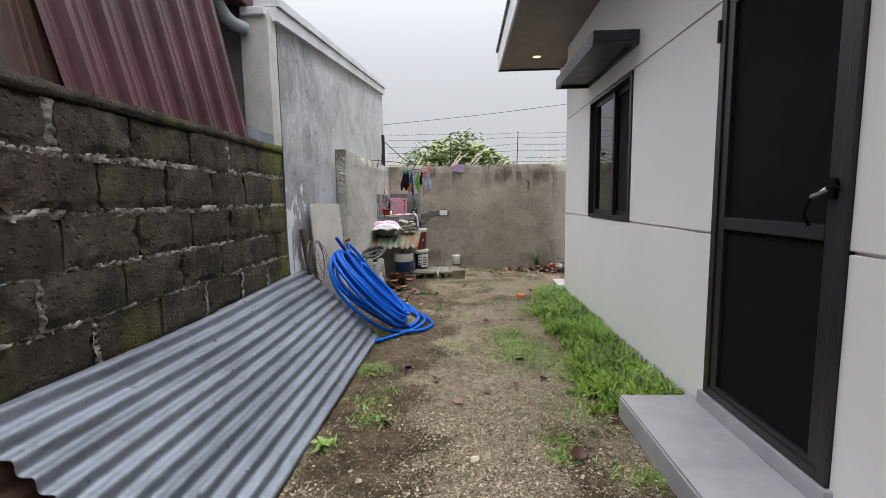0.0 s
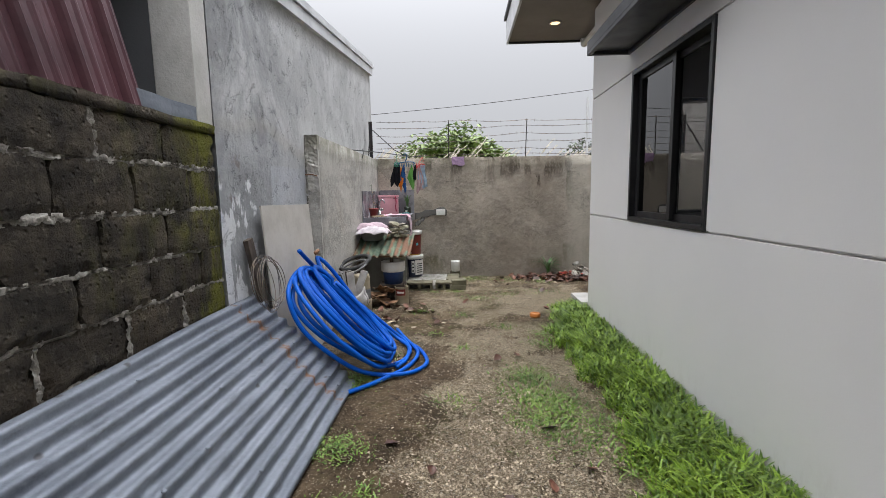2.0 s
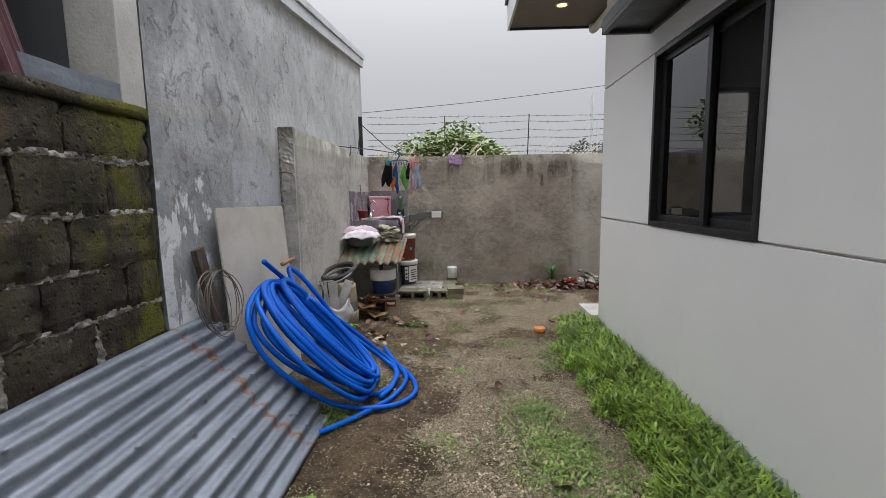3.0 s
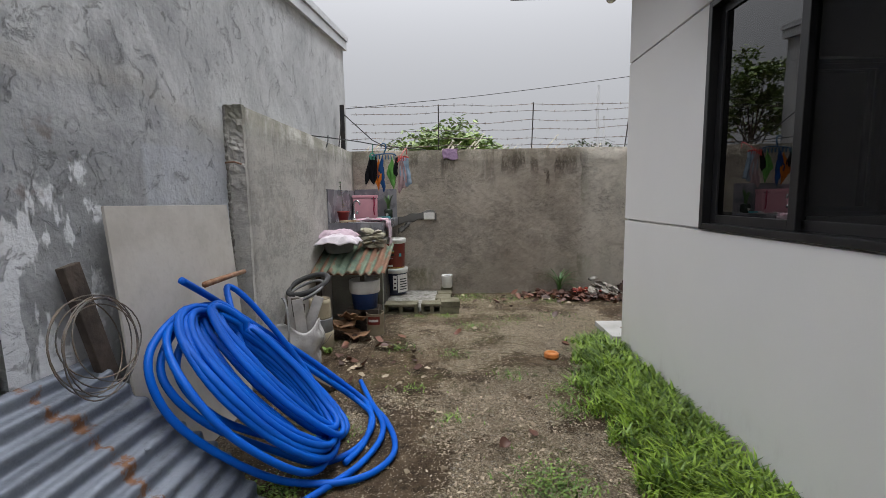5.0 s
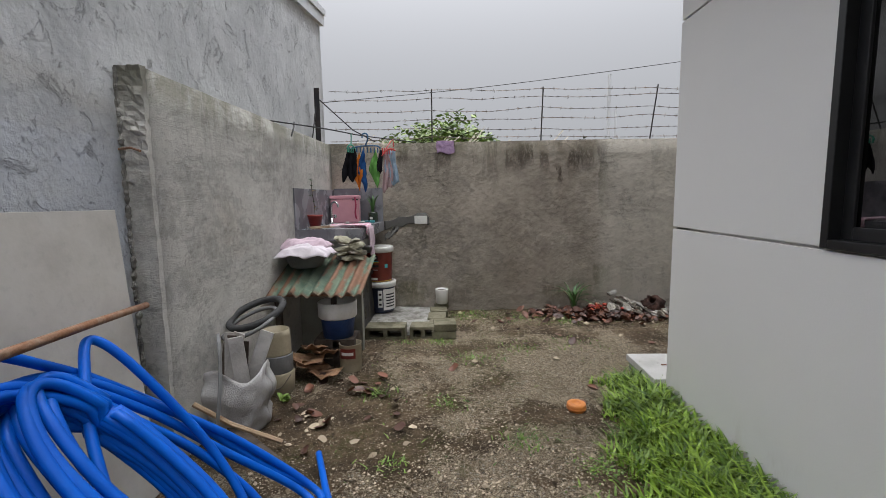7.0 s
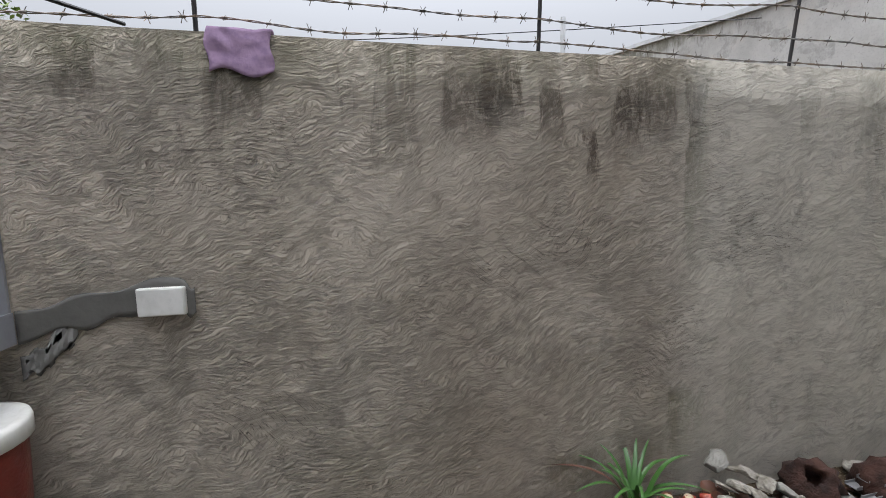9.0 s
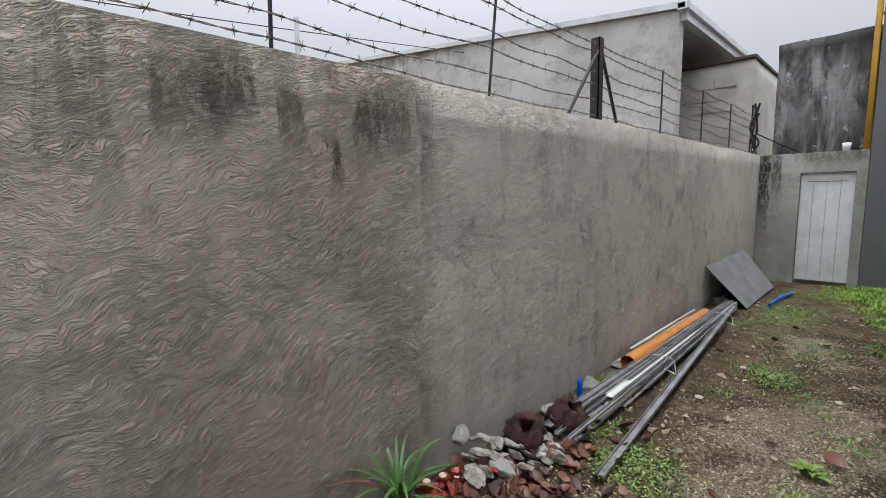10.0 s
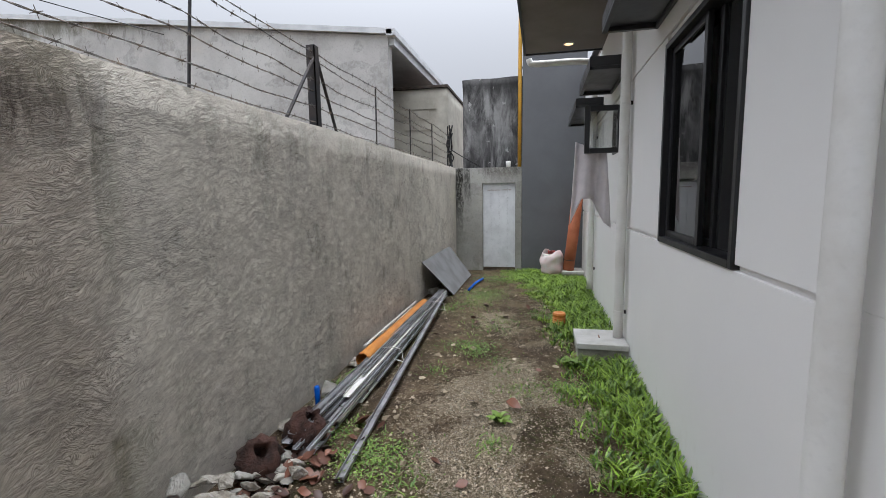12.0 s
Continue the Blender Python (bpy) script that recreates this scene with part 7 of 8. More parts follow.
for i, (x0, x1, y0, z0, r0) in enumerate(((4.75, 6.3, 8.57, 0.10, 0.011), (4.62, 6.1, 8.56, 0.07, 0.013), (4.9, 5.6, 8.60, 0.06, 0.02), (3.95, 5.2, 8.44, 0.035, 0.014))):
    t = thing("white_pipe", (x0, y0, 0), "thin white pvc pipe lying by the wall", "pipe", "white pipes by the wall")
    part("pipe", tube([(x0, y0, z0), (x1, y0 + 0.02, z0 - 0.01)], r0, 10), PVC, t, "", True)
blue_stub = thing("blue_pipe_stub", (3.85, 8.5, 0), "short blue plastic pipe standing in the soil", "pipe")
part("pipe", tube([(3.86, 8.50, -0.03), (3.85, 8.50, 0.08), (3.83, 8.49, 0.17)], 0.016, 12), HOSE, blue_stub, "", True)
blue_bit = thing("blue_pipe", (7.7, 8.1, 0), "blue plastic pipe offcut on the grass", "pipe")
part("pipe", tube([(7.3, 8.14, 0.03), (7.7, 8.1, 0.05), (8.1, 8.05, 0.035)], 0.016, 10), HOSE, blue_bit, "", True)
for i in range(9):
    r = random.Random(840 + i)
    x, y = 3.7 + 0.42 * i + r.uniform(-0.1, 0.1), 8.56 + r.uniform(-0.03, 0.03)
    t = thing("wall_foot_stone", (x, y, 0), "grey stone half sunk at the wall foot", "stone", "stones at the wall foot")
    part("stone", rock((x, y, -0.02), r.uniform(0.05, 0.09), 840 + i, 0.6), CEMENT if i % 2 else STONE, t)
lead = thing("grey_panel", (7.6, 8.4, 0), "flat grey cement board panel leaning on the wall", "panel")
part("panel", sheet(lambda u, v: (6.72 + 1.7 * u + 0.3 * (1 - v) - 0.25 * u * (1 - v), 8.29 + 0.335 * v, 0.012 + 0.46 * v + 0.01 * math.sin(u * 3)), 10, 4, 0.008), LEADSHEET, lead)
for k, (x, y, h, lab) in enumerate(((1.93, 6.41, 0.036, "orange pvc cap on a buried cleanout pipe"), (6.0, 7.02, 0.11, "orange ribbed pvc cap on a short upright pipe"))):
    t = thing("cleanout_cap", (x, y, 0), lab, "pipe cap", "orange cleanout caps")
    R = 0.052 if k == 0 else 0.062
    part("cap", lathe([(R, h - 0.035), (R, h - 0.006), (R - 0.006, h), (R * 0.5, h), (R * 0.48, h - 0.004)], (x, y, 0), 26), ORANGECAP, t, "", True)
    part("pipe", lathe([(R - 0.006, -0.04), (R - 0.006, h - 0.036)], (x, y, 0), 24), ORANGECAP, t, "", True)
    for i in range(int(h / 0.022)):
        part("rib", lathe([(R - 0.004, 0.006 + 0.02 * i), (R + 0.002, 0.009 + 0.02 * i), (R + 0.002, 0.014 + 0.02 * i), (R - 0.004, 0.017 + 0.02 * i)], (x, y, 0), 24), ORANGECAP, t)
bag = thing("plastic_bag", (8.75, 7.02, 0), "pinkish white plastic bag slumped on the ground", "bag")
def bag_f(u, v):
    a = 2 * math.pi * u
    r0 = (0.13 + 0.05 * math.sin(v * 3.0)) * (1 + 0.25 * noise.noise(Vector((math.cos(a) * 1.5, math.sin(a) * 1.5, v * 3))))
    return (8.75 + r0 * math.cos(a), 7.03 + r0 * math.sin(a), 0.36 * v + 0.05 * math.sin(a * 2) * v)
part("bag", sheet(bag_f, 30, 12, 0.003), PLASTICBAG, bag, "", True)
part("rubbish", rock((8.75, 7.03, 0.22), 0.12, 77, 0.6), WHITEPLASTIC, bag)
part("red_wrapper", sheet(lambda u, v: (8.66 + 0.12 * u, 6.99 + 0.1 * v, 0.37 + 0.03 * math.sin(u * 4 + v * 3)), 5, 5, 0.003), REDPLASTIC, bag)
roll = thing("mesh_roll", (8.74, 6.76, 0.09), "orange mesh roll standing against the house wall", "roll")
part("roll", tube([(8.70, 6.78, 0.09), (8.72, 6.72, 0.6), (8.75, 6.66, 1.22)], 0.085, 20), TUBE, roll, "", True)
part("tie", ring(8.703, 6.77, 0.25, 0.087, 0.005, (0.1, 0.05, 0), 20), WOOD, roll)
towel = thing("hung_towel", (5.6, 6.8, 1.7), "large grey-mauve towel hung over the open casement", "towel")
def towel_f(u, v):
    top = 1.72 - 0.10 * u
    low = float(np.interp(u, (0.0, 0.12, 0.28, 0.5, 0.62, 0.85, 1.0), (1.02, 1.10, 1.236, 1.24, 1.19, 1.03, 0.99)))
    y = 6.925 - 0.255 * u + v * (0.035 - 0.075 * u)
    x = 5.575 + 0.03 * math.sin(u * 11 + v) * (0.35 + 0.8 * v) + 0.012 * noise.noise(Vector((u * 4, v * 3, 5)))
    return (x, y, top + (low - top) * v)
part("fabric", sheet(towel_f, 26, 22, 0.008), GREYTOWEL, towel, "", True)

# ---- beyond the wall: tree, reeds, pole and cable ----
def leaf_cloud(centers, count, size, seed):
    """Many small pointed leaves round the ends of limbs."""
    r = np.random.RandomState(seed)
    vs, fs = [], []
    for c, rad in centers:
        for _ in range(count):
            d = r.normal(size=3)
            d *= rad * r.uniform(0.2, 1.0) ** 0.5 / np.linalg.norm(d)
            p = np.array(c) + d * np.array((1, 1, 0.75))
            a, b = r.uniform(0, 6.28), r.uniform(-0.9, 0.5)
            s = size * r.uniform(0.6, 1.3)
            f = np.array((math.cos(a) * math.cos(b), math.sin(a) * math.cos(b), math.sin(b)))
            w = np.cross(f, (r.uniform(-0.5, 0.5), r.uniform(-0.5, 0.5), 1.0))
            w /= np.linalg.norm(w)
            o = len(vs)
            vs += [tuple(p), tuple(p + f * s * 0.5 + w * s * 0.24), tuple(p + f * s), tuple(p + f * s * 0.5 - w * s * 0.24)]
            fs.append((o, o + 1, o + 2, o + 3))
    return vs, [], fs


def tree(at, spread, height, seed, mat, label, n=16, per=150, size=0.13):
    t = thing("tree", at, label, "tree", "trees beyond the wall")
    r = random.Random(seed)
    base = Vector(at)
    part("trunk", tube([base + Vector((0, 0, -0.2)), base + Vector((0.05, 0, height * 0.35)), base + Vector((0.02, 0.05, height * 0.6))], 0.10, 10, True, lambda q: 1 - 0.55 * q), BARK, t, "", True)
    tips = []
    for i in range(n):
        a = i * 2.4 + r.uniform(-0.3, 0.3)
        rr = spread * math.sqrt((i + 0.6) / n)
        tip = base + Vector((rr * math.cos(a), rr * 0.7 * math.sin(a), height * (0.66 + 0.3 * (1 - (rr / spread) ** 2)) + r.uniform(-0.12, 0.16) * height * 0.5))
        st = base + Vector((0.03, 0.03, height * r.uniform(0.3, 0.55)))
        part("limb", tube(spline([st, st.lerp(tip, 0.5) + Vector((0, 0, 0.1)), tip], 4), 0.028, 6, True, lambda q: 1 - 0.8 * q), BARK, t)
        tips.append((tuple(tip), spread * r.uniform(0.22, 0.38)))
        tips.append((tuple(st.lerp(tip, 0.7)), spread * r.uniform(0.16, 0.26)))
    part("crown", leaf_cloud(tips, per, size, seed), mat, t)


tree((1.15, 16.0, 0), 1.75, 3.05, 5, FOLIAGE, "leafy green tree beyond the boundary wall", 30, 150, 0.2)
tree((9.8, 31.0, 0), 2.2, 4.3, 9, FARFOLIAGE, "dark green far tree", 10, 90, 0.3)
tree((14.2, 33.0, 0), 2.0, 4.2, 12, FARFOLIAGE, "dark green far tree", 10, 90, 0.3)
tree((-6.2, 18.9, 0), 1.6, 5.7, 19, FOLIAGE, "tall leafy tree beyond the side fence", 18, 130, 0.2)
tree((-14.0, -8.0, 0), 3.2, 7.5, 15, FARFOLIAGE, "dark green tree behind the shed", 14, 110, 0.35)


def reeds(seed, n):
    """Tall grass with pale feathery plumes."""
    r = np.random.RandomState(seed)
    stems, leaves, plumes = [], [], []
    for i in range(n):
        x, y = r.uniform(-1.7, 4.2), r.uniform(12.6, 14.6)
        h = r.uniform(1.55, 2.05) if r.rand() < 0.93 else r.uniform(2.1, 2.5)
        lean = r.uniform(0.05, 0.35)
        top = np.array((x + lean, y, h))
        stems.append(tube([(x, y, -0.05), (x + lean * 0.3, y, h * 0.6), tuple(top)], 0.006, 4))
        dirn = np.array((lean + 0.18, r.uniform(-0.1, 0.1), 0.42))
        for k in range(46):
            q = k / 45
            p = top + dirn * q * r.uniform(0.7, 0.9)
            a = r.uniform(0, 6.28)
            s = 0.11 * (1 - 0.6 * q)
            e = p + np.array((math.cos(a) * s * 0.6 + 0.04, math.sin(a) * s * 0.6, s * 0.8))
            o = len(plumes)
            plumes.append((tuple(p), tuple(p + np.array((0.006, 0, 0.03))), tuple(e)))
        for k in range(4):
            a = r.uniform(0, 6.28)
            leaves.append(strap_leaf((x, y, h * r.uniform(0.2, 0.6)), a, r.uniform(0.3, 0.7), 0.03, r.uniform(0.3, 0.7), 0.9, 5))
    pv = [v for tri in plumes for v in tri]
    pf = [(3 * i, 3 * i + 1, 3 * i + 2) for i in range(len(plumes))]
    return join(*stems), join(*leaves), (pv, [], pf)


reed = thing("plumed_reeds", (1.2, 13.5, 0), "tall grass with pale feathery plumes beyond the wall", "reeds", kind="stuff")
rs, rl, rp = reeds(21, 80)
part("stems", rs, PLUME, reed)
part("leaves", rl, WEED, reed)
part("plumes", rp, PLUME, reed)
pole = thing("utility_pole", (4.0, 12.0, 0), "thin grey steel pole beyond the wall", "pole")
part("pole", tube([(3.96, 12.0, -0.2), (3.95, 12.0, 3.23)], 0.028, 10), FASCIA, pole)
part("pole", tube([(4.07, 12.0, -0.2), (4.07, 12.0, 2.66)], 0.018, 8), FASCIA, pole)
cable = thing("overhead_cable", (2, 14, 3.4), "thin overhead service cable", "cable")
part("cable", tube(spline([(-8, 14, 2.9), (-0.8, 14, 3.34), (4.1, 14, 3.76), (14, 14, 4.9)], 10), 0.008, 5), INK, cable)
tagged(obj("wall_behind", box(-4.0, HX + 0.01, -3.2, -3.05, -0.1, 2.2), FENCE), "plain plastered wall closing the yard", "wall", kind="structure")
hill = thing("backdrop_hedge", (0, 60, 0), "far low green hedge line", "backdrop", kind="structure")
part("hedge", leaf_cloud([((x, 58 + 3 * math.sin(x), 0.9 + 0.5 * math.sin(x * 0.7)), 2.0) for x in range(-50, 60, 3)], 60, 0.7, 33), FARFOLIAGE, hill)

# ---- grass, weeds, dry leaves and gravel ----
def blades(places, hmin, hmax, w, seed, lean=0.6):
    """Bent pointed blades, one per place (x, y, scale)."""
    r = np.random.RandomState(seed)
    vs, fs = [], []
    for x, y, k in places:
        a, h = r.uniform(0, 6.283), r.uniform(hmin, hmax) * k
        l = r.uniform(0.15, lean) * h * 1.3
        z = ground_height(x, y) - 0.008
        ca, sa = math.cos(a), math.sin(a)
        ww = w * r.uniform(0.7, 1.3) * (0.6 + 0.4 * k)
        o = len(vs)
        for t, q in ((0.0, 0.8), (0.45, 1.0), (0.8, 0.62)):
            px, py, pz = x + ca * l * t * t, y + sa * l * t * t, z + h * (t - 0.22 * t * t)
            vs += [(px - sa * ww * q / 2, py + ca * ww * q / 2, pz), (px + sa * ww * q / 2, py - ca * ww * q / 2, pz)]
        vs.append((x + ca * l * 1.05, y + sa * l * 1.05, z + h * 0.76))
        fs += [(o, o + 1, o + 3, o + 2), (o + 2, o + 3, o + 5, o + 4), (o + 4, o + 5, o + 6)]
    return vs, [], fs


rg = np.random.RandomState(4)
lawn_a, lawn_b, tufts = [], [], []
for _ in range(110000):
    x, y = rg.uniform(1.75, 2.47), rg.uniform(3.46, 6.78)
    inner = 2.0 + 0.12 * noise.noise(Vector((y * 1.6, 0.5, 0))) + 0.13 * max(0, (y - 5.6)) - (0.12 if y < 4.3 else 0)
    d = x - inner + 0.16 * noise.noise(Vector((x * 6, y * 6, 3)))
    if d > 0 and rg.rand() < min(1.0, 0.25 + d * 4):
        lawn_a.append((x, y, min(1.0, 0.45 + d * 2.2)))
    if len(lawn_a) > 15000:
        break
for _ in range(160000):
    x, y = rg.uniform(2.9, 9.05), rg.uniform(HB + 0.02, 8.2)
    if 4.96 < x < 5.4 and y < 6.95 or (8.5 < x and y < 6.9):
        continue
    edge = 7.02 + 0.10 * noise.noise(Vector((x * 1.5, 2, 0))) + (0.18 if x > 5.5 else 0) + 0.3 * max(0, x - 6.6) + (0.0 if x > 3.4 else -0.3)
    d = edge - y + 0.20 * noise.noise(Vector((x * 5, y * 5, 8)))
    if d > 0 and rg.rand() < min(1.0, 0.2 + d * 2.2):
        lawn_b.append((x, y, min(1.0, 0.4 + d * 1.3) * (1.0 if x < 6.6 else 0.62)))
    if len(lawn_b) > 19000:
        break
TUFTS = [(1.66, 4.65, 0.17, 360), (1.62, 4.35, 0.14, 200), (1.80, 4.2, 0.2, 300), (0.56, 3.09, 0.07, 60), (0.66, 3.6, 0.12, 110), (0.62, 4.05, 0.11, 100), (0.72, 3.4, 0.1, 60), (1.9, 3.5, 0.2, 200), (1.7, 3.05, 0.06, 70), (1.93, 2.9, 0.1, 60),
         (1.88, 5.6, 0.10, 110), (1.6, 6.1, 0.10, 60), (1.2, 5.5, 0.08, 40), (0.95, 5.9, 0.07, 40), (1.2, 6.5, 0.1, 70), (0.78, 6.6, 0.08, 60), (0.5, 4.85, 0.12, 150), (0.6, 5.35, 0.10, 100), (1.4, 7.2, 0.16, 90), (1.75, 7.4, 0.14, 80), (2.2, 7.5, 0.2, 90),
         (1.9, 8.3, 0.22, 130), (1.4, 8.4, 0.16, 110), (0.7, 8.55, 0.08, 80), (2.3, 8.1, 0.12, 60), (3.5, 8.1, 0.13, 170), (3.35, 7.85, 0.14, 130), (3.8, 8.2, 0.08, 90), (4.6, 7.95, 0.1, 60), (5.2, 7.9, 0.15, 110), (5.9, 7.7, 0.3, 260), (6.6, 8.0, 0.25, 220),
         (4.4, 7.3, 0.16, 110), (7.2, 7.9, 0.3, 300), (8.2, 7.8, 0.35, 420), (3.7, 7.45, 0.09, 70), (4.8, 7.5, 0.2, 90), (6.4, 8.25, 0.15, 120), (5.1, 8.45, 0.2, 90), (4.2, 8.52, 0.12, 80), (1.12, 7.58, 0.1, 70), (0.86, 7.6, 0.08, 40),
         (1.64, 4.93, 0.13, 220), (1.74, 4.5, 0.16, 260), (0.78, 3.76, 0.07, 50), (0.75, 3.36, 0.08, 70), (2.02, 3.95, 0.1, 160), (1.72, 3.2, 0.07, 90), (2.07, 2.88, 0.09, 120), (1.15, 4.6, 0.12, 60), (5.08, 7.73, 0.13, 160), (4.45, 7.0, 0.1, 160), (7.0, 7.95, 0.25, 200)]
CREEP = [(1.64, 4.93, 0.12, 200), (1.74, 4.5, 0.15, 260), (1.95, 4.3, 0.15, 160), (0.57, 4.08, 0.09, 160), (0.52, 4.85, 0.1, 170), (1.9, 5.86, 0.08, 110), (2.02, 3.95, 0.1, 110), (5.1, 7.7, 0.13, 200), (4.45, 7.02, 0.12, 160), (3.54, 7.94, 0.1, 150), (3.4, 8.05, 0.1, 150),
         (7.05, 7.95, 0.3, 320), (8.3, 7.8, 0.3, 300), (6.2, 7.2, 0.15, 150), (3.63, 8.3, 0.08, 120), (4.2, 8.52, 0.07, 90), (0.75, 8.5, 0.07, 90), (2.3, 8.2, 0.1, 60), (1.3, 8.35, 0.12, 90)]
for x, y, s, n in TUFTS:
    for _ in range(n):
        q = rg.uniform(0.3, 0.8)
        tufts.append((x + rg.normal() * s * 0.75, y + rg.normal() * s * 0.6, q))
        tufts.append((x + rg.normal() * s * 0.6, y + rg.normal() * s * 0.5, q * 0.8))
for _ in range(900):
    x, y = (rg.uniform(0.5, 2.3), rg.uniform(2.3, 8.5)) if rg.rand() < 0.5 else (rg.uniform(2.6, 9.0), rg.uniform(7.0, 8.5))
    tufts.append((x, y, rg.uniform(0.25, 0.55)))
tufts = [p for p in tufts if not (p[0] < 0.48 + 0.02 and p[1] < 4.8) and p[1] < 8.62 and not (p[0] > HX - 0.01 and p[1] < HB)]
tagged(obj("grass", blades(lawn_a, 0.05, 0.17, 0.0118, 1, 0.95), GRASS), "bright green grass strip along the house side", "grass", kind="stuff")
tagged(obj("grass", blades(lawn_b, 0.05, 0.165, 0.0122, 2, 0.95), GRASS), "bright green grass along the rear wall", "grass", kind="stuff")
tagged(obj("weeds", blades(tufts, 0.025, 0.065, 0.0095, 3, 1.2), WEED), "small green weeds scattered over the soil", "weeds", kind="stuff")


def creeping(places, seed):
    """Low creeping weed: tiny oval leaves close over the soil."""
    r = np.random.RandomState(seed)
    vs, fs = [], []
    for cx, cy, s, n in places:
        for _ in range(n * 2):
            x, y = cx + r.normal() * s * 0.7, cy + r.normal() * s * 0.7
            if y > 8.62 or (x > HX - 0.02 and y < HB + 0.02):
                continue
            p = np.array((x, y, ground_height(x, y) + abs(r.normal()) * 0.018 + 0.004))
            a, b, l = r.uniform(0, 6.28), r.uniform(-0.2, 0.7), r.uniform(0.009, 0.021)
            f = np.array((math.cos(a) * math.cos(b), math.sin(a) * math.cos(b), math.sin(b))) * l
            w = np.array((-math.sin(a), math.cos(a), r.uniform(-0.3, 0.3))) * l * 0.3
            o = len(vs)
            vs += [tuple(p), tuple(p + f * 0.4 + w), tuple(p + f), tuple(p + f * 0.4 - w)]
            fs.append((o, o + 1, o + 2, o + 3))
    return vs, [], fs


tagged(obj("creeping_weed", creeping(CREEP, 31), WEED), "low creeping green weed patches on the gravel", "weeds", kind="stuff")


def broadleaf(x, y, n, size, seed, label):
    t = thing("broadleaf_weed", (x, y, 0), label, "weed", "broad-leaved weeds")
    r = random.Random(seed)
    for i in range(n):
        part("leaf", strap_leaf((x + r.uniform(-0.02, 0.02), y + r.uniform(-0.02, 0.02), 0.01), i * 2.4, size * r.uniform(0.7, 1.1), size * 0.55, size * r.uniform(0.3, 0.7), 0.8, 5), WEED, t, "", True)


broadleaf(0.57, 3.09, 9, 0.075, 1, "rosette weed with small green leaves")
broadleaf(3.92, 7.42, 11, 0.09, 2, "leafy green weed on the gravel")
broadleaf(4.85, 6.98, 10, 0.10, 3, "leafy green weed by the grass")
broadleaf(0.25, 6.5, 7, 0.07, 4, "leafy weed by the tub")
broadleaf(4.35, 8.5, 8, 0.08, 5, "leafy weed under the orange pipe")


def dry_leaves(places, seed, size):
    r = np.random.RandomState(seed)
    vs, fs = [], []
    for x, y in places:
        a, s, c = r.uniform(0, 6.28), size * r.uniform(0.6, 1.3), r.uniform(-0.3, 1.7)
        z = ground_height(x, y) + r.uniform(0.004, 0.03)
        o = len(vs)
        tx, ty = r.uniform(-0.75, 0.75), r.uniform(-0.75, 0.75)
        for i in range(5):
            t = i / 4 - 0.5
            w = 0.34 * (1 - (2 * t) ** 2) + 0.02
            for k in (-1, 0, 1):
                lx, ly = t * s, k * w * s
                lz = abs(k) * w * s * c * 0.7 + (t * t) * s * 0.5 * c + tx * lx + ty * ly
                vs.append((x + math.cos(a) * lx - math.sin(a) * ly, y + math.sin(a) * lx + math.cos(a) * ly, max(0.004, z + lz)))
        for i in range(4):
            for k in (0, 1):
                b = o + i * 3 + k
                fs.append((b, b + 1, b + 4, b + 3))
    return vs, [], fs


lp = [(2.65 + rg.normal() * 0.28, min(8.6, 8.38 + rg.normal() * 0.13)) for _ in range(560)] + [(3.3 + rg.normal() * 0.35, min(8.55, 8.28 + rg.normal() * 0.14)) for _ in range(70)]
lp += [(rg.uniform(0.6, 2.3), rg.uniform(2.6, 8.3)) for _ in range(26)] + [(rg.uniform(2.7, 7), rg.uniform(7.2, 8.4)) for _ in range(26)] + [(0.55 + rg.normal() * 0.25, 6.5 + rg.normal() * 0.3) for _ in range(30)]
lp = [p for p in lp if p[1] < 8.6]
tagged(obj("dry_leaves", dry_leaves(lp, 8, 0.07), DRYLEAF, True), "fallen brown dry leaves", "leaves", kind="stuff")


def stones(places, smin, smax, seed):
    """Small faceted stones as one mesh."""
    r = np.random.RandomState(seed)
    n = len(places)
    at = np.array([(x, y, ground_height(x, y)) for x, y in places])
    s = smin * (smax / smin) ** (r.rand(n) ** 2.0)
    a = np.arange(6) * math.pi / 3 + r.uniform(0, 6.28, (n, 1))
    rad = r.uniform(0.65, 1.15, (n, 6)) * s[:, None]
    flat = r.uniform(0.55, 1.0, (n, 1))
    spin = r.uniform(0, 6.28, (n, 1))
    lx, ly = rad * np.cos(a), rad * np.sin(a) * flat
    v = np.zeros((n, 7, 3))
    v[:, :6, 0] = lx * np.cos(spin) - ly * np.sin(spin)
    v[:, :6, 1] = lx * np.sin(spin) + ly * np.cos(spin)
    v[:, :6, 2] = r.uniform(-0.1, 0.45, (n, 6)) * s[:, None]
    v[:, 6, :2] = r.uniform(-0.35, 0.35, (n, 2)) * s[:, None]
    v[:, 6, 2] = r.uniform(0.45, 0.95, n) * s
    v += at[:, None, :]
    ring6 = np.array([(k, (k + 1) % 6, 6) for k in range(6)])
    f = (np.arange(n) * 7)[:, None, None] + ring6[None]
    return v.reshape(-1, 3).tolist(), [], f.reshape(-1, 3).tolist()


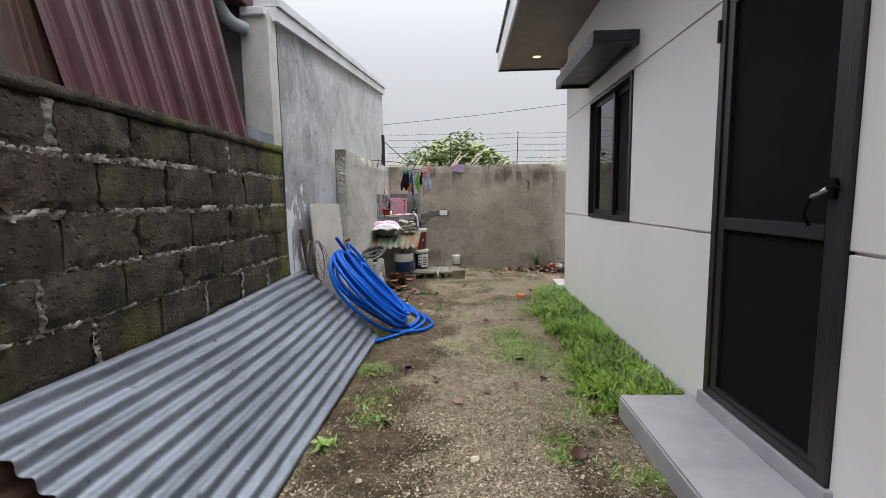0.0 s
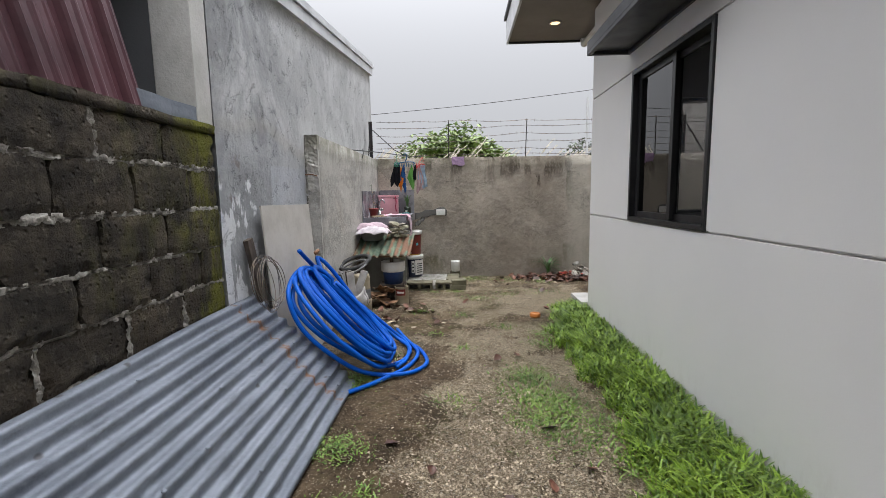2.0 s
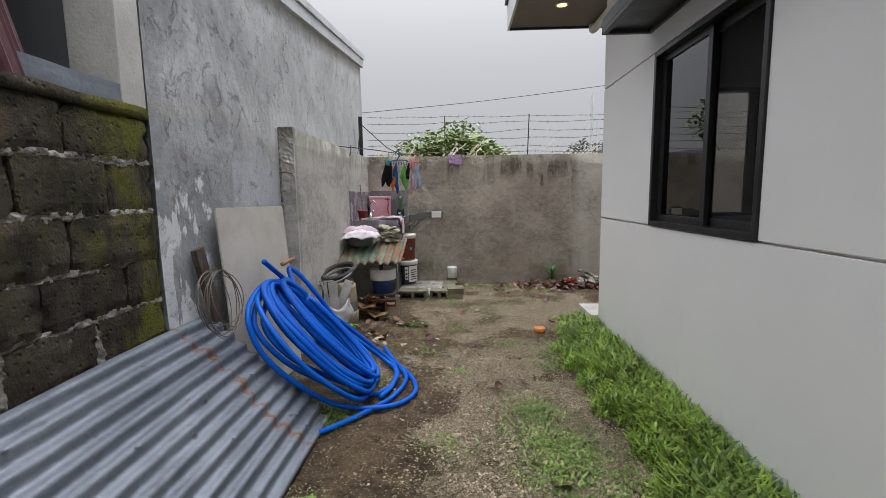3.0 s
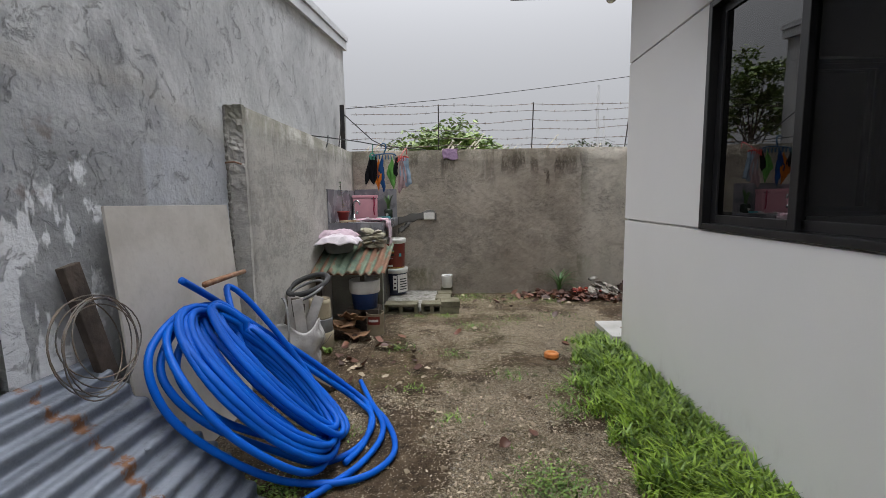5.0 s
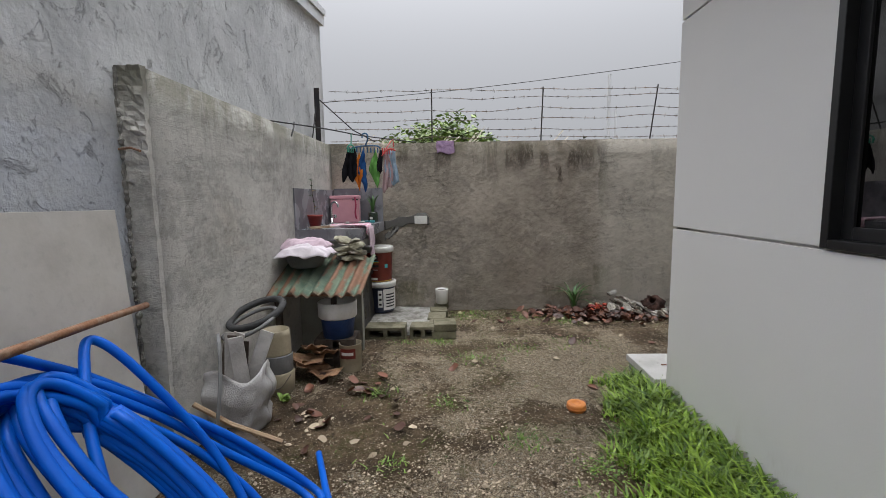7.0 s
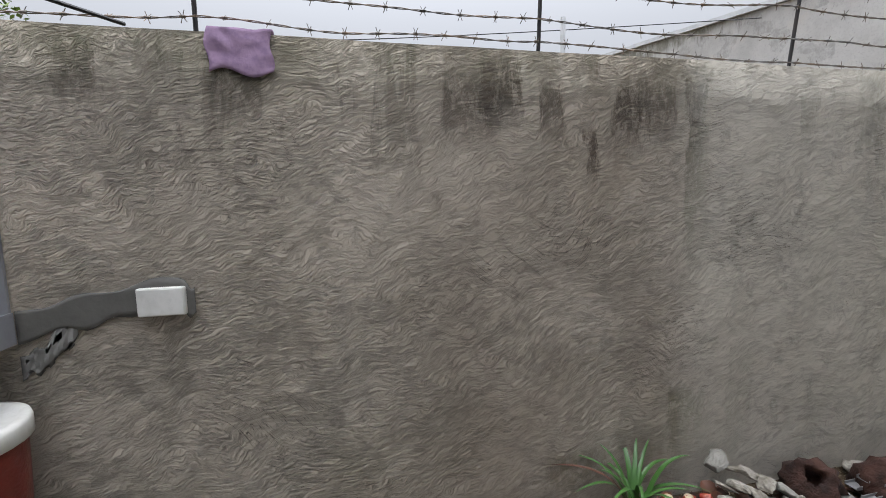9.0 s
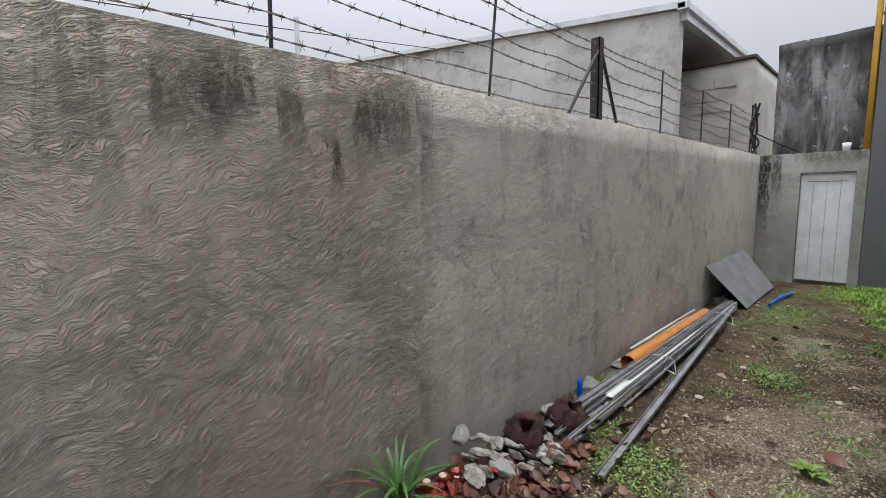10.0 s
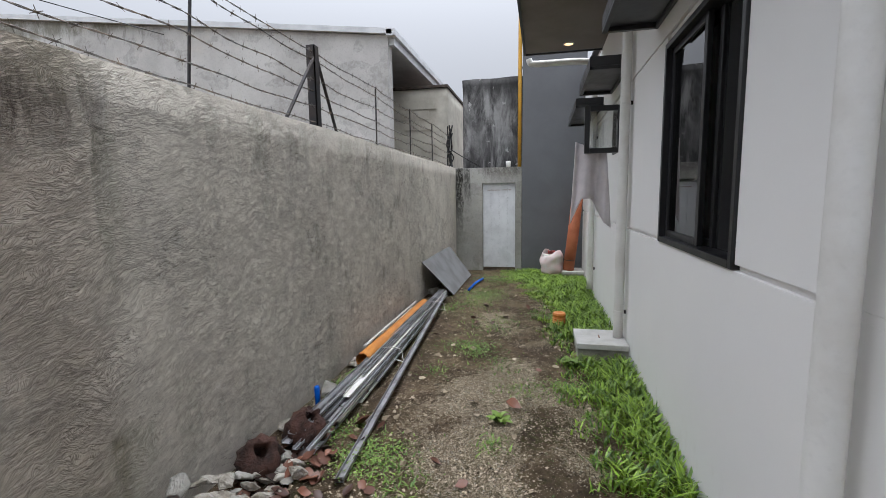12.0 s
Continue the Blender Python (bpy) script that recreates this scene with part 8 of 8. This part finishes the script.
gp = []
while len(gp) < 105000:
    if rg.rand() < 0.6:
        x, y = rg.uniform(0.35, 2.3), 2.2 + 6.35 * rg.rand() ** 1.2
    else:
        x, y = rg.uniform(2.3, 7.6), rg.uniform(6.9, 8.6)
    if gravel_share(x, y) + rg.uniform(-0.3, 0.3) > 0.5 or rg.rand() < 0.07:
        gp.append((x, y))
tagged(obj("gravel", stones(gp, 0.0024, 0.0085, 5), PEBBLE), "loose pale gravel scattered over the soil", "gravel", kind="stuff")
bigp = [(rg.uniform(0.6, 2.3), rg.uniform(2.6, 8.5)) for _ in range(150)] + [(rg.uniform(2.5, 7.5), rg.uniform(7.0, 8.5)) for _ in range(150)] + [(0.5 + rg.normal() * 0.2, 6.2 + rg.normal() * 0.5) for _ in range(30)] + [(rg.uniform(1.2, 2.9), rg.uniform(8.05, 8.6)) for _ in range(70)] + [(rg.uniform(3.0, 5.0), rg.uniform(8.0, 8.5)) for _ in range(50)]
tagged(obj("loose_stones", stones(bigp, 0.012, 0.034, 6), PEBBLE), "loose pale stones on the soil", "stones", kind="stuff")

# ---- concrete block wall ----
BX = -0.11
block_wall = tagged(obj("wall_blocks", box(BX - 0.16, BX - 0.03, -3.0, 4.455, -0.1, 1.555), JOINT), "old dark concrete block wall with mortar joints and moss", "wall", kind="structure")
part("coping", wobble(fine_box(BX - 0.17, BX + 0.004, -3.0, 4.46, 1.556, 1.60, 0.06, 0.008, 9.0), 0.006, 30.0), BLOCK, block_wall, "thin dark cement coping", True)
COURSES = [1.556, 1.368, 1.163, 0.962, 0.776, 0.585, 0.39, 0.195, 0.0]
STARTS = [2.54, 2.36, 2.53, 2.43, 2.26, 2.45, 2.30, 2.50]
PITCH = [0.377, 0.37, 0.373, 0.366, 0.366, 0.37, 0.37, 0.37]


def joint_strip(start, end, wide, deep, lump, seed):
    """A lumpy ribbon of mortar squeezed out between two blocks."""
    a, b = Vector(start), Vector(end)
    n = max(6, int((b - a).length / 0.009))
    d = (b - a).normalized()
    side = Vector((0, -d.z, d.y))
    vs, fs = [], []
    for i in range(n + 1):
        p = a.lerp(b, i / n)
        for j in range(6):
            k = j / 5 - 0.5
            q = p + side * (wide * k + 0.007 * noise.noise(Vector((p.y * 14, p.z * 14 + j, seed))))
            h = deep + lump * noise.noise(Vector((q.y * 55, q.z * 55, seed))) + 0.6 * lump * noise.noise(Vector((q.y * 130, q.z * 130, seed + 3)))
            h += 0.7 * lump * noise.noise(Vector((q.y * 6, q.z * 6, seed + 9))) - 0.03 * max(0.0, abs(k) - 0.38)
            vs.append((BX + h, q.y, q.z))
    for i in range(n):
        for j in range(5):
            o = i * 6 + j
            fs.append((o, o + 6, o + 7, o + 1))
    return vs, [], fs


for row in range(1, 8):
    part("mortar_joint", joint_strip((0, 0.6, COURSES[row]), (0, 4.45, COURSES[row]), 0.036 if row < 3 else 0.028, -0.007 if row < 3 else -0.011, 0.014, row * 7.3), MORTAR, block_wall, "crumbly pale bed joint", True)
block_meshes = []
for k in range(8):
    bm = bmesh.new()
    r = random.Random(900 + k)
    nu, nv = 9, 5
    g = []
    for i in range(nu + 1):
        row = []
        for j in range(nv + 1):
            y, z = (i / nu - 0.5) * 0.36, (j / nv - 0.5) * 0.185
            e = min(i, nu - i, j, nv - j)
            corner = (i in (0, nu)) and (j in (0, nv))
            d = -0.005 if e == 0 else 0.0
            if e == 0 and r.random() < 0.16:
                d -= r.uniform(0.006, 0.018)
            jag = 0.0045 if e == 0 else 0.006
            pull = 0.93 if corner and r.random() < 0.5 else 1.0
            row.append(bm.verts.new((d + r.uniform(-0.0025, 0.0025), y * pull + r.uniform(-jag, jag), z * pull + r.uniform(-jag, jag))))
        g.append(row)
    for i in range(nu):
        for j in range(nv):
            bm.faces.new((g[i][j], g[i + 1][j], g[i + 1][j + 1], g[i][j + 1]))
    ex = bmesh.ops.extrude_edge_only(bm, edges=[e for e in bm.edges if e.is_boundary])
    for v in [v for v in ex["geom"] if isinstance(v, bmesh.types.BMVert)]:
        v.co.x -= 0.04
    bmesh.ops.recalc_face_normals(bm, faces=bm.faces)
    me = bpy.data.meshes.new("block")
    bm.to_mesh(me)
    bm.free()
    me.materials.append(BLOCK)
    block_meshes.append(me)
for row in range(8):
    top, low = COURSES[row], COURSES[row + 1]
    for k in range(-6, 7):
        wob = random.Random(row * 31 + k)
        a = STARTS[row] + PITCH[row] * k + wob.uniform(-0.012, 0.012)
        b = STARTS[row] + PITCH[row] * (k + 1) + random.Random(row * 31 + k + 1).uniform(-0.012, 0.012)
        if b < 0.7 or a > 4.40:
            continue
        b2 = min(b, 4.455)
        if b > 4.37:
            b2 = 4.455
        gap = 0.012 if not (row == 0 and k in (-1, 0)) else 0.03
        rr = random.Random(row * 50 + k)
        ob = new("block", block_meshes[(row * 5 + k * 3) % 8])
        ob.parent = block_wall
        ob.matrix_basis = Matrix.LocRotScale((BX + rr.uniform(-0.005, 0.004), (a + b2) / 2, (top + low) / 2), Euler((rr.uniform(-0.012, 0.012), 0, rr.uniform(-0.008, 0.008))), (1, (b2 - a - gap) / 0.36, (top - low - 0.012) / 0.185))
        if b < 4.3:
            filled = rr.random() < 0.22 or (row == 0 and k == -1)
            part("mortar_joint", joint_strip((0, b, low + 0.006), (0, b, top - 0.006), 0.05 if row == 0 and k == -1 else 0.026, -0.006 if filled else -0.02, 0.014 if filled else 0.008, row * 3.1 + k), MORTAR if filled else JOINT, block_wall, "", True)
